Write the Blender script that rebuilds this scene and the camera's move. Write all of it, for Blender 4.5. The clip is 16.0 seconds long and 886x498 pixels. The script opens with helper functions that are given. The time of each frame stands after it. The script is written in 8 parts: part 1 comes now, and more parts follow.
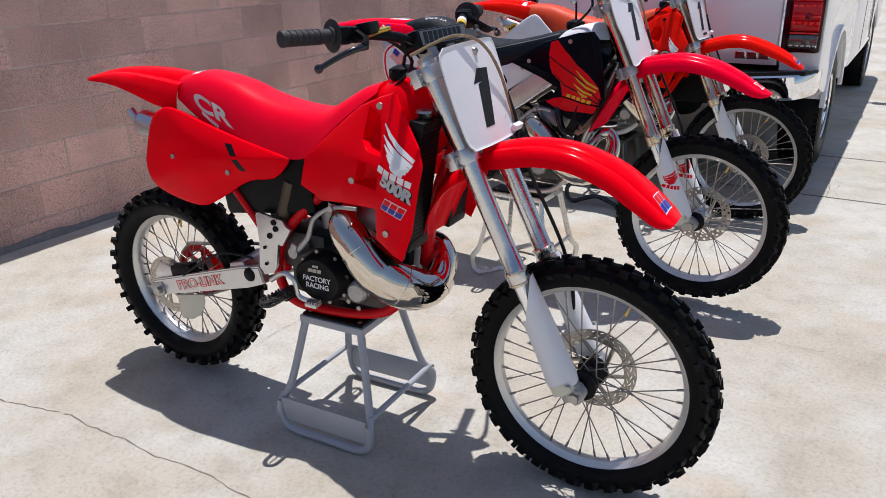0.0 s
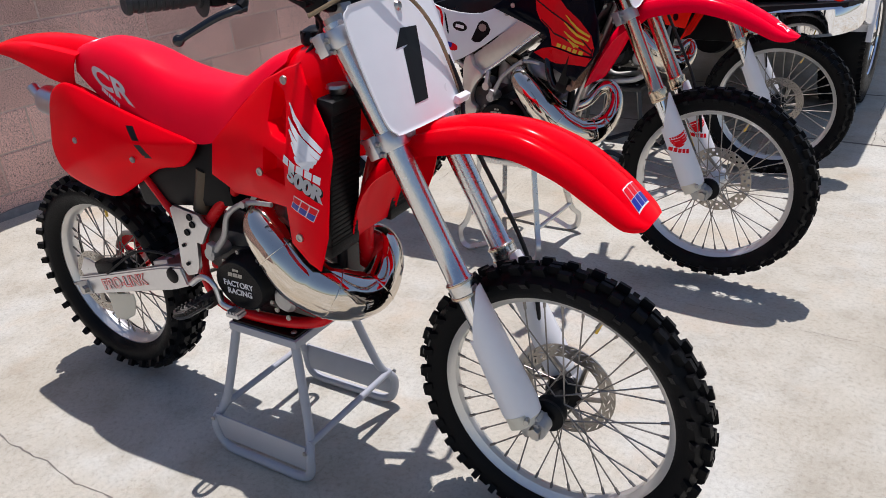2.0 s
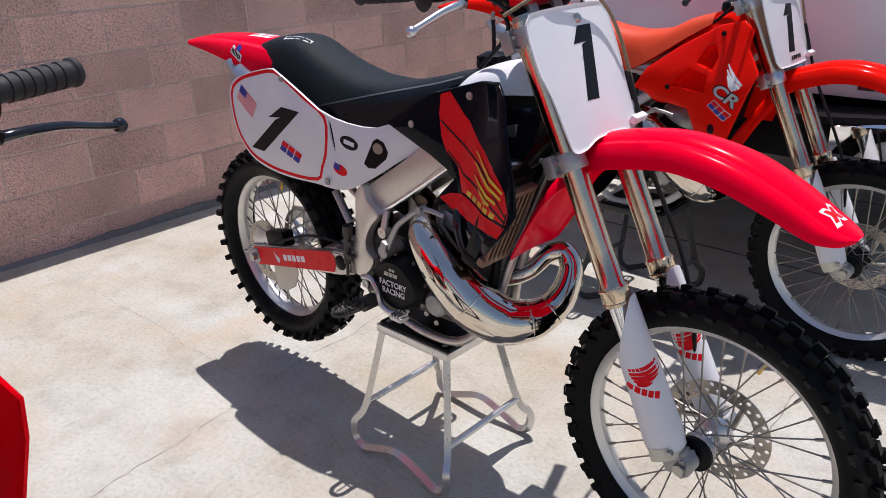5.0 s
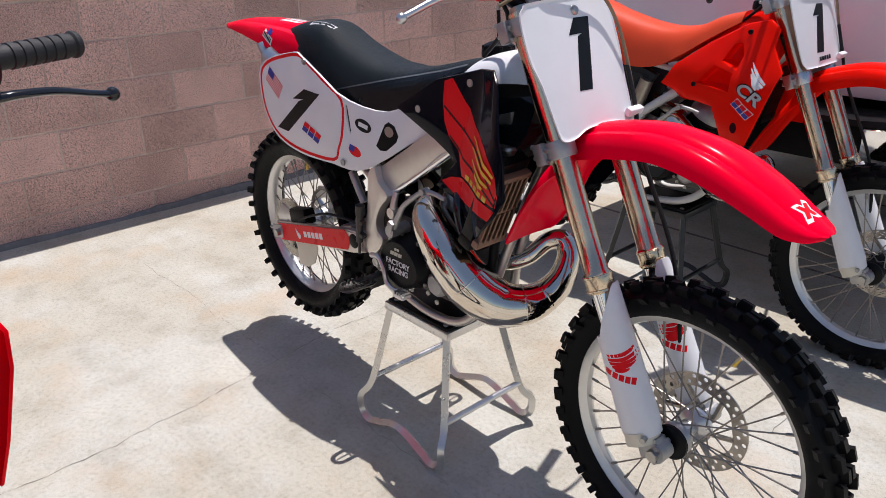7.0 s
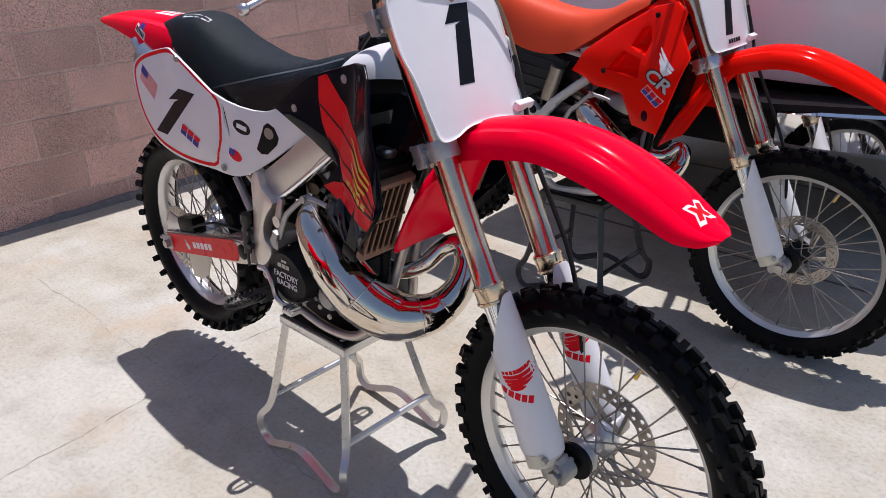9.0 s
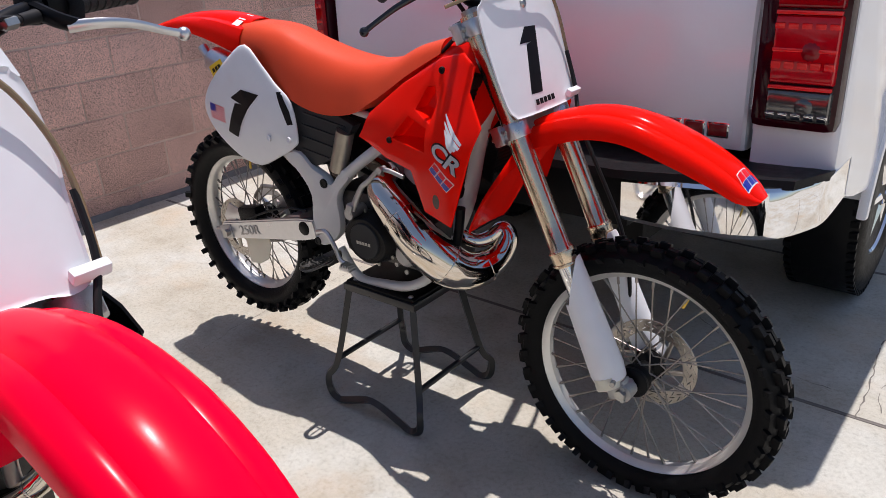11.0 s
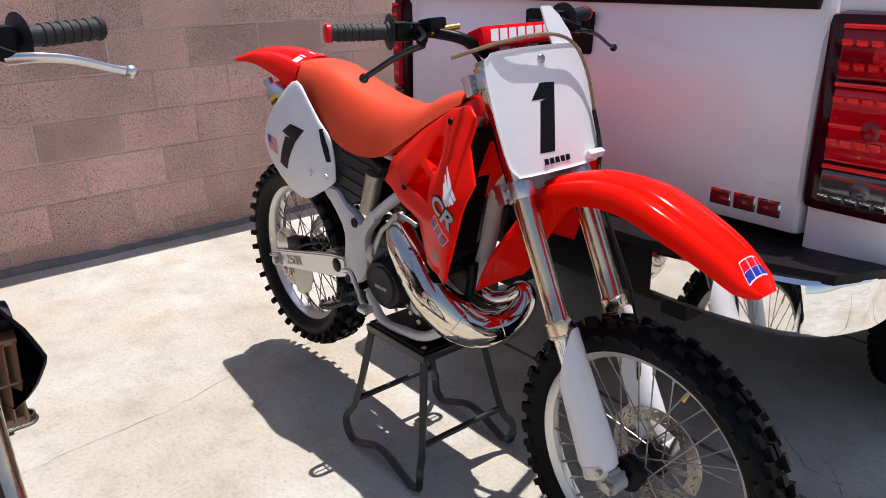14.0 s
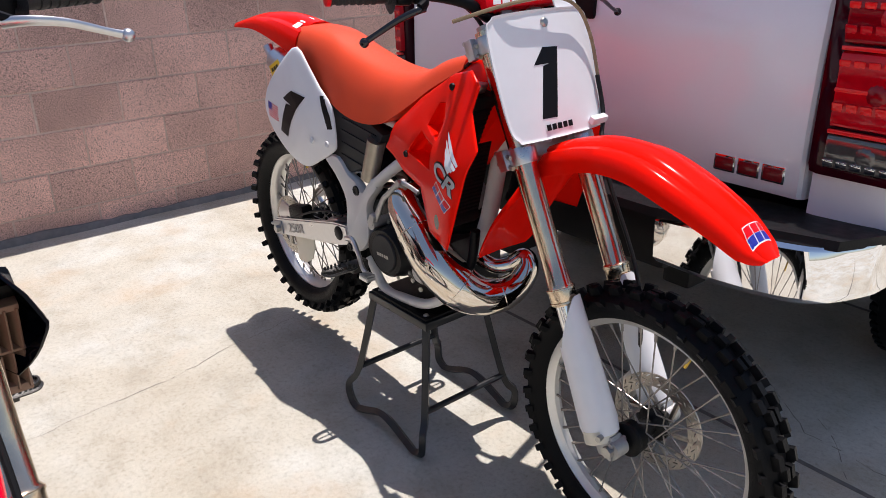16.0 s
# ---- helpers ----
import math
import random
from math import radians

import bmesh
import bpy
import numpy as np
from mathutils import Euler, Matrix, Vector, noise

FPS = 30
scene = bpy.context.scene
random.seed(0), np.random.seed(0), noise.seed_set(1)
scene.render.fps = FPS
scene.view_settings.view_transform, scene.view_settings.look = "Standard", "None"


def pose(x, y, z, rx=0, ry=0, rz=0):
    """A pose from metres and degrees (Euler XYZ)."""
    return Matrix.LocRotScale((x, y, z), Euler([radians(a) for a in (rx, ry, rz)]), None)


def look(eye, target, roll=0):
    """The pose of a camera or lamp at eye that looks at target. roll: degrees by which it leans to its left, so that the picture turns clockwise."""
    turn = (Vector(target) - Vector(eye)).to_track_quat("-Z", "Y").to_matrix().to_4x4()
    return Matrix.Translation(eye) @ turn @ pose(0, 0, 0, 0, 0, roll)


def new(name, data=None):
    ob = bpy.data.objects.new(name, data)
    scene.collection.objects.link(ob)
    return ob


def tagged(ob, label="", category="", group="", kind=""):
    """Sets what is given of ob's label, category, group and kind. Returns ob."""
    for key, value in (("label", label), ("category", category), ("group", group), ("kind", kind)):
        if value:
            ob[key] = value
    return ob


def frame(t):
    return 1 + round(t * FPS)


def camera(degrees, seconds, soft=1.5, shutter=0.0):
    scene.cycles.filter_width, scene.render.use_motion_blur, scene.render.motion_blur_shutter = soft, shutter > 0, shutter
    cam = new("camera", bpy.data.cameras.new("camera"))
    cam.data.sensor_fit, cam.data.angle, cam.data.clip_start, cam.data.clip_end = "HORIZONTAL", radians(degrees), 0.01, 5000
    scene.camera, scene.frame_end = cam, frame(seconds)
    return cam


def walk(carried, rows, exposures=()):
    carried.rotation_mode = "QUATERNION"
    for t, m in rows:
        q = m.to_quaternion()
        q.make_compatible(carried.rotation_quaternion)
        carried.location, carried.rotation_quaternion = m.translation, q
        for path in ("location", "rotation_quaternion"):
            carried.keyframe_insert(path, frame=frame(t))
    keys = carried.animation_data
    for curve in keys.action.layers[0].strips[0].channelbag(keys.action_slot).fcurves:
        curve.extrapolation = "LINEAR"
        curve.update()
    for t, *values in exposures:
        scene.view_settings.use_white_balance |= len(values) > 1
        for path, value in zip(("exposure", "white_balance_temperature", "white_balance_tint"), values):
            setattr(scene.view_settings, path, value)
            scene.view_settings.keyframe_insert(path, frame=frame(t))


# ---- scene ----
cam = camera(60.4, 16.0, soft=0.7)
PATH = [
    (0, (0.735, 0.517, 1.44), (-0.25, 2.099, 0.715), -1.2),
    (0.5, (0.681, 0.514, 1.438), (-0.288, 2.102, 0.702), -2.1),
    (1, (0.621, 0.559, 1.434), (-0.353, 2.125, 0.662), -4.2),
    (1.5, (0.673, 0.768, 1.419), (-0.363, 2.272, 0.602), -4.4),
    (2, (0.731, 0.993, 1.419), (-0.318, 2.461, 0.556), -4.0),
    (2.5, (0.656, 1.251, 1.416), (-0.374, 2.735, 0.558), -4.7),
    (3, (0.615, 1.514, 1.427), (-0.395, 3.048, 0.635), -4.7),
    (3.5, (0.612, 1.824, 1.447), (-0.447, 3.347, 0.701), -2.3),
    (4, (0.554, 2.044, 1.436), (-0.592, 3.501, 0.684), -1.8),
    (4.2, (0.519, 2.124, 1.434), (-0.65, 3.561, 0.681), -2.0),
    (6.3, (0.722, 2.318, 1.419), (-0.637, 3.537, 0.603), -1.4),
    (6.5, (0.728, 2.32, 1.421), (-0.632, 3.539, 0.607), -1.3),
    (7, (0.73, 2.321, 1.422), (-0.64, 3.548, 0.635), -1.1),
    (7.5, (0.727, 2.321, 1.43), (-0.653, 3.56, 0.681), -1.0),
    (8, (0.731, 2.322, 1.428), (-0.656, 3.56, 0.69), -1.2),
    (8.5, (0.751, 2.366, 1.423), (-0.629, 3.595, 0.658), -1.8),
    (9, (0.717, 2.527, 1.404), (-0.551, 3.839, 0.586), -1.8),
    (9.5, (0.653, 2.803, 1.425), (-0.432, 4.265, 0.597), -2.8),
    (9.7, (0.653, 2.898, 1.435), (-0.388, 4.391, 0.606), -2.8),
    (11.8, (0.651, 3.567, 1.397), (-0.767, 4.741, 0.615), -1.5),
    (12, (0.71, 3.607, 1.403), (-0.766, 4.7, 0.611), -1.0),
    (12.5, (0.807, 3.662, 1.41), (-0.694, 4.72, 0.618), -0.6),
    (13, (0.829, 3.654, 1.42), (-0.647, 4.79, 0.692), -0.8),
    (13.5, (0.842, 3.662, 1.426), (-0.628, 4.827, 0.733), -1.0),
    (14, (0.841, 3.666, 1.414), (-0.626, 4.831, 0.713), -1.0),
    (14.5, (0.839, 3.661, 1.41), (-0.609, 4.818, 0.658), -1.3),
    (15, (0.842, 3.665, 1.404), (-0.598, 4.812, 0.62), -1.4),
    (15.5, (0.841, 3.66, 1.406), (-0.599, 4.808, 0.626), -1.2),
    (16, (0.841, 3.669, 1.405), (-0.609, 4.809, 0.632), -1.2),
]
walk(cam, [(t, look(eye, target, roll)) for t, eye, target, roll in PATH],
     exposures=((0, -0.06, 6350, 15), (4.2, -0.04, 6350, 17), (7, 0.02, 6500, 15), (9.6, -0.05, 6350, 18), (12, 0.14, 6600, 16), (14, 0.25, 6600, 16), (16, 0.26, 6600, 16)))

# ---------- world, sun, exposure ----------
world = bpy.data.worlds.new("world")
scene.world = world
world.use_nodes = True
wn = world.node_tree.nodes
sky = wn.new("ShaderNodeTexSky")
sky.sky_type, sky.sun_disc = "NISHITA", False
SUN_DIR = Vector((-0.088, 0.205, 1.0)).normalized()
sky.sun_elevation = math.asin(SUN_DIR.z)
sky.sun_rotation = math.atan2(SUN_DIR.x, SUN_DIR.y)
world.node_tree.links.new(sky.outputs[0], wn["Background"].inputs[0])
wn["Background"].inputs[1].default_value = 0.108
sun = new("sun", bpy.data.lights.new("sun", "SUN"))
sun.data.energy, sun.data.angle, sun.data.color = 4.8, radians(0.53), (1.0, 0.955, 0.915)
sun.matrix_world = look(SUN_DIR * 30, (0, 0, 0))
scene.view_settings.exposure = 0.0


# ---------- materials ----------
def nodes_of(name):
    m = bpy.data.materials.new(name)
    m.use_nodes = True
    t = m.node_tree
    return m, t, t.nodes["Principled BSDF"]


def mat(name, color, rough=0.5, metal=0.0, vary=0.06, scale=30.0, bump=0.0, bump_scale=200.0, coat=0.0, rvary=0.08, spread=0.0, spec=0.5, glow=0.0):
    """Base colour with a slow and a fine variation, roughness wear and fine relief."""
    m, t, p = nodes_of(name)
    N, L = t.nodes, t.links
    co = N.new("ShaderNodeTexCoord")
    n1 = N.new("ShaderNodeTexNoise")
    n1.inputs["Scale"].default_value, n1.inputs["Detail"].default_value = scale, 5
    n2 = N.new("ShaderNodeTexNoise")
    n2.inputs["Scale"].default_value, n2.inputs["Detail"].default_value = scale * 0.12, 3
    for n in (n1, n2):
        L.new(co.outputs["Object"], n.inputs["Vector"])
    add = N.new("ShaderNodeMath")
    add.operation = "ADD"
    L.new(n1.outputs[0], add.inputs[0])
    L.new(n2.outputs[0], add.inputs[1])
    rng = N.new("ShaderNodeMapRange")
    rng.inputs[1].default_value, rng.inputs[2].default_value = 0.6, 1.4
    rng.inputs[3].default_value, rng.inputs[4].default_value = 1 - vary, 1 + vary
    L.new(add.outputs[0], rng.inputs[0])
    hsv = N.new("ShaderNodeHueSaturation")
    hsv.inputs["Color"].default_value = (*color, 1)
    if spread:
        info = N.new("ShaderNodeObjectInfo")
        r2 = N.new("ShaderNodeMapRange")
        r2.inputs[3].default_value, r2.inputs[4].default_value = 1 - spread, 1 + spread
        L.new(info.outputs["Random"], r2.inputs[0])
        mul = N.new("ShaderNodeMath")
        mul.operation = "MULTIPLY"
        L.new(rng.outputs[0], mul.inputs[0])
        L.new(r2.outputs[0], mul.inputs[1])
        L.new(mul.outputs[0], hsv.inputs["Value"])
    else:
        L.new(rng.outputs[0], hsv.inputs["Value"])
    L.new(hsv.outputs[0], p.inputs["Base Color"])
    rr = N.new("ShaderNodeMapRange")
    rr.inputs[1].default_value, rr.inputs[2].default_value = 0.6, 1.4
    rr.inputs[3].default_value, rr.inputs[4].default_value = max(0.01, rough * (1 - rvary * 3)), min(1, rough * (1 + rvary * 3))
    L.new(add.outputs[0], rr.inputs[0])
    L.new(rr.outputs[0], p.inputs["Roughness"])
    p.inputs["Metallic"].default_value = metal
    p.inputs["Coat Weight"].default_value = coat
    p.inputs["Specular IOR Level"].default_value = spec
    if bump:
        nb = N.new("ShaderNodeTexNoise")
        nb.inputs["Scale"].default_value, nb.inputs["Detail"].default_value = bump_scale, 4
        L.new(co.outputs["Object"], nb.inputs["Vector"])
        b = N.new("ShaderNodeBump")
        b.inputs["Strength"].default_value, b.inputs["Distance"].default_value = bump, 0.002
        L.new(nb.outputs[0], b.inputs["Height"])
        L.new(b.outputs[0], p.inputs["Normal"])
    if glow:
        # thin plastic that lets light through
        tr, mx = N.new("ShaderNodeBsdfTranslucent"), N.new("ShaderNodeMixShader")
        tr.inputs["Color"].default_value = (*color, 1)
        mx.inputs[0].default_value = glow
        L.new(p.outputs[0], mx.inputs[1])
        L.new(tr.outputs[0], mx.inputs[2])
        L.new(mx.outputs[0], N["Material Output"].inputs["Surface"])
    return m


RED = mat("red_plastic", (0.93, 0.0006, 0.008), 0.20, spec=0.05, vary=0.05, scale=14, bump=0.03, bump_scale=60, glow=0.13)
RED_PINK = mat("fluorescent_red_plastic", (0.97, 0.001, 0.028), 0.20, spec=0.05, vary=0.04, scale=14, bump=0.03, bump_scale=60, glow=0.07)
RED_ORANGE = mat("orange_red_plastic", (0.95, 0.010, 0.003), 0.14, spec=0.08, vary=0.05, scale=14, bump=0.03, bump_scale=60, glow=0.13)
RED_SEAT = mat("red_seat_vinyl", (0.90, 0.001, 0.022), 0.36, spec=0.09, vary=0.05, scale=20, bump=0.25, bump_scale=500)
ORANGE_SEAT = mat("faded_orange_seat_vinyl", (0.72, 0.066, 0.018), 0.50, spec=0.25, vary=0.08, scale=12, bump=0.3, bump_scale=500)
SEAT_SIDE = mat("smooth_black_vinyl", (0.004, 0.005, 0.006), 0.3, spec=0.25, vary=0.15, scale=30, bump=0.1, bump_scale=500)
BLACK_SEAT = mat("black_gripper_seat", (0.0050, 0.0098, 0.0130), 0.50, spec=0.20, vary=0.30, scale=90, bump=0.9, bump_scale=520)
RED_FRAME = mat("red_frame_paint", (0.62, 0.004, 0.008), 0.25, spec=0.2, vary=0.08, scale=25)
WHITE = mat("white_plastic", (0.74, 0.75, 0.77), 0.34, vary=0.04, scale=18, bump=0.03, bump_scale=60)
WHITE_FRAME = mat("white_frame_paint", (0.62, 0.61, 0.59), 0.35, vary=0.06, scale=25)
BLACK = mat("black_plastic", (0.003, 0.003, 0.004), 0.42, spec=0.13, vary=0.2, scale=25, bump=0.1, bump_scale=300)
BLACK_GLOSS = mat("gloss_black_plastic", (0.008, 0.009, 0.012), 0.10, vary=0.1, scale=20)
INK = mat("black_sticker", (0.004, 0.004, 0.005), 0.4, spec=0.2, vary=0.1)
NAVY = mat("dark_navy_plastic", (0.0022, 0.0032, 0.0075), 0.06, spec=0.08, vary=0.1, scale=20)
RUBBER = mat("black_rubber", (0.0036, 0.0038, 0.0046), 0.48, spec=0.12, vary=0.35, scale=45, bump=0.35, bump_scale=400)
GRIP = mat("grip_rubber", (0.011, 0.011, 0.013), 0.6, vary=0.2, scale=60, bump=0.5, bump_scale=700)
ALU = mat("brushed_aluminium", (0.60, 0.60, 0.61), 0.33, 1.0, vary=0.08, scale=60, bump=0.08, bump_scale=500)
RIM_LIP = mat("satin_rim_edge", (0.72, 0.71, 0.68), 0.36, 0.7, vary=0.06, scale=60)
AIRBOX = mat("dark_grey_airbox_plastic", (0.018, 0.019, 0.021), 0.5, spec=0.25, vary=0.15, scale=25, bump=0.15, bump_scale=300)
CASE = mat("dark_stained_cast_alloy", (0.065, 0.063, 0.060), 0.42, 0.7, vary=0.3, scale=50, bump=0.4, bump_scale=400)
CAST_BRIGHT = mat("bright_cast_aluminium", (0.70, 0.66, 0.60), 0.38, 0.75, vary=0.12, scale=40, bump=0.25, bump_scale=400)
CAST = mat("cast_aluminium", (0.42, 0.42, 0.42), 0.48, 0.9, vary=0.18, scale=70, bump=0.4, bump_scale=500)
ALU_FRAME = mat("satin_aluminium_frame", (0.60, 0.56, 0.52), 0.40, 0.9, vary=0.08, scale=50, bump=0.1, bump_scale=300)
FORK_GOLD = mat("hard_anodised_fork_tube", (0.66, 0.53, 0.39), 0.20, 1.0, vary=0.06, scale=60, bump=0.05)
FORK_GREY = mat("silver_fork_tube", (0.66, 0.65, 0.64), 0.24, 1.0, vary=0.06, scale=60, bump=0.05)
CHROME = mat("nickel_plating", (0.66, 0.60, 0.52), 0.06, 1.0, vary=0.10, scale=9, rvary=0.25)
CHROME_BRIGHT = mat("bright_chrome", (0.86, 0.86, 0.87), 0.035, 1.0, vary=0.02, scale=9)
STEEL = mat("spoke_steel", (0.30, 0.28, 0.26), 0.45, 1.0, vary=0.15, scale=80)
DISC = mat("ground_steel_disc", (0.40, 0.37, 0.33), 0.32, 1.0, vary=0.12, scale=90)
DARK_METAL = mat("black_engine_paint", (0.0045, 0.0045, 0.005), 0.40, spec=0.16, vary=0.25, scale=60, bump=0.3, bump_scale=500)
BOLT = mat("zinc_bolt", (0.42, 0.41, 0.39), 0.36, 1.0, vary=0.15, scale=120)
SHOCK_SILVER = mat("worn_silver_reservoir", (0.36, 0.33, 0.28), 0.36, 0.9, vary=0.15, scale=60)
SHOCK_TAN = mat("dull_bronze_reservoir", (0.075, 0.055, 0.035), 0.45, 0.4, vary=0.2, scale=60)
BRASS = mat("brass_fitting", (0.62, 0.42, 0.08), 0.3, 0.9, vary=0.1)
GREY_PAINT = mat("grey_stand_paint", (0.36, 0.38, 0.42), 0.4, vary=0.05, scale=30, bump=0.05)
STAND_ALU = mat("polished_square_tube", (0.66, 0.65, 0.63), 0.3, 0.85, vary=0.1, scale=35, bump=0.05)
BLACK_PAINT = mat("black_stand_paint", (0.016, 0.017, 0.019), 0.35, vary=0.15, scale=30)
CLEAR_GUARD = mat("frosted_white_guard", (0.66, 0.63, 0.52), 0.4, vary=0.06, scale=18)
TAN = mat("sand_coloured_louvre", (0.26, 0.155, 0.105), 0.5, spec=0.2, vary=0.06, scale=20)
PAD_GREY = mat("grey_pad_print", (0.085, 0.095, 0.105), 0.5, vary=0.05)
STICK_WHITE = mat("white_sticker", (0.78, 0.78, 0.79), 0.35, vary=0.03)
STICK_RED = mat("red_sticker", (0.76, 0.004, 0.010), 0.3, spec=0.15, vary=0.03)
STICK_BLUE = mat("blue_sticker", (0.012, 0.02, 0.28), 0.35, vary=0.03)
STICK_YELLOW = mat("yellow_sticker", (0.75, 0.48, 0.02), 0.35, vary=0.03)
BLUE_ANO = mat("blue_hose_fitting", (0.02, 0.09, 0.30), 0.4, vary=0.1)
CABLE = mat("cable_sheath", (0.008, 0.008, 0.009), 0.55, spec=0.25, vary=0.1)
CABLE_TAN = mat("clear_cable_sheath", (0.20, 0.145, 0.08), 0.25, vary=0.3, scale=25)
TRUCK_WHITE = mat("white_truck_paint", (0.84, 0.83, 0.85), 0.16, vary=0.015, scale=4, coat=0.6, rvary=0.2)
TRUCK_BLACK = mat("black_truck_trim", (0.004, 0.004, 0.005), 0.5, spec=0.18, vary=0.15, scale=30, bump=0.2)
LAMP_RED = mat("red_lamp_lens", (0.22, 0.001, 0.006), 0.04, vary=0.25, scale=30, spec=0.4)
LAMP_DARK = mat("dark_red_lamp_surround", (0.030, 0.0010, 0.005), 0.06, vary=0.05, spec=0.25)
LAMP_CLEAR = mat("clear_lamp_lens", (0.12, 0.115, 0.11), 0.06, 0.6, vary=0.25, scale=60, coat=0.3)
LAMP_BADGE = mat("dark_red_badge", (0.20, 0.006, 0.010), 0.2, vary=0.05, coat=0.3)
LAMP_GLOW = mat("reflector_red", (0.75, 0.010, 0.012), 0.12, vary=0.1, scale=80, coat=0.3)
LAMP_BRIGHT = mat("bright_red_reflector", (0.46, 0.002, 0.008), 0.05, vary=0.25, scale=40, spec=0.4)


def concrete(name):
    """Pale driveway concrete: broom grain, blotches, dark specks, warm stains, a few wandering hairline cracks."""
    m, t, p = nodes_of(name)
    N, L = t.nodes, t.links
    geo = N.new("ShaderNodeNewGeometry")

    def noise_tex(s, d, rough=0.55):
        n = N.new("ShaderNodeTexNoise")
        n.inputs["Scale"].default_value, n.inputs["Detail"].default_value, n.inputs["Roughness"].default_value = s, d, rough
        L.new(geo.outputs["Position"], n.inputs["Vector"])
        return n.outputs[0]

    def ramp(src, stops):
        r = N.new("ShaderNodeValToRGB")
        while len(r.color_ramp.elements) < len(stops):
            r.color_ramp.elements.new(0.5)
        for e, (at, c) in zip(r.color_ramp.elements, stops):
            e.position, e.color = at, (*c, 1)
        L.new(src, r.inputs[0])
        return r.outputs[0]

    def mix(kind, fac, a, b):
        x = N.new("ShaderNodeMix")
        x.data_type, x.blend_type = "RGBA", kind
        if isinstance(fac, float):
            x.inputs[0].default_value = fac
        else:
            L.new(fac, x.inputs[0])
        L.new(a, x.inputs[6])
        if isinstance(b, tuple):
            x.inputs[7].default_value = (*b, 1)
        else:
            L.new(b, x.inputs[7])
        return x.outputs[2]

    base = ramp(noise_tex(1.1, 6, 0.6), [(0.30, (0.370, 0.340, 0.268)), (0.43, (0.434, 0.412, 0.342)), (0.5, (0.456, 0.443, 0.380)), (0.56, (0.484, 0.487, 0.440)), (0.70, (0.538, 0.531, 0.468))])
    fine = ramp(noise_tex(70, 6, 0.7), [(0.32, (0.70, 0.69, 0.67)), (0.48, (0.97, 0.97, 0.97)), (0.58, (1.02, 1.02, 1.02)), (0.75, (1.12, 1.12, 1.12))])
    col = mix("MULTIPLY", 0.85, base, fine)
    patch = ramp(noise_tex(5.5, 5, 0.65), [(0.36, (0.80, 0.78, 0.75)), (0.48, (0.97, 0.965, 0.96)), (0.62, (1.05, 1.05, 1.05))])
    col = mix("MULTIPLY", 0.7, col, patch)
    rust = ramp(noise_tex(2.3, 4, 0.6), [(0.54, (0, 0, 0)), (0.70, (0.42, 0.42, 0.42))])
    col = mix("MIX", rust, col, (0.46, 0.34, 0.22))
    vor = N.new("ShaderNodeTexVoronoi")
    vor.inputs["Scale"].default_value = 24
    L.new(geo.outputs["Position"], vor.inputs["Vector"])
    specks = ramp(vor.outputs["Distance"], [(0.02, (0.75, 0.75, 0.75)), (0.07, (0, 0, 0))])
    gate = ramp(noise_tex(3.0, 3), [(0.52, (0, 0, 0)), (0.66, (0.8, 0.8, 0.8))])
    sp = mix("MULTIPLY", 1.0, specks, gate)
    col = mix("MIX", sp, col, (0.13, 0.12, 0.11))
    grain = ramp(noise_tex(330, 3, 0.75), [(0.30, (0.62, 0.61, 0.59)), (0.44, (1.0, 1.0, 1.0)), (0.56, (1.10, 1.10, 1.10)), (0.72, (1.28, 1.28, 1.28))])
    col = mix("MULTIPLY", 0.5, col, grain)
    pits = ramp(noise_tex(420, 2, 0.5), [(0.63, (0, 0, 0)), (0.70, (0.62, 0.62, 0.62))])
    col = mix("MIX", pits, col, (0.17, 0.155, 0.14))
    L.new(col, p.inputs["Base Color"])
    p.inputs["Roughness"].default_value = 0.86
    b = N.new("ShaderNodeBump")
    b.inputs["Strength"].default_value, b.inputs["Distance"].default_value = 0.75, 0.0035
    L.new(noise_tex(170, 6, 0.8), b.inputs["Height"])
    L.new(b.outputs[0], p.inputs["Normal"])
    return m


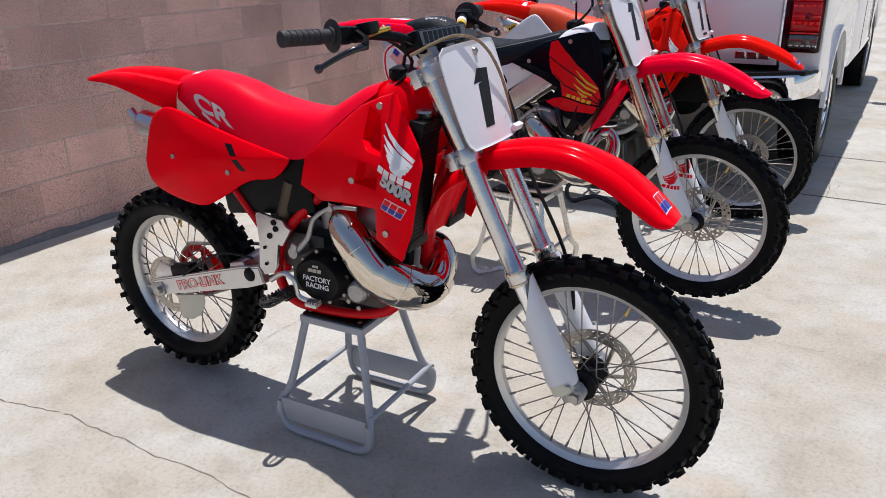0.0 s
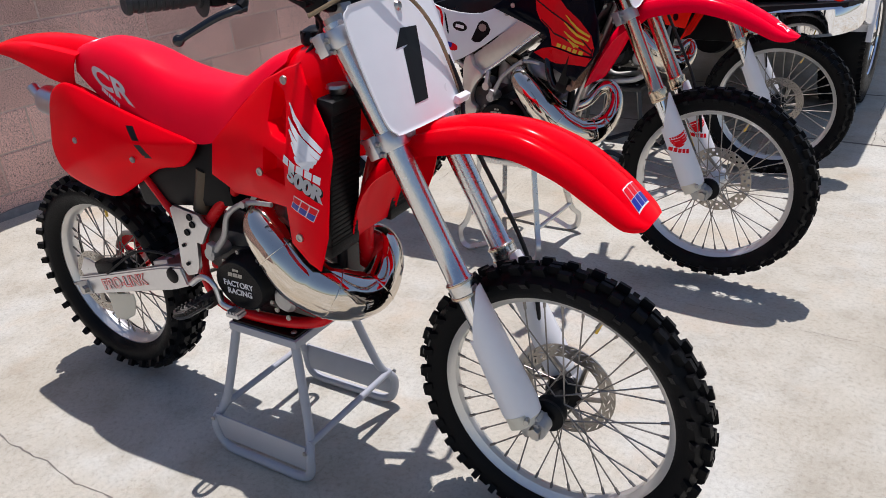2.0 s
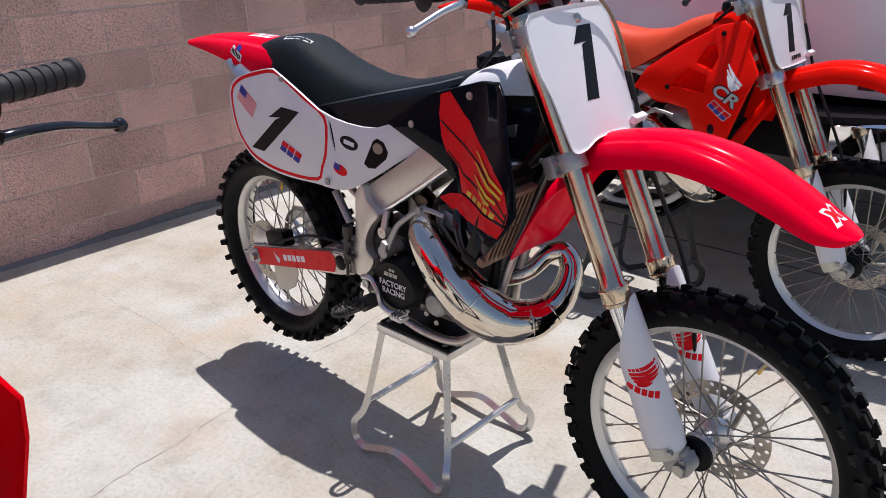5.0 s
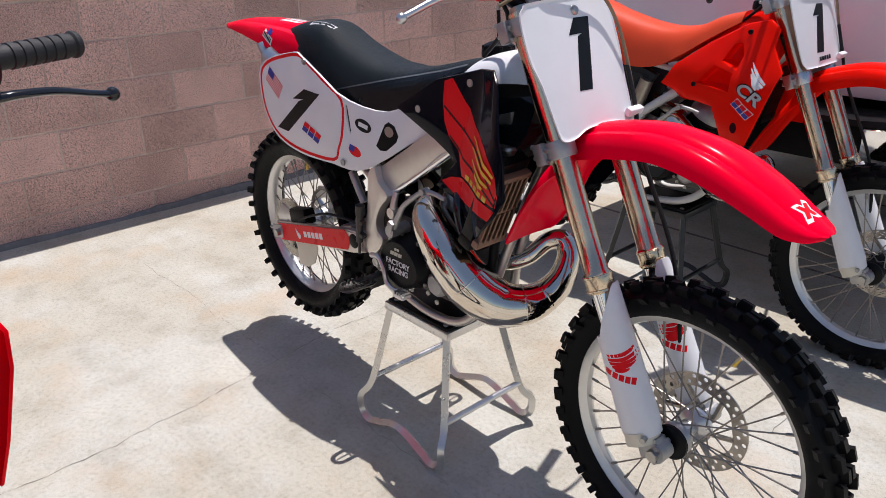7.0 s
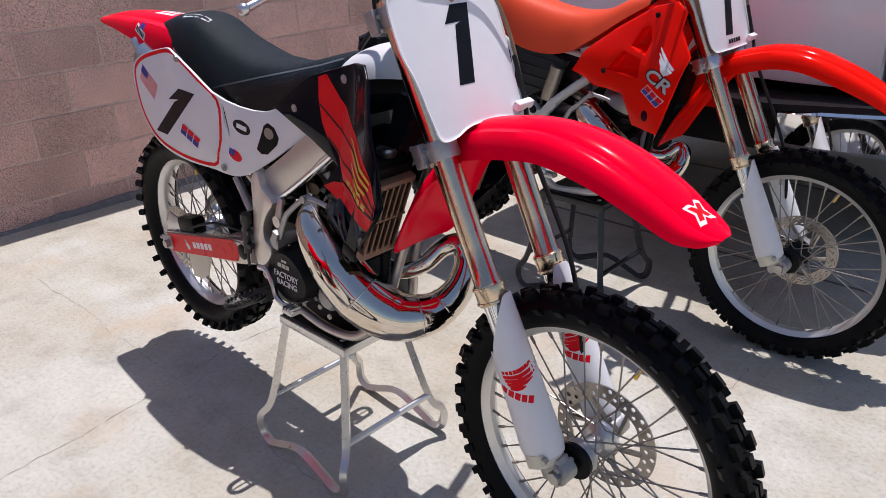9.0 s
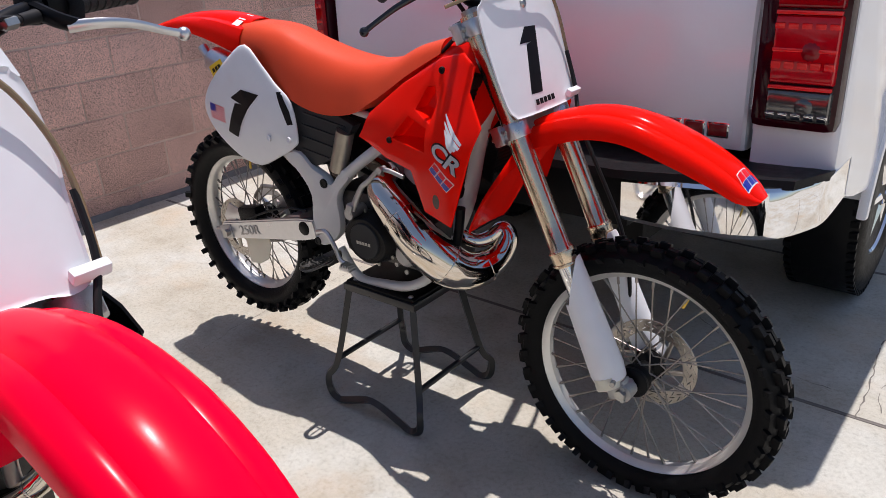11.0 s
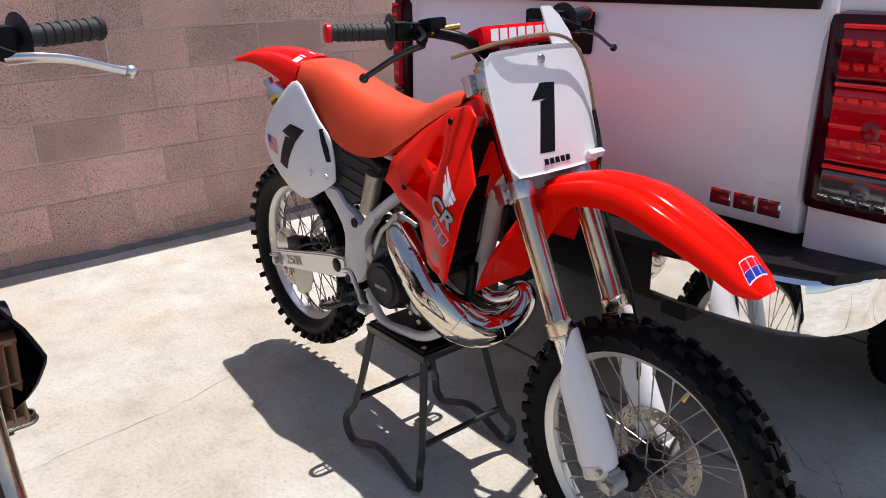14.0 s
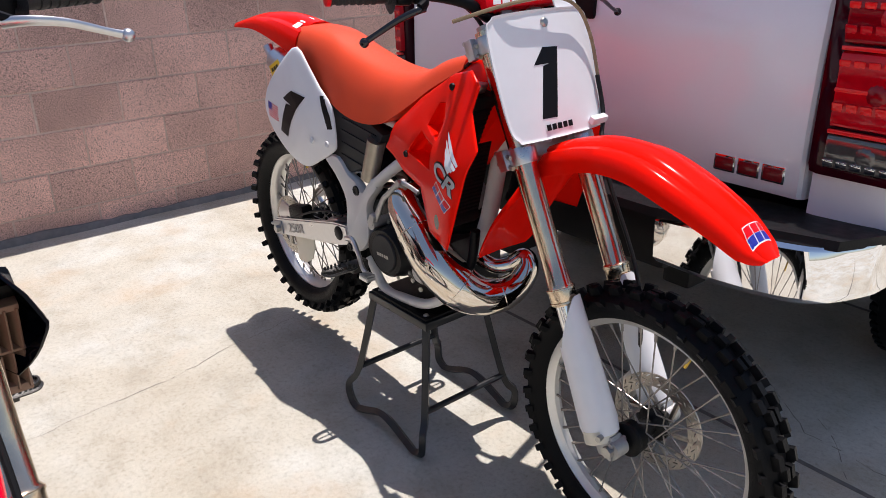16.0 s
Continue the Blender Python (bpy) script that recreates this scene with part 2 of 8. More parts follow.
def block_face(name, color, spread):
    """Split concrete block: pinkish brown matrix with dark and pale aggregate and pitted relief."""
    m, t, p = nodes_of(name)
    N, L = t.nodes, t.links
    geo, info = N.new("ShaderNodeNewGeometry"), N.new("ShaderNodeObjectInfo")
    n1, n2, n3 = (N.new("ShaderNodeTexNoise") for _ in range(3))
    for n, s, d in ((n1, 2.2, 4), (n2, 190, 7), (n3, 150, 3)):
        n.inputs["Scale"].default_value, n.inputs["Detail"].default_value = s, d
        L.new(geo.outputs["Position"], n.inputs["Vector"])
    r1 = N.new("ShaderNodeMapRange")
    r1.inputs[1].default_value, r1.inputs[2].default_value, r1.inputs[3].default_value, r1.inputs[4].default_value = 0.3, 0.7, 0.82, 1.16
    L.new(n1.outputs[0], r1.inputs[0])
    r2 = N.new("ShaderNodeMapRange")
    r2.inputs[3].default_value, r2.inputs[4].default_value = 1 - spread, 1 + spread
    L.new(info.outputs["Random"], r2.inputs[0])
    r3 = N.new("ShaderNodeMapRange")
    n2.inputs["Roughness"].default_value = 0.8
    r3.inputs[1].default_value, r3.inputs[2].default_value, r3.inputs[3].default_value, r3.inputs[4].default_value = 0.34, 0.66, 0.36, 1.64
    L.new(n2.outputs[0], r3.inputs[0])
    m1, m2 = N.new("ShaderNodeMath"), N.new("ShaderNodeMath")
    m1.operation = m2.operation = "MULTIPLY"
    L.new(r1.outputs[0], m1.inputs[0])
    L.new(r2.outputs[0], m1.inputs[1])
    L.new(m1.outputs[0], m2.inputs[0])
    L.new(r3.outputs[0], m2.inputs[1])
    hsv = N.new("ShaderNodeHueSaturation")
    hsv.inputs["Color"].default_value = (*color, 1)
    L.new(m2.outputs[0], hsv.inputs["Value"])
    ramp = N.new("ShaderNodeValToRGB")
    ramp.color_ramp.elements[0].position, ramp.color_ramp.elements[1].position = 0.35, 0.42
    ramp.color_ramp.elements[0].color, ramp.color_ramp.elements[1].color = (0.75, 0.75, 0.75, 1), (0, 0, 0, 1)
    L.new(n3.outputs[0], ramp.inputs[0])
    mx = N.new("ShaderNodeMix")
    mx.data_type = "RGBA"
    L.new(ramp.outputs[0], mx.inputs[0])
    L.new(hsv.outputs[0], mx.inputs[6])
    mx.inputs[7].default_value = (0.06, 0.045, 0.042, 1)
    L.new(mx.outputs[2], p.inputs["Base Color"])
    p.inputs["Roughness"].default_value = 0.9
    b = N.new("ShaderNodeBump")
    b.inputs["Strength"].default_value, b.inputs["Distance"].default_value = 1.0, 0.006
    L.new(n2.outputs[0], b.inputs["Height"])
    L.new(b.outputs[0], p.inputs["Normal"])
    return m


CONCRETE = concrete("driveway_concrete")
BLOCK = block_face("split_block", (0.725, 0.462, 0.39), 0.15)
MORTAR = mat("mortar", (0.60, 0.45, 0.38), 0.92, vary=0.35, scale=60, bump=0.5, bump_scale=250)
FOOTING = mat("grey_footing_concrete", (0.20, 0.19, 0.18), 0.95, vary=0.3, scale=30, bump=0.6, bump_scale=120)
JOINT = mat("dirty_joint", (0.16, 0.145, 0.13), 0.95, vary=0.3, scale=30)


# ---------- mesh helpers ----------
def part(name, bm, material, parent=None, label="", smooth=True, m=None):
    """Links a bmesh as one mesh object under a thing or a part."""
    bmesh.ops.recalc_face_normals(bm, faces=bm.faces)
    me = bpy.data.meshes.new(name)
    bm.to_mesh(me)
    bm.free()
    me.materials.append(material)
    return link(name, me, parent, label, smooth, m)


def link(name, me, parent=None, label="", smooth=True, m=None):
    if smooth and not me.get("shaded"):
        me.polygons.foreach_set("use_smooth", [True] * len(me.polygons))
        me.set_sharp_from_angle(angle=radians(38))
        me["shaded"] = 1
    ob = new(name, me)
    if m is not None:
        ob.matrix_basis = m
    if parent is not None:
        ob.parent = parent
    if label:
        ob["label"] = label
    return ob


def box(bm, c, s, m=None, bevel=0.0):
    """A box of size s at c, with an optional bevel."""
    r = bmesh.ops.create_cube(bm, size=1.0)
    vs = r["verts"]
    bmesh.ops.scale(bm, vec=s, verts=vs)
    if bevel:
        es = list({e for v in vs for e in v.link_edges})
        vs = bmesh.ops.bevel(bm, geom=es, offset=bevel, segments=2, affect="EDGES", profile=0.6, clamp_overlap=True)["verts"]
        vs = list({v for v in vs})
    if m is not None:
        bmesh.ops.transform(bm, matrix=m, verts=vs)
    bmesh.ops.translate(bm, vec=c, verts=vs)
    return vs


def smooth_path(pts, k=6, closed=False):
    """Catmull-Rom points through pts."""
    P = [Vector(p) for p in pts]
    n, out = len(P), []
    for i in range(n if closed else n - 1):
        a, b, c, d = ((P[(i - 1) % n], P[i], P[(i + 1) % n], P[(i + 2) % n]) if closed else
                      (P[max(i - 1, 0)], P[i], P[i + 1], P[min(i + 2, n - 1)]))
        for j in range(k):
            t = j / k
            out.append(0.5 * ((2 * b) + (c - a) * t + (2 * a - 5 * b + 4 * c - d) * t * t + (3 * b - a - 3 * c + d) * t ** 3))
    if not closed:
        out.append(P[-1])
    return out


def tube(bm, pts, r, n=10, k=6, closed=False, flat=1.0):
    """A round tube along a smoothed line; r is a radius or one radius per given point."""
    path = smooth_path(pts, k, closed) if k > 1 else [Vector(p) for p in pts]
    m = len(path)
    if isinstance(r, (int, float)):
        rad = [r] * m
    else:
        rad = [r[min(int(i / k), len(r) - 1)] * (1 - (i % k) / k) + r[min(int(i / k) + 1, len(r) - 1)] * ((i % k) / k) for i in range(m)] if k > 1 else list(r)
    rings, up = [], Vector((0.13, 0.97, 0.2)).normalized()
    for i, q in enumerate(path):
        a = path[(i - 1) % m] if closed or i else q
        b = path[(i + 1) % m] if closed or i < m - 1 else q
        d = (b - a).normalized()
        s = d.cross(up)
        if s.length < 1e-3:
            s = d.cross(Vector((1, 0, 0)))
        s.normalize()
        u = s.cross(d).normalized()
        up = u
        rings.append([bm.verts.new(q + (s * math.cos(2 * math.pi * j / n) + u * math.sin(2 * math.pi * j / n) * flat) * rad[i]) for j in range(n)])
    for i in range(m if closed else m - 1):
        A, B = rings[i], rings[(i + 1) % m]
        for j in range(n):
            bm.faces.new((A[j], A[(j + 1) % n], B[(j + 1) % n], B[j]))
    if not closed:
        bm.faces.new(rings[0][::-1])
        bm.faces.new(rings[-1])


def rod(bm, a, b, r, n=10):
    tube(bm, [a, b], r, n, k=1) if isinstance(r, (int, float)) else tube(bm, [a, b], list(r), n, k=1)


def loft(bm, rings, close_ring=True, caps=True):
    """Skin between rings of equally many points."""
    V = [[bm.verts.new(p) for p in r] for r in rings]
    n = len(V[0])
    for A, B in zip(V, V[1:]):
        for j in range(n if close_ring else n - 1):
            bm.faces.new((A[j], A[(j + 1) % n], B[(j + 1) % n], B[j]))
    if caps and close_ring:
        bm.faces.new(V[0][::-1])
        bm.faces.new(V[-1])
    return V


def lathe(bm, profile, n=40, closed=False, axis="y", m=None):
    """Turns (radius, along) points about an axis."""
    rings = []
    for i in range(n):
        a = 2 * math.pi * i / n
        c, s = math.cos(a), math.sin(a)
        ring = [Vector((r * c, y, r * s)) if axis == "y" else (Vector((y, r * c, r * s)) if axis == "x" else Vector((r * c, r * s, y))) for r, y in profile]
        rings.append([bm.verts.new(m @ p if m is not None else p) for p in ring])
    k = len(profile)
    for i in range(n):
        A, B = rings[i], rings[(i + 1) % n]
        for j in range(k if closed else k - 1):
            bm.faces.new((A[j], B[j], B[(j + 1) % k], A[(j + 1) % k]))
    if not closed:
        for end in (0, k - 1):
            if profile[end][0] > 1e-5:
                bm.faces.new([rings[i][end] for i in range(n)])
            
    bmesh.ops.remove_doubles(bm, verts=bm.verts, dist=1e-6)


def slab(bm, outline, y0, y1, bevel=0.004, bulge=None, rounded=0, axis="y"):
    """A panel with an (x, z) outline between y0 and y1, edges bevelled; bulge(x, z) shifts it sideways."""
    pts = [Vector((x, 0, z)) for x, z in outline]
    if rounded:
        pts = smooth_path(pts, rounded, True)
    V0 = [bm.verts.new((p.x, y0, p.z)) for p in pts]
    f = bm.faces.new(V0)
    r = bmesh.ops.extrude_face_region(bm, geom=[f])
    vs = [g for g in r["geom"] if isinstance(g, bmesh.types.BMVert)]
    bmesh.ops.translate(bm, vec=(0, y1 - y0, 0), verts=vs)
    allv = V0 + vs
    if bevel:
        es = [e for e in {e for v in allv for e in v.link_edges} if abs(e.verts[0].co.y - e.verts[1].co.y) < 1e-6]
        res = bmesh.ops.bevel(bm, geom=es, offset=bevel, segments=2, affect="EDGES", profile=0.6, clamp_overlap=True)
        allv = list(set(res["verts"]) | {v for v in allv if v.is_valid})
    return allv


def empty(name, m, label, category, group="", kind=""):
    e = new(name)
    e.empty_display_size = 0.2
    e.matrix_basis = m
    return tagged(e, label, category, group, kind)


def B():
    return bmesh.new()


# ---------- ground ----------
def ground():
    bm = B()
    R = 900.0
    vs = [bm.verts.new(p) for p in ((-R, -R, 0), (R, -R, 0), (R, R, 0), (-R, R, 0))]
    bm.faces.new(vs)
    g = part("ground", bm, CONCRETE, smooth=False)
    tagged(g, "pale sunlit concrete driveway with stains, specks and hairline cracks", "ground", kind="structure")
    return g


GROUND = ground()


# ---------- cracks and joints in the concrete ----------
def crack(points, wide, seed, gap=0.0):
    """A jagged hairline in the slab: a thin dark ribbon a hair above the surface."""
    rng = random.Random(seed)
    line = []
    for (x0, y0), (x1, y1) in zip(points, points[1:]):
        n = max(2, int(math.hypot(x1 - x0, y1 - y0) / 0.025))
        line += [(x0 + (x1 - x0) * i / n, y0 + (y1 - y0) * i / n) for i in range(n)]
    line.append(points[-1])
    bm = B()
    prev, wx, wy = None, 0.0, 0.0
    for i, (x, y) in enumerate(line):
        wx, wy = wx * 0.8 + rng.uniform(-1, 1) * 0.006, wy * 0.8 + rng.uniform(-1, 1) * 0.006
        dx, dy = (line[min(i + 1, len(line) - 1)][0] - line[max(i - 1, 0)][0], line[min(i + 1, len(line) - 1)][1] - line[max(i - 1, 0)][1])
        d = math.hypot(dx, dy)
        w = wide * rng.uniform(0.3, 1.3) / 2
        q = (bm.verts.new((x + wx - dy / d * w, y + wy + dx / d * w, 0.0012)), bm.verts.new((x + wx + dy / d * w, y + wy - dx / d * w, 0.0012)))
        if prev and rng.random() > gap:
            bm.faces.new((prev[0], prev[1], q[1], q[0]))
        prev = q
    c = part("crack", bm, JOINT, GROUND, smooth=False)
    return c


crack([(-3.2, 1.60), (-1.83, 1.66), (-1.52, 1.72), (-1.0, 1.72), (-0.69, 1.72), (0.4, 1.70)], 0.0045, 1, 0.06)
crack([(-2.6, 3.43), (-1.97, 3.45), (-1.40, 3.45), (-0.75, 3.44), (0.38, 3.42), (0.82, 3.43), (2.0, 3.44)], 0.0011, 2, 0.25)
crack([(-1.33, 2.4), (-1.33, 2.83), (-1.38, 3.28), (-1.46, 3.71), (-1.46, 3.88), (-1.51, 4.32), (-1.59, 4.61), (-1.65, 4.88), (-1.6, 5.5)], 0.0017, 3, 0.06)
crack([(0.39, 5.53), (0.38, 5.71), (0.37, 5.93), (0.35, 6.29), (0.36, 6.59)], 0.0050, 4, 0.05)
crack([(0.44, 5.56), (0.41, 5.70), (0.42, 5.85)], 0.0030, 5, 0.2)
crack([(-0.02, 4.30), (-0.03, 4.52), (-0.03, 4.75)], 0.0025, 6, 0.2)
crack([(-0.25, 5.9), (-0.11, 5.79), (0.03, 5.67), (0.28, 5.65)], 0.0030, 7, 0.1)
crack([(0.02, 5.76), (0.11, 5.70), (0.20, 5.55)], 0.0025, 8, 0.2)


def joint(y, x0, x1):
    """A tooled joint: a shallow groove strip between two slabs."""
    bm = B()
    for dy, w in ((-0.006, 0.003), (0.006, 0.003)):
        box(bm, ((x0 + x1) / 2, y + dy, 0.0008), (x1 - x0, w, 0.002))
    box(bm, ((x0 + x1) / 2, y, 0.0006), (x1 - x0, 0.008, 0.0012))
    part("joint", bm, JOINT, GROUND, smooth=False)


joint(5.53, -3.2, 6.0)
joint(6.60, -3.2, 6.0)


# ---------- lettering and stickers ----------
def text_mesh(word, size, bold=0.0):
    c = bpy.data.curves.new("lettering", "FONT")
    c.body, c.size, c.align_x, c.align_y, c.offset, c.extrude = word, size, "LEFT", "CENTER", bold, 0.0004
    ob = new("lettering", c)
    me = bpy.data.meshes.new_from_object(ob.evaluated_get(bpy.context.evaluated_depsgraph_get()))
    bpy.data.objects.remove(ob)
    return me


def letters(word, size, bold=0.0):
    """One mesh for each letter, set in a row about the word's middle."""
    reach = lambda me: max(v.co.x for v in me.vertices)
    whole, out = reach(text_mesh(word, size, bold)), []
    for i, ch in enumerate(word):
        if ch != " ":
            me = text_mesh(ch, size, bold)
            me.transform(Matrix.Translation((reach(text_mesh(word[:i + 1], size, bold)) - reach(me) - whole / 2, 0, 0)))
            out.append(me)
    return out


def lettering(name, word, size, m, material, parent, bold=0.0, wide=1.0):
    for me in letters(word, size, bold):
        me.materials.clear()
        me.materials.append(material)
        link("letter", me, parent, smooth=False, m=m @ Matrix.Diagonal((wide, 1, 1, 1)))


def on_side(x, z, y, turn=0.0, side=-1):
    """A frame on a right-hand panel: its x runs forwards, its y upwards, its face points outwards."""
    return Matrix.Translation((x, y, z)) @ Matrix(((1, 0, 0, 0), (0, 0, -1, 0), (0, 1, 0, 0), (0, 0, 0, 1))) @ pose(0, 0, 0, 0, 0, turn)


def sticker(name, polys, m, material, parent, thick=0.0005):
    """Flat shapes, given as (u, v) outlines in the frame m, a little proud of what they stick to."""
    bm = B()
    for poly in polys:
        lo = [bm.verts.new(m @ Vector((u, v, 0))) for u, v in poly]
        hi = [bm.verts.new(m @ Vector((u, v, thick))) for u, v in poly]
        bm.faces.new(hi)
        for i in range(len(poly)):
            j = (i + 1) % len(poly)
            bm.faces.new((lo[i], lo[j], hi[j], hi[i]))
    return part(name, bm, material, parent, smooth=False)


def digit_one(w, h, lean=0.0):
    return [(u * w - w * 0.45 + lean * (v - 0.5) * h, (v - 0.5) * h) for u, v in ((0.30, 0), (0.86, 0), (0.86, 1), (0.14, 1), (0.0, 0.73), (0.42, 0.79), (0.30, 0.72))]


def bars(n, w, h, gap=0.25, slant=0.0):
    """A row of n plain bars in place of a word."""
    step, out = w / n, []
    for i in range(n):
        a, b = -w / 2 + i * step, -w / 2 + (i + 1 - gap) * step
        out.append([(a - slant * h / 2, -h / 2), (b - slant * h / 2, -h / 2), (b + slant * h / 2, h / 2), (a + slant * h / 2, h / 2)])
    return out


def feather_shapes(tips, roots, w):
    """Outlines of broad swept feathers from their tips to a common heel, w half wide."""
    out = []
    for (tx, tz), (rx, rz) in zip(tips, roots):
        a, b = Vector((tx, tz)), Vector((rx, rz))
        d = (b - a).normalized()
        n = Vector((-d.y, d.x))
        bow = n * (b - a).length * 0.05
        up = [a.lerp(b, k) + n * w * f - bow * 4 * k * (1 - k) for k, f in ((0.25, 0.55), (0.6, 0.75), (1.0, 0.62))]
        low = [a.lerp(b, k) - n * w * f - bow * 4 * k * (1 - k) for k, f in ((1.0, 0.62), (0.6, 0.95), (0.25, 0.75))]
        out.append([tuple(q) for q in [a + n * w * 0.2] + up + low + [a - n * w * 0.3]])
    return out


def wing(s):
    """A swept wing of five feathers, s high, about its middle."""
    tips, roots = ((0.0, 1.0), (0.01, 0.78), (0.07, 0.58), (0.18, 0.39), (0.33, 0.18)), ((1.0, 0.31), (0.96, 0.21), (0.90, 0.13), (0.82, 0.06), (0.73, 0.0))
    move = lambda rows: [((x - 0.5) * 0.92 * s, (z - 0.5) * s) for x, z in rows]
    return feather_shapes(move(tips), move(roots), 0.066 * s)


# ---------- wheels ----------
def knobby_tyre(name, r, bead, half, pitches, seed):
    """A carcass with rows of rubber blocks, as one mesh."""
    rng = random.Random(seed)
    base = r - 0.014
    prof = [(bead - 0.004, -0.55 * half), (bead + 0.006, -0.72 * half), (bead + 0.024, -0.93 * half), (bead + 0.040, -0.97 * half), (base - 0.012, -0.86 * half), (base - 0.003, -0.55 * half), (base, -0.2 * half)]
    prof = prof + [(a, -b) for a, b in prof[::-1]]
    n = 72
    V, F = [], []
    for i in range(n):
        a = 2 * math.pi * i / n
        for q, y in prof:
            V.append((q * math.cos(a), y, q * math.sin(a)))
    k = len(prof)
    for i in range(n):
        for j in range(k - 1):
            F.append((i * k + j, ((i + 1) % n) * k + j, ((i + 1) % n) * k + j + 1, i * k + j + 1))
    carcass = (list(V), list(F))
    V, F = [], []
    rows = [(-0.92, 0.62, 0.24, 0.30, 0.0), (-0.48, 0.18, 0.30, 0.5, 0.5), (0.0, 0.0, 0.36, 0.5, 0.0), (0.48, -0.18, 0.30, 0.5, 0.5), (0.92, -0.62, 0.24, 0.30, 0.0)]
    for i in range(pitches):
        for y, tilt, wide, deep, shift in rows:
            if y == 0.0 and i % 2:
                pair = ((-0.2, 0.26), (0.2, 0.26))
            else:
                pair = ((y, wide),)
            for yy, ww in pair:
                a = 2 * math.pi * (i + shift) / pitches
                t = math.atan(tilt) * 1.3
                rb = base - 0.004 - (0.020 if abs(yy) > 0.8 else 0.0)
                hgt = (0.018 if abs(yy) < 0.8 else 0.020) * rng.uniform(0.94, 1.04)
                la = deep * 2 * math.pi * base / pitches * rng.uniform(0.92, 1.05)
                c, s = math.cos(a), math.sin(a)
                rad, tan = Vector((c, 0, s)), Vector((-s, 0, c))
                up = (rad * math.cos(t) + Vector((0, -1, 0)) * math.sin(t)).normalized()
                lat = tan.cross(up)
                o = rad * rb + Vector((0, yy * half, 0))
                st = len(V)
                for lvl, sc in ((0, 1.12), (1, 0.92)):
                    for sa, sb in ((-1, -1), (1, -1), (1, 1), (-1, 1)):
                        V.append(tuple(o + up * hgt * lvl + tan * (sa * la / 2 * sc) + lat * (sb * ww * half / 2 * sc)))
                F += [(st + 4, st + 5, st + 6, st + 7)] + [(st + e, st + (e + 1) % 4, st + 4 + (e + 1) % 4, st + 4 + e) for e in range(4)]
    made = []
    for nm, (vv, ff) in (("tyre", carcass), ("tread", (V, F))):
        me = bpy.data.meshes.new(nm)
        me.from_pydata(vv, [], ff)
        me.materials.append(RUBBER)
        bm = B()
        bm.from_mesh(me)
        bmesh.ops.recalc_face_normals(bm, faces=bm.faces)
        bm.to_mesh(me)
        bm.free()
        made.append(me)
    return made


def to_mesh(bm, name, material):
    bmesh.ops.recalc_face_normals(bm, faces=bm.faces)
    me = bpy.data.meshes.new(name)
    bm.to_mesh(me)
    bm.free()
    me.materials.append(material)
    return me


def rim_mesh(bead, half):
    bm = B()
    lathe(bm, [(bead + 0.004, -half), (bead + 0.006, -half - 0.003), (bead - 0.004, -half - 0.004), (bead - 0.012, -half + 0.004), (bead - 0.020, -half * 0.55), (bead - 0.024, 0), (bead - 0.020, half * 0.55),
               (bead - 0.012, half - 0.004), (bead - 0.004, half + 0.004), (bead + 0.006, half + 0.003), (bead + 0.004, half), (bead - 0.008, half * 0.6), (bead - 0.012, 0), (bead - 0.008, -half * 0.6)], 72, True)
    return to_mesh(bm, "rim", RIM_LIP)


def spoke_mesh(hub_r, hub_y, rim_r, lean):
    bm = B()
    a = radians(62 * lean)
    h, q = Vector((hub_r * math.cos(a), hub_y, hub_r * math.sin(a))), Vector((rim_r, hub_y * 0.12, 0))
    rod(bm, h, q, 0.0019, 6)
    d = (q - h).normalized()
    rod(bm, q - d * 0.020, q, 0.0036, 6)
    return to_mesh(bm, "spoke", STEEL)


def disc_mesh(r, kind):
    """A brake disc: an even band pierced by two rows of round holes, or by three staggered rows of slanted slots."""
    bm = B()
    turn = lambda q, a: (q * math.cos(a), q * math.sin(a))
    loops = [[turn(r, 2 * math.pi * i / 72) for i in range(72)], [turn(r * (0.715 + 0.02 * math.sin(6 * 2 * math.pi * i / 72)), 2 * math.pi * i / 72) for i in range(72)]]
    if kind == "holes":
        for row, q, n, h in ((0, 0.93, 24, 0.046), (1, 0.81, 24, 0.042)):
            for i in range(n):
                a = 2 * math.pi * (i + 0.5 * row) / n
                cx, cz = turn(r * q, a)
                loops.append([(cx + r * h * math.cos(b), cz + r * h * math.sin(b)) for b in [2 * math.pi * e / 8 for e in range(8)]])
    else:
        for row, q, n in ((0, 0.945, 28), (1, 0.870, 28), (2, 0.795, 28)):
            for i in range(n):
                a = 2 * math.pi * (i + 0.4 * row) / n
                d = 0.055 if row % 2 else -0.055
                loops.append([turn(r * (q - 0.026), a - d - 0.028), turn(r * (q - 0.026), a - d + 0.028), turn(r * (q + 0.026), a + d + 0.028), turn(r * (q + 0.026), a + d - 0.028)])
    edges = []
    for lp in loops:
        vs = [bm.verts.new((x, 0, z)) for x, z in lp]
        edges += [bm.edges.new((vs[i], vs[(i + 1) % len(vs)])) for i in range(len(vs))]
    bmesh.ops.triangle_fill(bm, edges=edges, use_beauty=True)
    bmesh.ops.recalc_face_normals(bm, faces=bm.faces)
    bmesh.ops.solidify(bm, geom=bm.faces[:], thickness=0.0035)
    return to_mesh(bm, "brake_disc", DISC)


def web_mesh(r):
    """One arm of the disc carrier."""
    bm = B()
    rod(bm, (r * 0.30, 0, 0), (r * 0.73 * math.cos(0.5), 0, r * 0.73 * math.sin(0.5)), 0.0065, 6)
    return to_mesh(bm, "carrier_arm", DISC)


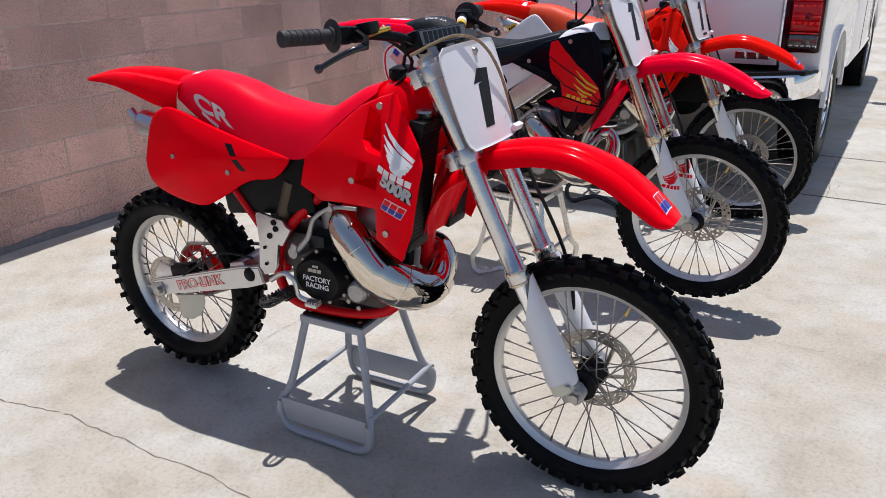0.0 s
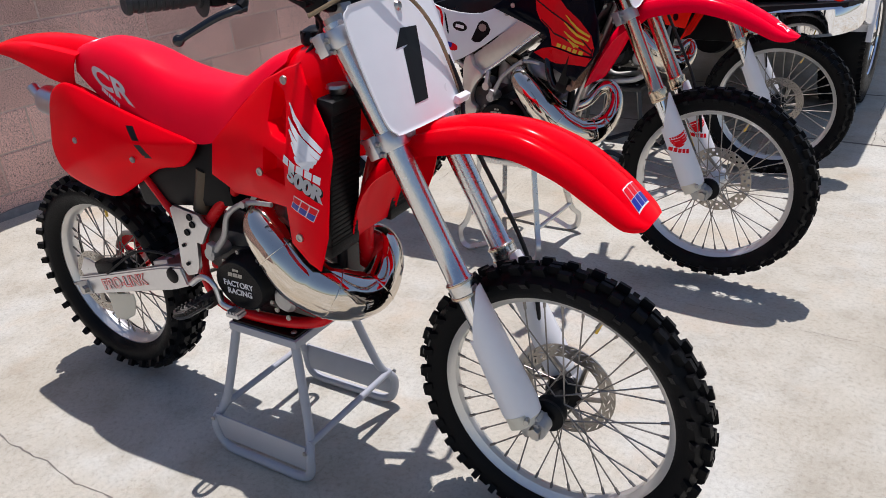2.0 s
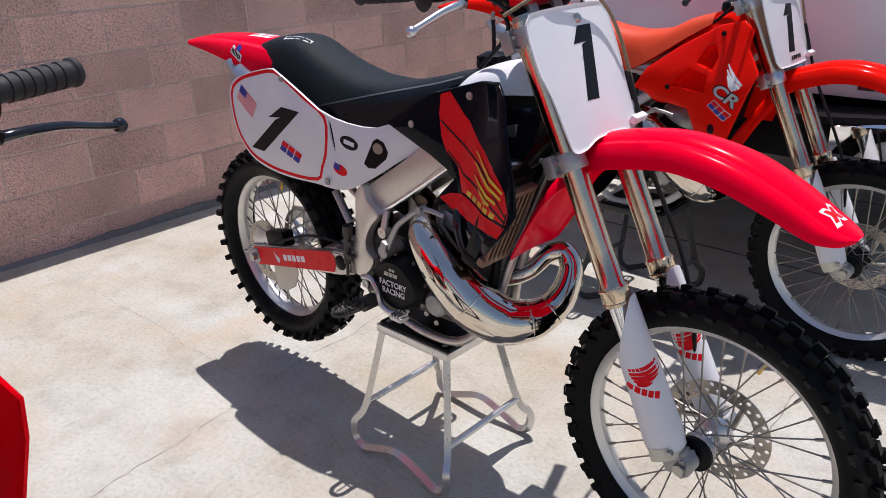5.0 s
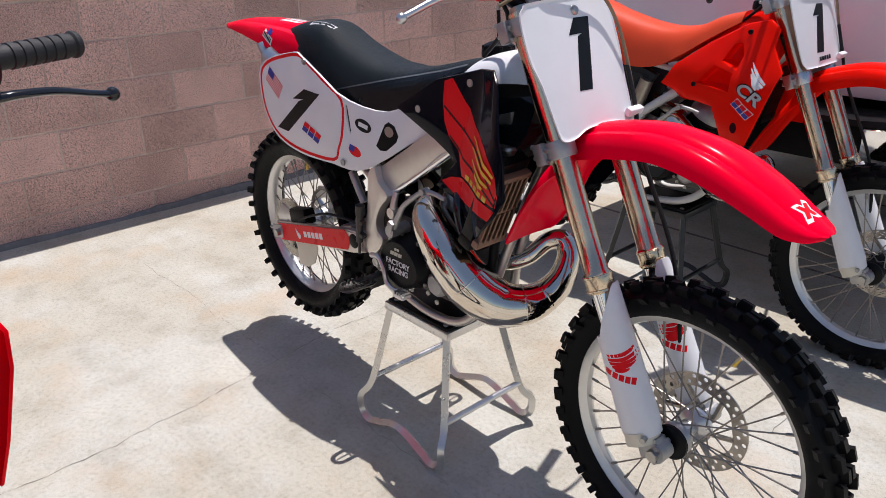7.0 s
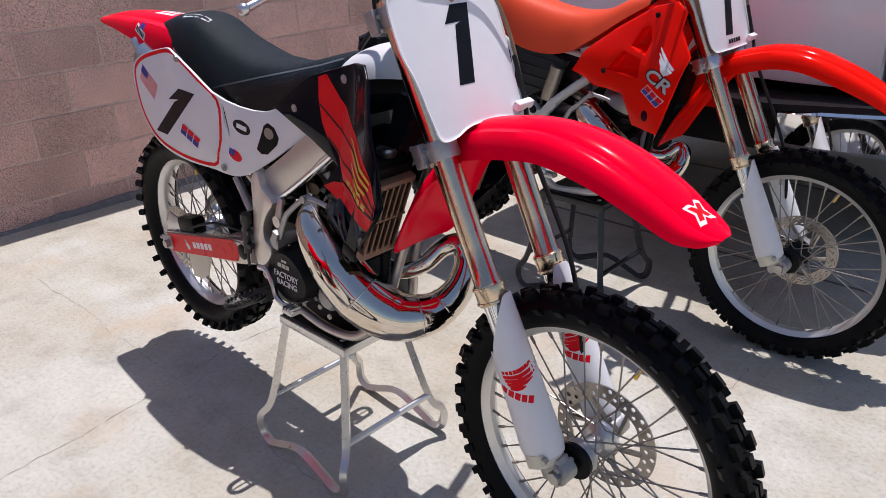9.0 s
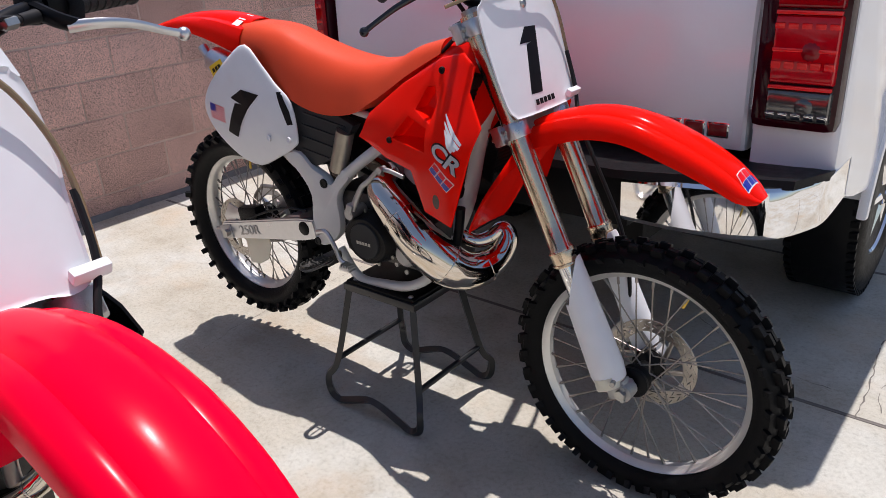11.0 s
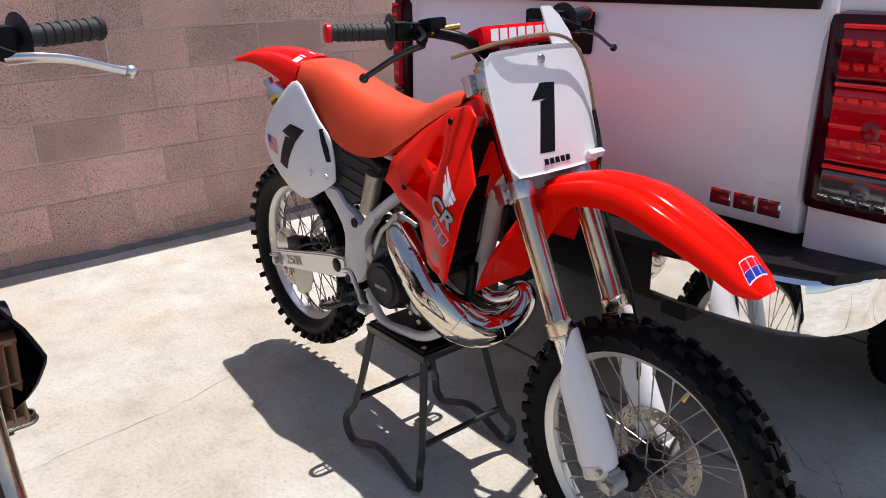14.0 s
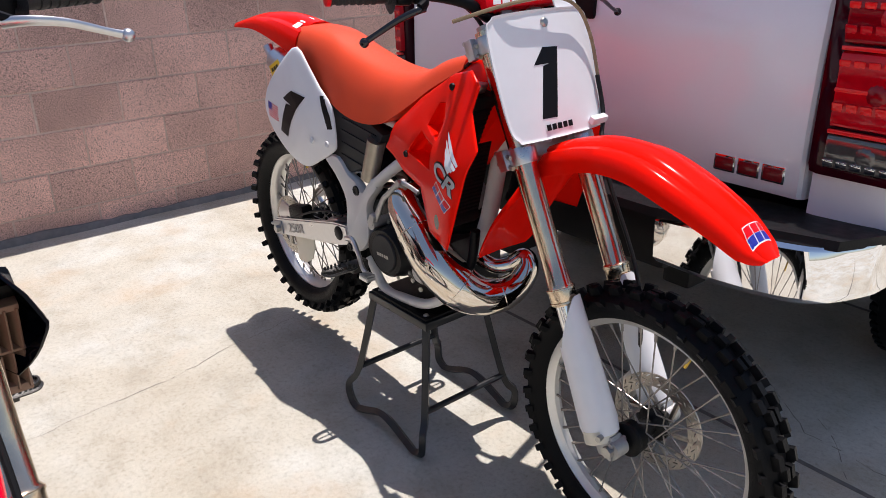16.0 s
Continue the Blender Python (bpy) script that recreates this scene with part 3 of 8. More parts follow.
FRONT = dict(r=0.349, bead=0.279, half=0.046, rim=0.020)
REAR = dict(r=0.338, bead=0.249, half=0.062, rim=0.027)
WHEEL_MESH = {}
for key, q in (("f", FRONT), ("r", REAR)):
    WHEEL_MESH[key] = dict(tyre=knobby_tyre("tyre", q["r"], q["bead"], q["half"], 38 if key == "f" else 34, 3), rim=rim_mesh(q["bead"], q["rim"]),
                           spokes={(s, e): spoke_mesh(0.034 if key == "f" else 0.042, 0.030 * s, q["bead"] - 0.020, e) for s in (-1, 1) for e in (-1, 1)})
FRONT_DISC, FRONT_HOLED, REAR_DISC = disc_mesh(0.119, "slots"), disc_mesh(0.119, "holes"), disc_mesh(0.105, "slots")
FRONT_WEB, REAR_WEB = web_mesh(0.120), web_mesh(0.105)


def wheel(bike, key, x, z, hub_mat, spin, holed=False):
    """Hub as the part; tyre, rim, disc and each spoke under it."""
    q, ms = (FRONT, WHEEL_MESH["f"]) if key == "f" else (REAR, WHEEL_MESH["r"])
    bm = B()
    if key == "f":
        lathe(bm, [(0.012, -0.062), (0.030, -0.060), (0.034, -0.046), (0.038, -0.040), (0.038, -0.028), (0.024, -0.020), (0.022, 0.020), (0.038, 0.028), (0.044, 0.034), (0.044, 0.042), (0.030, 0.050), (0.012, 0.056)], 28)
    else:
        lathe(bm, [(0.012, -0.070), (0.036, -0.066), (0.048, -0.050), (0.048, -0.036), (0.032, -0.022), (0.032, 0.022), (0.048, 0.036), (0.050, 0.060), (0.020, 0.070)], 28)
    hub = part("front_wheel" if key == "f" else "rear_wheel", bm, hub_mat, bike, m=pose(x, 0, z, 0, spin, 0))
    link("tyre", ms["tyre"][0], hub, "black knobby off-road tyre")
    tagged(link("tread", ms["tyre"][1], hub, "black rubber tread blocks", smooth=False), kind="stuff")
    link("rim", ms["rim"], hub, "silver aluminium rim")
    for i in range(9):
        for j, (s, e) in enumerate(((-1, -1), (1, -1), (-1, 1), (1, 1))):
            link("spoke", ms["spokes"][s, e], hub, m=pose(0, 0, 0, 0, 40 * i + 10 * j, 0))
    if key == "f":
        link("brake_disc", FRONT_HOLED if holed else FRONT_DISC, hub, "drilled steel brake disc" if holed else "slotted steel brake disc", m=pose(0, 0.056, 0))
        bm = B()
        lathe(bm, [(0.016, -0.064), (0.034, -0.063), (0.040, -0.058), (0.040, -0.050), (0.034, -0.046)], 24)
        part("bearing_seal", bm, DARK_METAL, hub, "black bearing dust seal")
    else:
        link("brake_disc", REAR_DISC, hub, "slotted steel brake disc", m=pose(0, -0.074, 0))
    for i in range(6):
        link("carrier_arm", FRONT_WEB if key == "f" else REAR_WEB, hub, m=pose(0, 0.056 if key == "f" else -0.074, 0, 0, 60 * i, 0))
    bm = B()
    a = radians(100)
    rod(bm, ((q["bead"] - 0.02) * math.cos(a), 0, (q["bead"] - 0.02) * math.sin(a)), ((q["bead"] - 0.055) * math.cos(a), 0, (q["bead"] - 0.055) * math.sin(a)), 0.0045, 8)
    part("valve", bm, BRASS, hub)
    return hub


# ---------- panels ----------
def panel(name, outline, y_at, material, parent, label="", holes=(), thick=0.006, rounded=0, dome=0.0, cuts=0):
    """A moulded panel standing on the side of the machine, y_at(x, z) sideways; holes pierce it."""
    bm = B()
    loops = [list(outline)] + [list(h) for h in holes]
    if rounded:
        loops = [[(p.x, p.z) for p in smooth_path([Vector((x, 0, z)) for x, z in lp], rounded, True)] for lp in loops]
    edges = []
    for lp in loops:
        vs = [bm.verts.new((x, 0, z)) for x, z in lp]
        edges += [bm.edges.new((vs[i], vs[(i + 1) % len(vs)])) for i in range(len(vs))]
    if dome:
        vs = [e.verts[0] for e in edges]
        cx, cz = sum(v.co.x for v in vs) / len(vs), sum(v.co.z for v in vs) / len(vs)
        rings = [[Vector((cx + (v.co.x - cx) * s, -dome * (1 - s ** 2.2), cz + (v.co.z - cz) * s)) for v in vs] for s in (0.93, 0.8, 0.55, 0.28)]
        prev = vs
        for ring in rings:
            cur = [bm.verts.new(p) for p in ring]
            for i in range(len(vs)):
                bm.faces.new((prev[i], prev[(i + 1) % len(vs)], cur[(i + 1) % len(vs)], cur[i]))
            prev = cur
        bm.faces.new(prev)
    else:
        bmesh.ops.triangle_fill(bm, edges=edges, use_beauty=True)
        if cuts:
            bmesh.ops.subdivide_edges(bm, edges=bm.edges[:], cuts=cuts, use_grid_fill=True)
            bmesh.ops.triangulate(bm, faces=bm.faces[:])
    border = [e for e in bm.edges if len(e.link_faces) == 1]
    bmesh.ops.recalc_face_normals(bm, faces=bm.faces)
    sgn = -1.0
    for f in bm.faces:
        if f.normal.y > 0:
            f.normal_flip()
    r = bmesh.ops.extrude_edge_only(bm, edges=border)
    nv = [g for g in r["geom"] if isinstance(g, bmesh.types.BMVert)]
    bmesh.ops.translate(bm, vec=(0, thick, 0), verts=nv)
    lip = [e for e in border if e.is_valid]
    bmesh.ops.bevel(bm, geom=lip, offset=0.004, segments=2, affect="EDGES", profile=0.5, clamp_overlap=True)
    for v in bm.verts:
        v.co.y += y_at(v.co.x, v.co.z)
    return part(name, bm, material, parent, label)


def mirror(ob, parent, wide=1.0, lean=0.0, low=0.0):
    """The same part on the other side, as its own mesh; lean and low draw its top and foot in towards the machine."""
    me = ob.data.copy()
    me.transform(Matrix.Diagonal((1, -wide, 1, 1)))
    if lean or low:
        for v in me.vertices:
            v.co.y -= min(lean * max(0.0, v.co.z - 0.88) + low * max(0.0, 0.94 - v.co.z), max(0.0, v.co.y - 0.125))
    me.flip_normals()
    o = new(ob.name.split(".")[0], me)
    o.parent = parent
    return o


def saddle(name, stations, material, parent, label, square=2.6, n=17):
    """A padded body: stations (x, top z, bottom z, half width at the bottom, half width at the top)."""
    bm = B()
    S = smooth_path([Vector((x, t, b)) for x, t, b, _, _ in stations], 4)
    W = smooth_path([Vector((w, v, 0)) for _, _, _, w, v in stations], 4)
    rings = []
    for s, w in zip(S, W):
        ring = []
        for j in range(n):
            a = math.pi * j / (n - 1)
            c, q = math.cos(a), math.sin(a)
            cy = math.copysign(abs(c) ** (2 / square), c)
            qz = q ** (2 / square)
            half = w.x + (w.y - w.x) * qz
            ring.append(Vector((s.x, cy * half, s.z + (s.y - s.z) * qz)))
        rings.append(ring)
    loft(bm, rings)
    return part(name, bm, material, parent, label)


def fender(name, rows, material, parent, label="", thick=0.0035, crest=0.006):
    """A mudguard along rows (x, z, half width, edge drop): arched section with a raised middle and turned-down sides."""
    P = smooth_path([Vector((x, 0, z)) for x, z, _, _ in rows], 5)
    Q = smooth_path([Vector((w, d, 0)) for _, _, w, d in rows], 5)
    prof = ((-1.0, 1.0), (-0.985, 0.72), (-0.93, 0.44), (-0.80, 0.25), (-0.62, 0.20), (-0.53, 0.215), (-0.45, 0.10), (-0.22, 0.015), (0, 0.0), (0.22, 0.015), (0.45, 0.10), (0.53, 0.215), (0.62, 0.20), (0.80, 0.25), (0.93, 0.44), (0.985, 0.72), (1.0, 1.0))
    bm = B()
    rings = []
    for i, (p, q) in enumerate(zip(P, Q)):
        d = (P[min(i + 1, len(P) - 1)] - P[max(i - 1, 0)]).normalized()
        nrm = Vector((-d.z, 0, d.x))
        rings.append([p + Vector((0, u * q.x, 0)) - nrm * (v * q.y) for u, v in prof])
    loft(bm, rings, close_ring=False, caps=False)
    bmesh.ops.recalc_face_normals(bm, faces=bm.faces)
    bmesh.ops.solidify(bm, geom=bm.faces[:], thickness=thick)
    return part(name, bm, material, parent, label)


def bolt(parent, x, y, z, r=0.007, side=-1, material=None, h=0.004):
    bm = B()
    lathe(bm, [(0.0, h * 0.5), (r * 0.5, h * 0.55), (r * 0.62, h), (r, h), (r * 1.1, 0.0)], 12, m=Matrix.Translation((x, y, z)) @ (pose(0, 0, 0) if side > 0 else pose(0, 0, 0, 0, 0, 180)))
    return part("bolt", bm, material or BOLT, parent)


# ---------- the motorcycle ----------
FORK_Y = 0.095


def forks(bike, P):
    (x0, z0), (x1, z1) = P["fork_low"], P["fork_top"]
    L = math.hypot(x1 - x0, z1 - z0)
    ux, uz = (x1 - x0) / L, (z1 - z0) / L
    at = lambda s, y, f=0.0: Vector((x0 + ux * s + uz * f, y, z0 + uz * s - ux * f))
    lo = P["fork_ring"]
    for side in (-1, 1):
        y = side * FORK_Y
        bm = B()
        tube(bm, [at(lo, y), at(lo + 0.004, y), at(lo + 0.040, y), at(lo + 0.045, y), at(lo + 0.12, y), at(L - 0.24, y), at(L - 0.2, y), at(L, y)], [0.0285, 0.0305, 0.0305, 0.0265, 0.0255, 0.0265, 0.0275, 0.0275], 22, k=1)
        leg = part("fork_leg", bm, P["fork_mat"], bike, P["fork_label"])
        bm = B()
        rod(bm, at(0.02, y), at(lo + 0.02, y), 0.0225, 18)
        part("fork_slider", bm, CHROME_BRIGHT, leg, "chromed fork slider")
        bm = B()
        for q in (0.006, 0.036):
            lathe(bm, [(0.0305, -0.003), (0.0325, -0.002), (0.0325, 0.002), (0.0305, 0.003)], 22, m=Matrix.Translation(at(lo + q, y)) @ Matrix(((uz, 0, ux, 0), (0, 1, 0, 0), (-ux, 0, uz, 0), (0, 0, 0, 1))) @ pose(0, 0, 0, 90))
        part("seal_ring", bm, FORK_GOLD, leg)
        bm = B()
        rod(bm, at(L, y), at(L + 0.012, y), 0.021, 12)
        part("fork_cap", bm, BOLT, leg)
        # axle lug
        bm = B()
        ax, az = P["front"]
        rod(bm, at(-0.004, y), at(0.075, y), (0.022, 0.026), 16)
        rod(bm, (ax, y - 0.018 * side, az), (ax, y + 0.020 * side, az), 0.023, 16)
        box(bm, ((ax + x0) / 2, y, (az + z0) / 2), (0.055, 0.036, 0.045), pose(0, 0, 0, 0, math.degrees(math.atan2(ux, uz)), 0), 0.006)
        for dz in (-0.016, 0.016):
            rod(bm, (ax + 0.004, y - 0.024 * side, az + dz), (ax + 0.004, y + 0.026 * side, az + dz), 0.006, 8)
        lug = part("axle_lug", bm, CAST, leg, "cast axle lug")
        bm = B()
        rod(bm, (ax, y, az), (ax, y + 0.034 * side, az), 0.0135, 6)
        part("axle_nut", bm, BOLT, leg)
        # plastic guard: wraps the front and the outside, peaked in front, cut away behind
        bm = B()
        ease = lambda q: min(1.0, max(0.0, q)) ** 1.2
        rings = []
        for i in range(11):
            k, ring = i / 10, []
            for j in range(21):
                a = -1.75 + 4.0 * j / 20
                top = lo + 0.016 - 0.105 * ease((a - 0.15) / 1.7) - 0.10 * ease((-a - 0.7) / 1.0)
                q = 0.020 + (top - 0.020) * k
                rr = (0.0435 - 0.007 * k) * (1.0 - 0.10 * max(0.0, 0.08 - k) / 0.08)
                ring.append(at(q, y + side * math.sin(a) * rr, math.cos(a) * rr * 1.06))
            rings.append(ring)
        loft(bm, rings, close_ring=False, caps=False)
        bmesh.ops.recalc_face_normals(bm, faces=bm.faces)
        bmesh.ops.solidify(bm, geom=bm.faces[:], thickness=0.003)
        guard = part("fork_guard", bm, WHITE, leg, "white plastic fork guard")
        bm = B()
        rod(bm, at(0.004, y + 0.003 * side), at(0.034, y + 0.003 * side), (0.036, 0.040), 18)
        box(bm, at(0.012, y + 0.020 * side, -0.010), (0.034, 0.030, 0.026), pose(0, 0, 0, 0, -25, 0), 0.006)
        part("guard_foot", bm, CLEAR_GUARD, leg, "cream coloured guard mount")
        bm = B()
        rod(bm, at(0.022, y + side * 0.030, 0.026), at(0.022, y + side * 0.046, 0.030), 0.0065, 10)
        part("guard_bolt", bm, BOLT, leg)
        if P["guard_logo"]:
            out = Vector((0.64, -0.77, 0.0))
            face = Matrix.Translation(at(0.185, y, 0) + out * 0.05) @ Matrix(((0.77, 0, 0.64, 0), (0.64, 0, -0.77, 0), (0, 1, 0, 0), (0, 0, 0, 1))) @ pose(0, 0, 0, 0, 0, -6)
            wrap("wing_emblem", wing(0.074), face @ Matrix.Diagonal((-1.05, 1, 1, 1)) @ Matrix.Translation((0.000, 0.030, 0)), guard, STICK_RED, leg, -out)
            wrap("maker_mark", bars(5, 0.064, 0.014, 0.2), face @ Matrix.Translation((0, -0.018, 0)), guard, STICK_RED, leg, -out)
    # clamps
    ang = math.degrees(math.atan2(-ux, uz))
    for name, s, f in (("upper_clamp", L - 0.03, 0.0), ("lower_clamp", P["clamp_s"], 0.0)):
        bm = B()
        c = at(s, 0, -0.012)
        box(bm, c, (0.052, 0.20, 0.030), pose(0, 0, 0, 0, -ang * -1, 0), 0.006)
        for side in (-1, 1):
            lathe(bm, [(0.0275, -0.019), (0.0320, -0.019), (0.0330, -0.016), (0.0330, 0.016), (0.0320, 0.019), (0.0275, 0.019)], 22, m=Matrix.Translation(at(s, side * FORK_Y)) @ Matrix(((uz, 0, ux, 0), (0, 1, 0, 0), (-ux, 0, uz, 0), (0, 0, 0, 1))) @ pose(0, 0, 0, 90))
            box(bm, at(s, side * 0.128, -0.026), (0.026, 0.020, 0.046), pose(0, 0, 0, 0, ang * -1 + 180, 0), 0.004)
        cl = part(name, bm, P["clamp_mat"], bike, "cast aluminium triple clamp")
        for side in (-1, 1):
            for dz in (-0.012, 0.012):
                bm = B()
                q = at(s + dz, side * 0.128, -0.026)
                rod(bm, q + Vector((-0.022, 0, 0)), q + Vector((0.024, 0, 0)), 0.0055, 8)
                part("pinch_bolt", bm, BOLT, cl)
    bm = B()
    tube(bm, [at(P["clamp_s"] - 0.02, 0, -0.03), at(L - 0.01, 0, -0.03)], 0.026, 14, k=1)
    part("steering_head", bm, P["frame_mat"], bike)
    return at, L, (ux, uz)


def number_plate(bike, P, at, L, u):
    """A curved white board in front of the fork with a rolled rim and a black figure."""
    out = P["plate"]
    pts = smooth_path([Vector((a, 0, b)) for a, b in out], 4, True)
    bm = B()
    lean = math.atan2(P["plate_top"][0] - P["plate_low"][0], P["plate_top"][1] - P["plate_low"][1])
    (tx, tz), (bx, bz) = P["plate_top"], P["plate_low"]
    H = math.hypot(tx - bx, tz - bz)
    e = Vector(((tx - bx) / H, 0, (tz - bz) / H))
    nrm = Vector((e.z, 0, -e.x))
    put = lambda y, v, off=0.0: Vector((bx, 0, bz)) + e * v * H + Vector((0, y, 0)) + nrm * (off + 0.024 - 0.8 * y * y)
    n = len(pts)
    scales = (1.0, 0.97, 0.94, 0.75, 0.5, 0.25)
    sides = []
    for back in (0.0, -0.004):
        rows = [[bm.verts.new(put(p.x * k, 0.5 + (p.z - 0.5) * k, back + (0.003 if k > 0.975 else 0.0))) for p in pts] for k in scales]
        for A, C in zip(rows, rows[1:]):
            for i in range(n):
                bm.faces.new((A[i], A[(i + 1) % n], C[(i + 1) % n], C[i]))
        bm.faces.new(rows[-1])
        sides.append(rows[0])
    for i in range(n):
        bm.faces.new((sides[0][i], sides[0][(i + 1) % n], sides[1][(i + 1) % n], sides[1][i]))
    bmesh.ops.recalc_face_normals(bm, faces=bm.faces)
    pl = part("number_plate", bm, WHITE, bike, "white front number plate with a black figure one")
    # the figure, bent with the board
    bm = B()
    base = P["figure"]
    fine = []
    for i in range(len(base)):
        (a, b), (c, d) = base[i], base[(i + 1) % len(base)]
        fine += [(a + (c - a) * k / 4, b + (d - b) * k / 4) for k in range(4)]
    for off in (0.0006,):
        vs = [bm.verts.new(put(a, b, off)) for a, b in fine]
        es = [bm.edges.new((vs[i], vs[(i + 1) % len(vs)])) for i in range(len(vs))]
        bmesh.ops.triangle_fill(bm, edges=es, use_beauty=True)
    part("figure_one", bm, INK, pl, "black figure one", smooth=False)
    bm = B()
    lathe(bm, [(0, 0.004), (0.007, 0.004), (0.0105, 0.0), (0.011, -0.002)], 14, axis="z", m=Matrix.Translation(put(0.0, 0.90, 0.002)) @ nrm.to_track_quat("Z", "Y").to_matrix().to_4x4())
    part("plate_bolt", bm, BOLT, pl)
    if P["plate_word"]:
        m = Matrix.Translation(put(-0.01, 0.085, 0.0004)) @ Matrix(((0, e.x, nrm.x, 0), (1, 0, 0, 0), (0, e.z, nrm.z, 0), (0, 0, 0, 1)))
        sticker("maker_mark", bars(5, 0.085, 0.013), m, INK, pl)
    if P["plate_tab"]:
        bm = B()
        tab = [(0.050, 0.97), (0.135, 0.95), (0.125, 1.10), (0.100, 1.24), (0.075, 1.32), (0.040, 1.32), (0.042, 1.15)]
        vf = [bm.verts.new(put(y, v, 0.0 - max(0.0, v - 1.0) * 0.02)) for y, v in tab]
        vb = [bm.verts.new(put(y, v, -0.004 - max(0.0, v - 1.0) * 0.02)) for y, v in tab]
        bm.faces.new(vf)
        bm.faces.new(vb)
        for i in range(len(tab)):
            bm.faces.new((vf[i], vf[(i + 1) % len(tab)], vb[(i + 1) % len(tab)], vb[i]))
        part("plate_strap", bm, WHITE, pl, "white strap over the handlebar")
    # hose over the board
    hs = P["hose"]
    bm = B()
    tube(bm, [put(y, v, off) for y, v, off in hs], 0.0042, 8)
    part("brake_hose", bm, P["hose_mat"], bike, "brake hose looping over the number plate")
    bm = B()
    tube(bm, [put(hs[-2][0] - 0.003, 0.42, 0.010), put(hs[-1][0] - 0.004, 0.10, 0.01), at(P["clamp_s"] - 0.06, 0.088, 0.056), at(P["fork_ring"] + 0.02, 0.090, 0.060), at(0.17, 0.070, 0.030), at(0.07, 0.070, -0.04)], 0.0052, 8)
    part("brake_hose", bm, CABLE, bike, "black brake hose running down the fork")
    bm = B()
    q = put(0.112, 0.06, 0.012)
    box(bm, q, (0.016, 0.050, 0.018), pose(0, 0, 0, 0, 25, 0), 0.004)
    part("hose_clamp", bm, WHITE, bike, "white hose clamp")
    # caliper
    ax, az = P["front"]
    bm = B()
    box(bm, (ax - 0.085, 0.085, az + 0.055), (0.055, 0.05, 0.085), pose(0, 0, 0, 0, 35, 0), 0.010)
    box(bm, (ax - 0.05, 0.098, az + 0.02), (0.07, 0.014, 0.05), pose(0, 0, 0, 0, 35, 0), 0.004)
    part("brake_caliper", bm, CAST, bike, "front brake caliper")


def rect_at(w, h):
    return [(-w / 2, -h / 2), (w / 2, -h / 2), (w / 2 + h * 0.3, h / 2), (-w / 2, h / 2)]


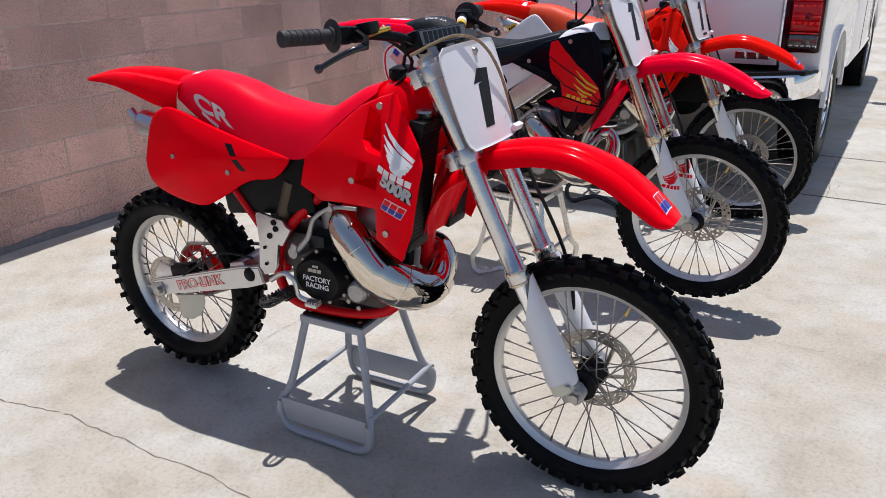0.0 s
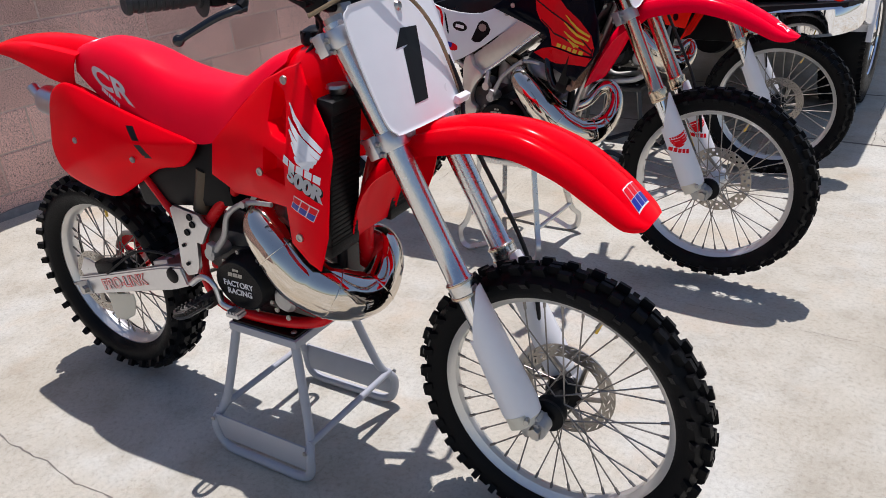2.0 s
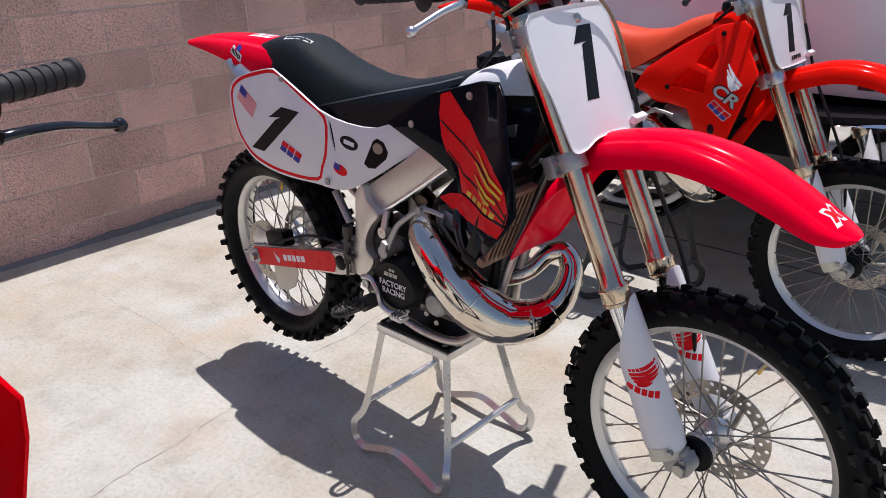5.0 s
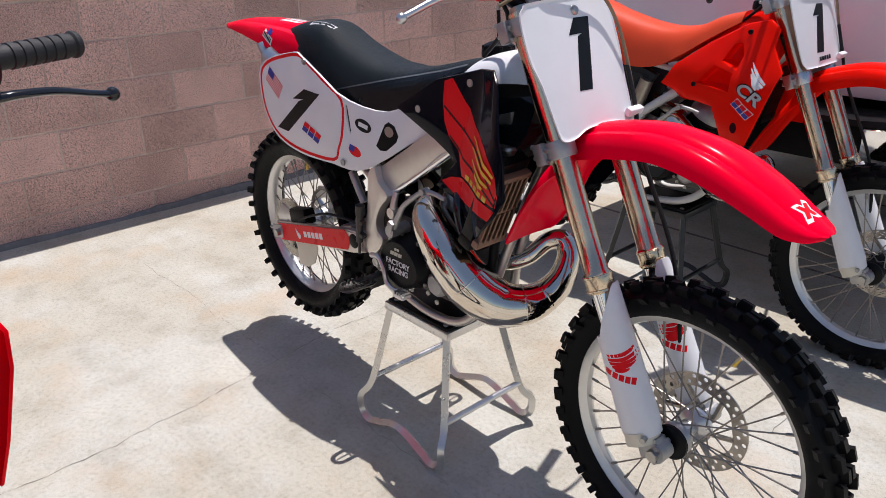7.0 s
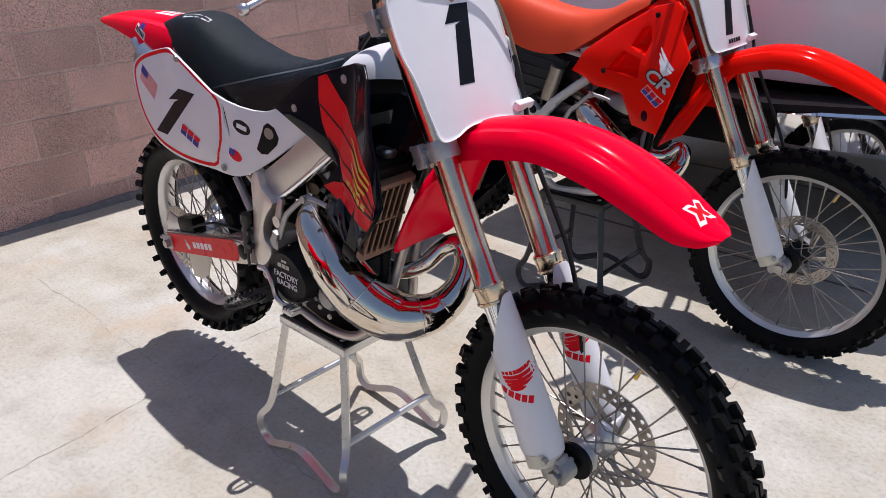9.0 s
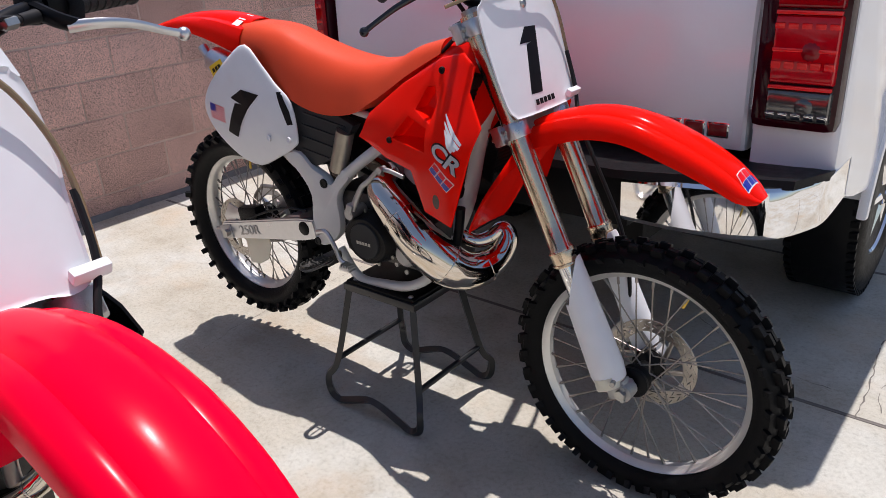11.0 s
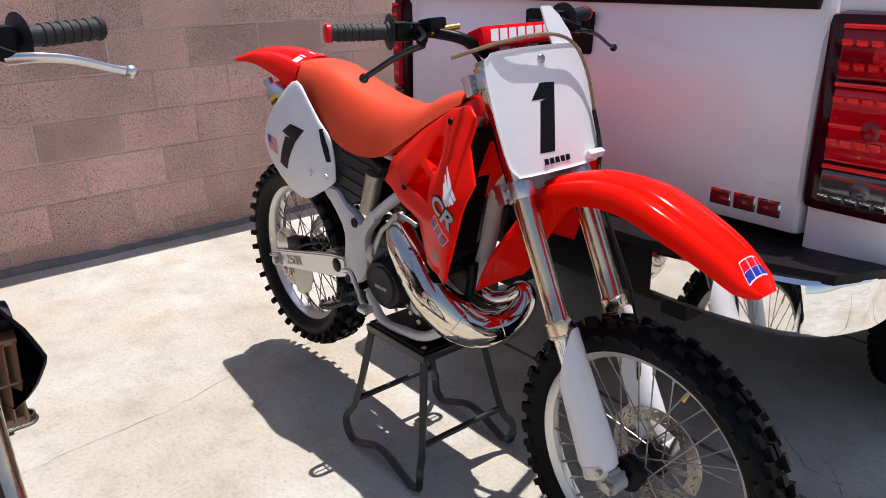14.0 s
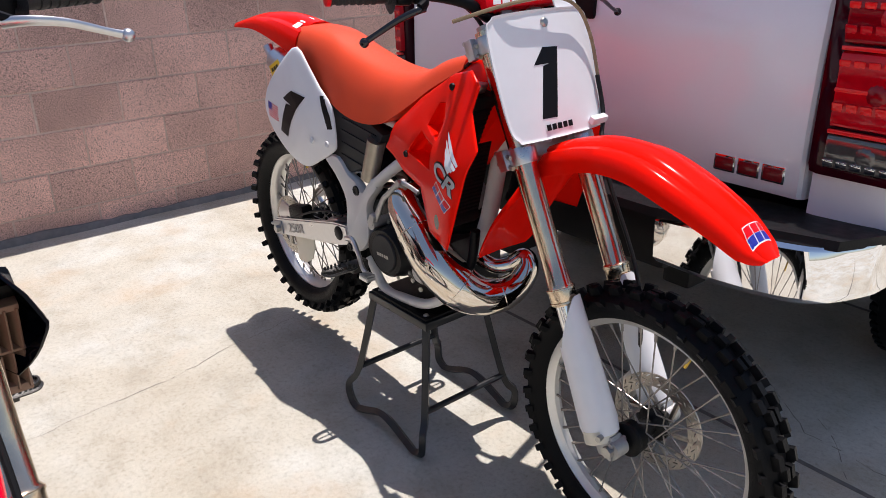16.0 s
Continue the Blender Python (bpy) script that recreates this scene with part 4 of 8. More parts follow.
def handlebar(bike, P):
    cx, cz = P["bar_clamp"]
    gx, gz, gy = P["grip_end"]
    L = []
    half = [(gx, -gy, gz), (gx + 0.035, -gy + 0.13, gz - 0.004), (gx + 0.06, -gy + 0.20, gz - 0.006), (cx - 0.012, -0.145, gz - 0.022), (cx - 0.002, -0.085, cz + 0.006), (cx, -0.05, cz)]
    pts = half + [(x, -y, z) for x, y, z in half[::-1]]
    bm = B()
    tube(bm, pts, 0.0125, 12, 6)
    bar = part("handlebar", bm, P["bar_mat"], bike, P["bar_label"])
    bar.matrix_basis = Matrix.Translation((cx, 0, 0)) @ pose(0, 0, 0, 0, 0, P["bar_turn"]) @ Matrix.Translation((-cx, 0, 0))
    for y in (-0.045, 0.045):
        bm = B()
        box(bm, (cx, y, cz - 0.002), (0.042, 0.034, 0.048), pose(0, 0, 0, 0, -25, 0), 0.005)
        box(bm, (cx + 0.006, y, cz - 0.05), (0.034, 0.030, 0.06), pose(0, 0, 0, 0, -25, 0), 0.004)
        part("bar_clamp", bm, CAST, bar)
    if P["pad_grey"]:
        bend = smooth_path([Vector(q) for q in half], 8)
        for sy in (1,):
            for lo, hi, mt in ((0.148, 0.180, STICK_YELLOW), (0.178, 0.215, STICK_WHITE)):
                run = [Vector((q.x, q.y * -sy, q.z)) for q in bend if lo <= -q.y <= hi]
                if len(run) > 1:
                    bm = B()
                    tube(bm, run, 0.0138, 14, 1)
                    part("bar_sticker", bm, mt, bar, "white and yellow bar sticker")
    hz = gz - 0.024
    # crossbar pad
    if P["pad_grey"]:
        hz -= 0.010
    bm = B()
    tube(bm, [(cx - 0.010, -0.135, hz - 0.008), (cx - 0.004, 0, hz), (cx - 0.010, 0.135, hz - 0.008)], 0.009, 8)
    part("crossbar", bm, P["bar_mat"], bar)
    bm = B()
    box(bm, (cx - 0.006, 0, hz - 0.002), (0.060, 0.235, 0.046), pose(0, 0, 0, 0, -20, 0), 0.010)
    pd = part("bar_pad", bm, P["pad_mat"], bar, P["pad_label"])
    tm = Matrix.Translation((cx - 0.006, 0, hz - 0.002)) @ pose(0, 0, 0, 0, -20, 0)
    face = tm @ Matrix(((0, 0, 1, 0.0302), (1, 0, 0, 0), (0, 1, 0, 0), (0, 0, 0, 1)))
    topf = tm @ Matrix(((0, -1, 0, 0), (1, 0, 0, 0), (0, 0, 1, 0.0232), (0, 0, 0, 1)))
    if P["pad_grey"]:
        for fc in (face, topf):
            sticker("pad_panel", [rect_at(0.21, 0.036)], fc, PAD_GREY, pd)
            for bar_shape in bars(8, 0.185, 0.029, 0.22, 0.12):
                sticker("pad_mark", [bar_shape], fc @ Matrix.Translation((0, 0, 0.0008)), INK, pd)
    else:
        for fc, hh in ((face, 0.026), (topf, 0.030)):
            for bar_shape in bars(7, 0.19, hh, 0.2, 0.25):
                sticker("pad_mark", [bar_shape], fc, STICK_WHITE, pd)
    for s in (-1, 1):
        a, b = Vector((gx - 0.004, s * (gy + 0.004), gz)), Vector((gx + 0.033, s * (gy - 0.125), gz - 0.004))
        d = (b - a).normalized()
        bm = B()
        ends = [(0.0, 0.017), (0.004, 0.0195), (0.009, 0.0195), (0.012, 0.0165)]
        for i in range(6):
            q = 0.020 + 0.015 * i
            ends += [(q, 0.0162), (q + 0.001, 0.0182), (q + 0.009, 0.0182), (q + 0.010, 0.0162)]
        ends += [((b - a).length - 0.008, 0.0165), ((b - a).length - 0.006, 0.021), ((b - a).length, 0.021)]
        tube(bm, [a + d * q for q, r in ends], [r for q, r in ends], 18, k=1)
        grip = part("grip", bm, GRIP, bar, "black ribbed rubber grip")
        bm = B()
        tube(bm, [b, b + d * 0.003, b + d * 0.006], [0.024, 0.038, 0.024], 20, k=1)
        part("grip_flange", bm, GRIP, grip)
        if P["grip_caps"]:
            bm = B()
            tube(bm, [a - d * 0.004, a - d * 0.002, a + d * 0.006], [0.014, 0.0195, 0.0200], 18, k=1)
            part("grip_cap", bm, STICK_RED, grip, "red grip end cap")
        bm = B()
        q = b + d * 0.03
        box(bm, q, (0.040, 0.036, 0.042), d.to_track_quat("Y", "Z").to_matrix().to_4x4(), 0.010)
        box(bm, b + d * 0.062, (0.036, 0.020, 0.038), d.to_track_quat("Y", "Z").to_matrix().to_4x4(), 0.006)
        part("control_housing", bm, BLACK, bar, "black control housing")
        # perch and lever
        bm = B()
        p0 = b + d * 0.062
        drop = Vector((0.008, 0.012, -0.014)) if P["pad_grey"] and s > 0 else Vector((0, 0, 0))
        tube(bm, [p0 + Vector((0.01, 0, 0.002)), p0 + drop + Vector((0.045, -s * -0.012, -0.012)), p0 + drop + Vector((0.055, s * 0.035, -0.022))], [0.014, 0.013, 0.011], 10, 4, flat=0.7)
        perch = part("lever_perch", bm, BLACK, bar, "black lever perch")
        bm = B()
        lx, lz = P["lever_tip"]
        l0 = p0 + drop + Vector((0.052, s * 0.02, -0.022))
        tip = Vector((lx, s * (gy + P["lever_out"][0 if s < 0 else 1]), lz))
        tube(bm, [l0, l0.lerp(tip, 0.22) + Vector((0.014, 0, 0.008)), l0.lerp(tip, 0.5) + Vector((0.012, 0, 0.010)), l0.lerp(tip, 0.82) + Vector((0.002, 0, 0.003)), tip], [0.0095, 0.008, 0.007, 0.0062, 0.007], 10, 5, flat=0.75)
        bmesh.ops.create_uvsphere(bm, u_segments=12, v_segments=8, radius=0.0105, matrix=Matrix.Translation(tip))
        part("lever", bm, P["lever_mat"][0 if s < 0 else 1], perch, "control lever with a ball end")
        # cable
        bm = B()
        if s > 0:
            tube(bm, [p0 + drop * 1.5 + Vector((0.03, -s * 0.02, -0.006)), p0 + drop * 2.5 + Vector((0.07, -s * 0.09, -0.004)), (cx + 0.05, s * 0.08, cz + 0.0), (cx + 0.02, s * 0.05, cz - 0.09), (cx - 0.10, s * 0.05, cz - 0.2)], 0.0042, 8)
            part("clutch_cable", bm, CABLE, bar, "black clutch cable")
            c0, c1 = p0 + drop * 1.5 + Vector((0.032, -0.016, -0.006)), p0 + drop * 2.0 + Vector((0.052, -0.060, -0.008))
            bm = B()
            tube(bm, [c0 + (c1 - c0) * k for k in (-0.2, 0.0, 0.45, 0.46, 1.0)], [0.010, 0.009, 0.008, 0.0065, 0.0065], 12, k=1)
            part("adjuster_boot", bm, CABLE, bar, "black cable boot")
            bm = B()
            tube(bm, [c0 + (c1 - c0) * k for k in (0.62, 0.64, 1.1, 1.12)], [0.0075, 0.0090, 0.0090, 0.0070], 6, k=1)
            part("cable_adjuster", bm, BOLT, bar, "silver cable adjuster")
        else:
            tube(bm, [p0 + Vector((0.0, 0.02, -0.01)), p0 + Vector((0.0, 0.10, -0.01)), (cx - 0.03, -0.07, cz - 0.03), (cx - 0.12, -0.05, cz - 0.12)], 0.005, 8)
            part("throttle_cable", bm, CABLE, bar, "black throttle cable")
            bm = B()
            tube(bm, [p0 + Vector((0.028, 0.018, 0.0)), p0 + Vector((0.036, 0.055, 0.004)), p0 + Vector((0.046, 0.085, 0.008))], [0.008, 0.0075, 0.0065], 10, 3)
            part("hose_end", bm, P["hose_end_mat"], bar, "hose fitting")
            bm = B()
            box(bm, p0 + Vector((0.022, 0.030, 0.012)), (0.040, 0.052, 0.030), pose(0, 0, 0, 0, -10, 8), 0.006)
            part("brake_reservoir", bm, BLACK, bar, "black brake master cylinder")


def engine(bike, P):
    cx, cz = P["cover"]
    rot = pose(0, 0, 0, 0, P["engine_tilt"], 0)
    at = lambda x, y, z: Vector((cx, 0, cz)) + rot.to_3x3() @ Vector((x, y, z))
    bm = B()
    box(bm, at(0.03, 0, -0.005), (0.36, 0.20, 0.17), rot, 0.035)
    box(bm, at(-0.10, 0, 0.05), (0.17, 0.18, 0.13), rot, 0.03)
    case = part("crankcase", bm, CASE, bike, "dark stained cast alloy crankcase")
    # cylinder and head
    bm = B()
    c0, c1, c2, c3 = at(0.10, 0, 0.07), at(0.125, 0, 0.17), at(0.14, 0, 0.20), at(0.15, 0, 0.235)
    tube(bm, [c0, c0.lerp(c1, 0.5), c1], [0.075, 0.078, 0.072], 20, k=1)
    for k in (0.2, 0.45, 0.7):
        q = c0.lerp(c1, k)
        tube(bm, [q, q + (c1 - c0).normalized() * 0.008], [0.085, 0.085], 20, k=1)
    part("cylinder", bm, DARK_METAL, bike, "dark painted cylinder")
    bm = B()
    tube(bm, [c1, c1.lerp(c2, 0.3), c2, c3], [0.08, 0.08, 0.072, 0.04], 20, k=1)
    rod(bm, c3, c3 + Vector((0.01, 0, 0.05)), (0.016, 0.012), 10)
    part("cylinder_head", bm, CAST, bike)
    # clutch cover
    bm = B()
    out = [(0.080 * math.cos(a) * (1.0 + 0.10 * math.cos(2 * a + 0.4)), 0.073 * math.sin(a)) for a in [2 * math.pi * i / 28 for i in range(28)]]
    for k, (y, s) in enumerate(((-0.095, 1.06), (-0.118, 1.06), (-0.124, 1.0), (-0.150, 0.96), (-0.157, 0.88))):
        ring = [bm.verts.new(at(a * s, y, b * s)) for a, b in out]
        if k:
            for i in range(28):
                bm.faces.new((prev[i], prev[(i + 1) % 28], ring[(i + 1) % 28], ring[i]))
        prev = ring
    bm.faces.new(prev)
    cov = part("clutch_cover", bm, P["cover_mat"], bike, P["cover_label"])
    for i in range(8):
        a = 2 * math.pi * i / 8 + 0.2
        bolt(cov, *at(0.087 * math.cos(a), -0.124, 0.080 * math.sin(a)), 0.0055)
    if P["cover_words"]:
        fm = lambda x, z: Matrix.Translation(at(x, -0.1585, z)) @ rot @ Matrix(((1, 0, 0, 0), (0, 0, -1, 0), (0, 1, 0, 0), (0, 0, 0, 1)))
        for word, z in (("FACTORY", 0.004), ("RACING", -0.018)):
            lettering("cover_word", word, 0.0225, fm(0.0, z), STICK_WHITE, cov, 0.0004)
        sticker("maker_mark", bars(3, 0.05, 0.011, 0.15, 0.3), fm(-0.004, 0.031), BOLT, cov)
        sticker("maker_mark", bars(2, 0.022, 0.007, 0.15, 0.3), fm(0.0, 0.045), BOLT, cov)
    else:
        bm = B()
        lathe(bm, [(0.0, -0.004), (0.052, -0.004), (0.055, 0.0), (0.055, 0.006)], 24, m=Matrix.Translation(at(0, -0.158, 0)))
        part("cover_cap", bm, AIRBOX, cov)
        sticker("maker_mark", bars(5, 0.055, 0.009), Matrix.Translation(at(0.0, -0.1625, -0.006)) @ rot @ Matrix(((1, 0, 0, 0), (0, 0, -1, 0), (0, 1, 0, 0), (0, 0, 0, 1))), BOLT, cov)
    # water pump and hoses
    bm = B()
    lathe(bm, [(0.0, -0.03), (0.026, -0.03), (0.034, -0.022), (0.036, 0.0), (0.036, 0.03)], 18, m=Matrix.Translation(at(0.115, -0.10, -0.03)))
    tube(bm, [at(0.125, -0.12, -0.02), at(0.15, -0.11, 0.02), at(0.16, -0.09, 0.06)], 0.011, 10)
    part("water_pump", bm, CAST, case, "water pump housing")
    for q in ((0.09, -0.06), (0.125, -0.075), (0.15, -0.03), (0.14, 0.005)):
        bolt(case, *at(q[0], -0.128 if q[0] < 0.13 else -0.115, q[1]), 0.0065)
    bm = B()
    tube(bm, [at(0.15, -0.08, -0.03), at(0.24, -0.06, 0.0), at(0.27, -0.06, 0.12)], 0.013, 10)
    part("coolant_hose", bm, BLACK, bike, "black coolant hose")
    bm = B()
    tube(bm, [at(0.16, 0.0, 0.24), at(0.22, -0.02, 0.27), at(0.26, -0.06, 0.28)], 0.014, 10)
    part("coolant_hose", bm, BLACK, bike, "black coolant hose")
    # carburettor and intake
    bm = B()
    tube(bm, [at(0.07, 0, 0.13), at(0.0, 0, 0.15), at(-0.03, 0, 0.155)], [0.036, 0.034, 0.030], 14, 3)
    rod(bm, at(-0.05, 0, 0.10), at(-0.045, 0, 0.23), 0.032, 14)
    rod(bm, at(-0.045, 0, 0.23), at(-0.043, 0, 0.25), 0.024, 12)
    rod(bm, at(-0.055, 0, 0.06), at(-0.05, 0, 0.10), 0.026, 12)
    part("carburettor", bm, CAST, bike, "alloy carburettor")
    bm = B()
    tube(bm, [at(-0.07, 0, 0.16), at(-0.15, 0, 0.19), at(-0.22, 0, 0.24)], [0.034, 0.04, 0.055], 14, 4)
    part("intake_boot", bm, BLACK, bike)
    # kick lever
    bm = B()
    k = P["kick"]
    tube(bm, k, [0.0105, 0.0085, 0.0072, 0.0066, 0.0060], 12, 6, flat=0.8)
    rod(bm, Vector(k[0]) + Vector((0, 0.05, 0)), Vector(k[0]) + Vector((0, -0.012, 0)), 0.017, 14)
    box(bm, Vector(k[0]) + Vector((0.004, -0.004, 0.014)), (0.022, 0.022, 0.034), pose(0, 0, 0, 0, 20, 0), 0.005)
    rod(bm, Vector(k[3]) + Vector((0, 0.012, 0)), Vector(k[3]) + Vector((0, -0.012, 0)), 0.009, 10)
    part("kick_lever", bm, CAST, bike, "folded alloy kick lever")
    # brake pedal and pegs
    bm = B()
    tube(bm, P["pedal"], 0.0085, 10, 6, flat=0.8)
    q = Vector(P["pedal"][-1])
    box(bm, q + Vector((0.008, -0.012, 0.0)), (0.042, 0.032, 0.012), rot, 0.004)
    for i in range(4):
        box(bm, q + Vector((-0.006 + 0.010 * i, -0.012, 0.009)), (0.003, 0.030, 0.007))
    part("brake_pedal", bm, ALU, bike, "alloy brake pedal with a toothed tip")
    px, pz = P["peg"]
    for s, k in ((-1, 1.0), (1, 0.84)):
        bm = B()
        loop = [(px - 0.021, s * 0.170, pz), (px - 0.022, s * 0.215, pz), (px - 0.020, s * 0.250, pz), (px - 0.008, s * 0.264, pz), (px + 0.008, s * 0.264, pz), (px + 0.020, s * 0.250, pz), (px + 0.022, s * 0.215, pz), (px + 0.021, s * 0.170, pz)]
        loop = [(x, y * k, z) for x, y, z in loop]
        tube(bm, loop, 0.0042, 6, 3, True, flat=1.9)
        for q in smooth_path(loop, 3):
            box(bm, q + Vector((0, 0, 0.010)), (0.005, 0.005, 0.008))
        box(bm, (px, s * 0.215 * k, pz), (0.042, 0.004, 0.014), None, 0.001)
        box(bm, (px, s * 0.213 * k, pz), (0.004, 0.086 * k, 0.014), None, 0.001)
        box(bm, (px, s * 0.15, pz - 0.004), (0.030, 0.055, 0.034), None, 0.005)
        part("foot_peg", bm, CASE, bike, "open toothed steel foot peg")
    # gear side cover on the other flank
    bm = B()
    lathe(bm, [(0.0, 0.145), (0.055, 0.143), (0.066, 0.13), (0.068, 0.09)], 24, m=Matrix.Translation(at(0.06, 0, -0.01)))
    part("ignition_cover", bm, DARK_METAL, bike)


def exhaust(bike, P):
    bm = B()
    tube(bm, [p[:3] for p in P["pipe"]], [p[3] for p in P["pipe"]], 20, 7)
    pipe = part("expansion_pipe", bm, CHROME, bike, "nickel-plated two-stroke expansion pipe")
    # weld seams
    for i in P["seams"]:
        a, b, c = (Vector(P["pipe"][j][:3]) for j in (i - 1, i, i + 1))
        r = P["pipe"][i][3]
        d = (c - a).normalized()
        bm = B()
        lathe(bm, [(r - 0.003, -0.003), (r + 0.0006, -0.002), (r + 0.0012, 0), (r + 0.0006, 0.002), (r - 0.003, 0.003)], 26, axis="z", m=Matrix.Translation(b) @ d.to_track_quat("Z", "Y").to_matrix().to_4x4())
        part("weld_seam", bm, CHROME, pipe)
    s = P["muffler"]
    bm = B()
    a, b = Vector(s[0]), Vector(s[1])
    d = (b - a).normalized()
    tube(bm, [a, a + d * 0.01, a + d * 0.014, b - d * 0.02, b - d * 0.01, b], [0.033, 0.040, 0.042, 0.042, 0.036, 0.02], 20, k=1)
    mf = part("muffler", bm, ALU, bike, "brushed aluminium muffler")
    bm = B()
    tube(bm, [a + d * 0.01, a - d * 0.02, a - d * 0.045 + Vector((0.0, 0, 0.022))], [0.017, 0.016, 0.016], 14, 3)
    part("tailpipe", bm, ALU, mf)
    if P["muffler_mark"]:
        m = Matrix.Translation(a + d * 0.07 + Vector((0, -0.0425, 0))) @ Matrix(((1, 0, 0, 0), (0, 0, -1, 0), (0, 1, 0, 0), (0, 0, 0, 1))) @ pose(0, 0, 0, 0, 0, 25)
        sticker("maker_mark", [[(-0.035, -0.017), (0.035, -0.017), (0.035, 0.017), (-0.035, 0.017)]], m, STICK_YELLOW, mf)
        sticker("maker_mark", bars(3, 0.05, 0.012), m @ Matrix.Translation((0, 0, 0.0006)), INK, mf)


def swingarm(bike, P):
    rz = P["rear_z"]
    px, pz = P["pivot"]
    h0, h1 = 0.030, 0.036
    for s in (-1, 1):
        bm = B()
        yo, yi = s * 0.122, s * 0.096
        d = Vector((px, 0, pz - rz)).normalized()
        nrm = Vector((-d.z, 0, d.x))
        a, b = Vector((-0.03, 0, rz)) , Vector((px + 0.02, 0, pz))
        rings = []
        for k, hh, wob in ((0, h0, 0), (0.1, h0, 0), (0.85, h1, 0), (1.0, h1 * 0.8, -0.01)):
            c = a.lerp(b, k)
            rings.append([c + nrm * hh + Vector((0, yo, 0)), c - nrm * hh + Vector((0, yo, 0)), c - nrm * hh + Vector((0, yi + s * wob, 0)), c + nrm * hh + Vector((0, yi + s * wob, 0))])
        loft(bm, rings)
        bmesh.ops.bevel(bm, geom=bm.edges[:], offset=0.005, segments=2, affect="EDGES")
        arm = part("swingarm", bm, P["swing_mat"], bike, "extruded aluminium swingarm")
        bm = B()
        box(bm, (-0.012, s * 0.1235, rz), (0.06, 0.006, 0.046), pose(0, 0, 0, 0, -math.degrees(math.atan2(d.z, d.x)), 0), 0.002)
        rod(bm, (-0.04, s * 0.11, rz), (-0.085, s * 0.11, rz - 0.008), 0.0055, 8)
        part("chain_adjuster", bm, CAST, arm)
        bm = B()
        rod(bm, (0, s * 0.12, rz), (0, s * 0.142, rz), 0.0135, 6)
        part("axle_nut", bm, BOLT, arm)
        bm = B()
        lathe(bm, [(0.0, 0.127), (0.014, 0.127), (0.022, 0.124), (0.024, 0.118)], 20, m=Matrix.Translation((px - 0.03, 0, pz - 0.006)) @ (pose(0, 0, 0) if s > 0 else pose(0, 0, 0, 0, 0, 180)))
        part("pivot_cap", bm, BLACK, arm, "black pivot cap")
        if s < 0:
            mid = a.lerp(b, 0.45)
            m = on_side(mid.x, mid.z, yo - 0.001, math.degrees(math.atan2(d.z, d.x)))
            kind = P["arm_mark"]
            if kind == "outline":
                lettering("arm_word", "PRO-LINK", 0.047, m @ Matrix.Translation((0.0, 0, 0.0004)), STICK_RED, arm, 0.0018, 1.08)
                lettering("arm_word", "PRO-LINK", 0.047, m @ Matrix.Translation((0.0, 0, 0.0010)), P["swing_mat"], arm, -0.0002, 1.08)
            elif kind == "guard":
                sticker("arm_guard", [[(-0.205, -0.029), (0.20, -0.031), (0.225, 0.004), (0.20, 0.031), (-0.21, 0.029)]], m, STICK_RED, arm)
                sticker("arm_mark", bars(5, 0.12, 0.019), m @ Matrix.Translation((0.01, 0, 0.0006)), STICK_WHITE, arm)
                sticker("arm_mark", [[(q[0] * 0.8 - 0.085, q[1]) for q in f] for f in wing(0.035)], m @ Matrix.Translation((0, 0, 0.0006)), STICK_WHITE, arm)
            else:
                lettering("arm_mark", kind, 0.046, m @ Matrix.Translation((-0.07, 0, 0.0006)), CAST, arm, 0.0003, 1.15)
    bm = B()
    box(bm, (px - 0.10, 0, pz - 0.01), (0.07, 0.20, 0.055), pose(0, 0, 0, 0, -15, 0), 0.012)
    part("swingarm_brace", bm, P["swing_mat"], bike)
    # sprocket, chain, rear caliper, guard fin
    bm = B()
    n = 50
    pr = []
    for i in range(2 * n):
        a = math.pi * i / n
        pr.append((0.104 if i % 2 else 0.098, a))
    vo = [bm.verts.new((q * math.cos(a), 0.072, rz + q * math.sin(a))) for q, a in pr]
    vi = [bm.verts.new((0.072 * math.cos(a), 0.072, rz + 0.072 * math.sin(a))) for _, a in pr]
    for i in range(2 * n):
        bm.faces.new((vo[i], vo[(i + 1) % (2 * n)], vi[(i + 1) % (2 * n)], vi[i]))
    bmesh.ops.solidify(bm, geom=bm.faces[:], thickness=0.006)
    for i in range(6):
        a = math.pi * i / 3
        rod(bm, (0.04 * math.cos(a), 0.072, rz + 0.04 * math.sin(a)), (0.075 * math.cos(a + 0.3), 0.072, rz + 0.075 * math.sin(a + 0.3)), 0.008, 6)
    part("sprocket", bm, P["sprocket_mat"], bike, P["sprocket_label"])
    bm = B()
    sx, sz = px + 0.10, pz + 0.02
    run = [(0.104 * math.cos(a), 0.075, rz + 0.104 * math.sin(a)) for a in [math.pi * (0.5 + k / 10) for k in range(11)]]
    run = run + [(sx, 0.075, sz - 0.03), (sx + 0.03, 0.075, sz), (sx, 0.075, sz + 0.03)]
    tube(bm, run, 0.0065, 6, 2, True, flat=1.5)
    part("chain", bm, STEEL, bike, "oily drive chain")
    bm = B()
    box(bm, (0.095, -0.088, rz + 0.075), (0.10, 0.045, 0.055), pose(0, 0, 0, 0, -12, 0), 0.012)
    cal = part("rear_caliper", bm, DARK_METAL, bike, "dark rear brake caliper")
    bm = B()
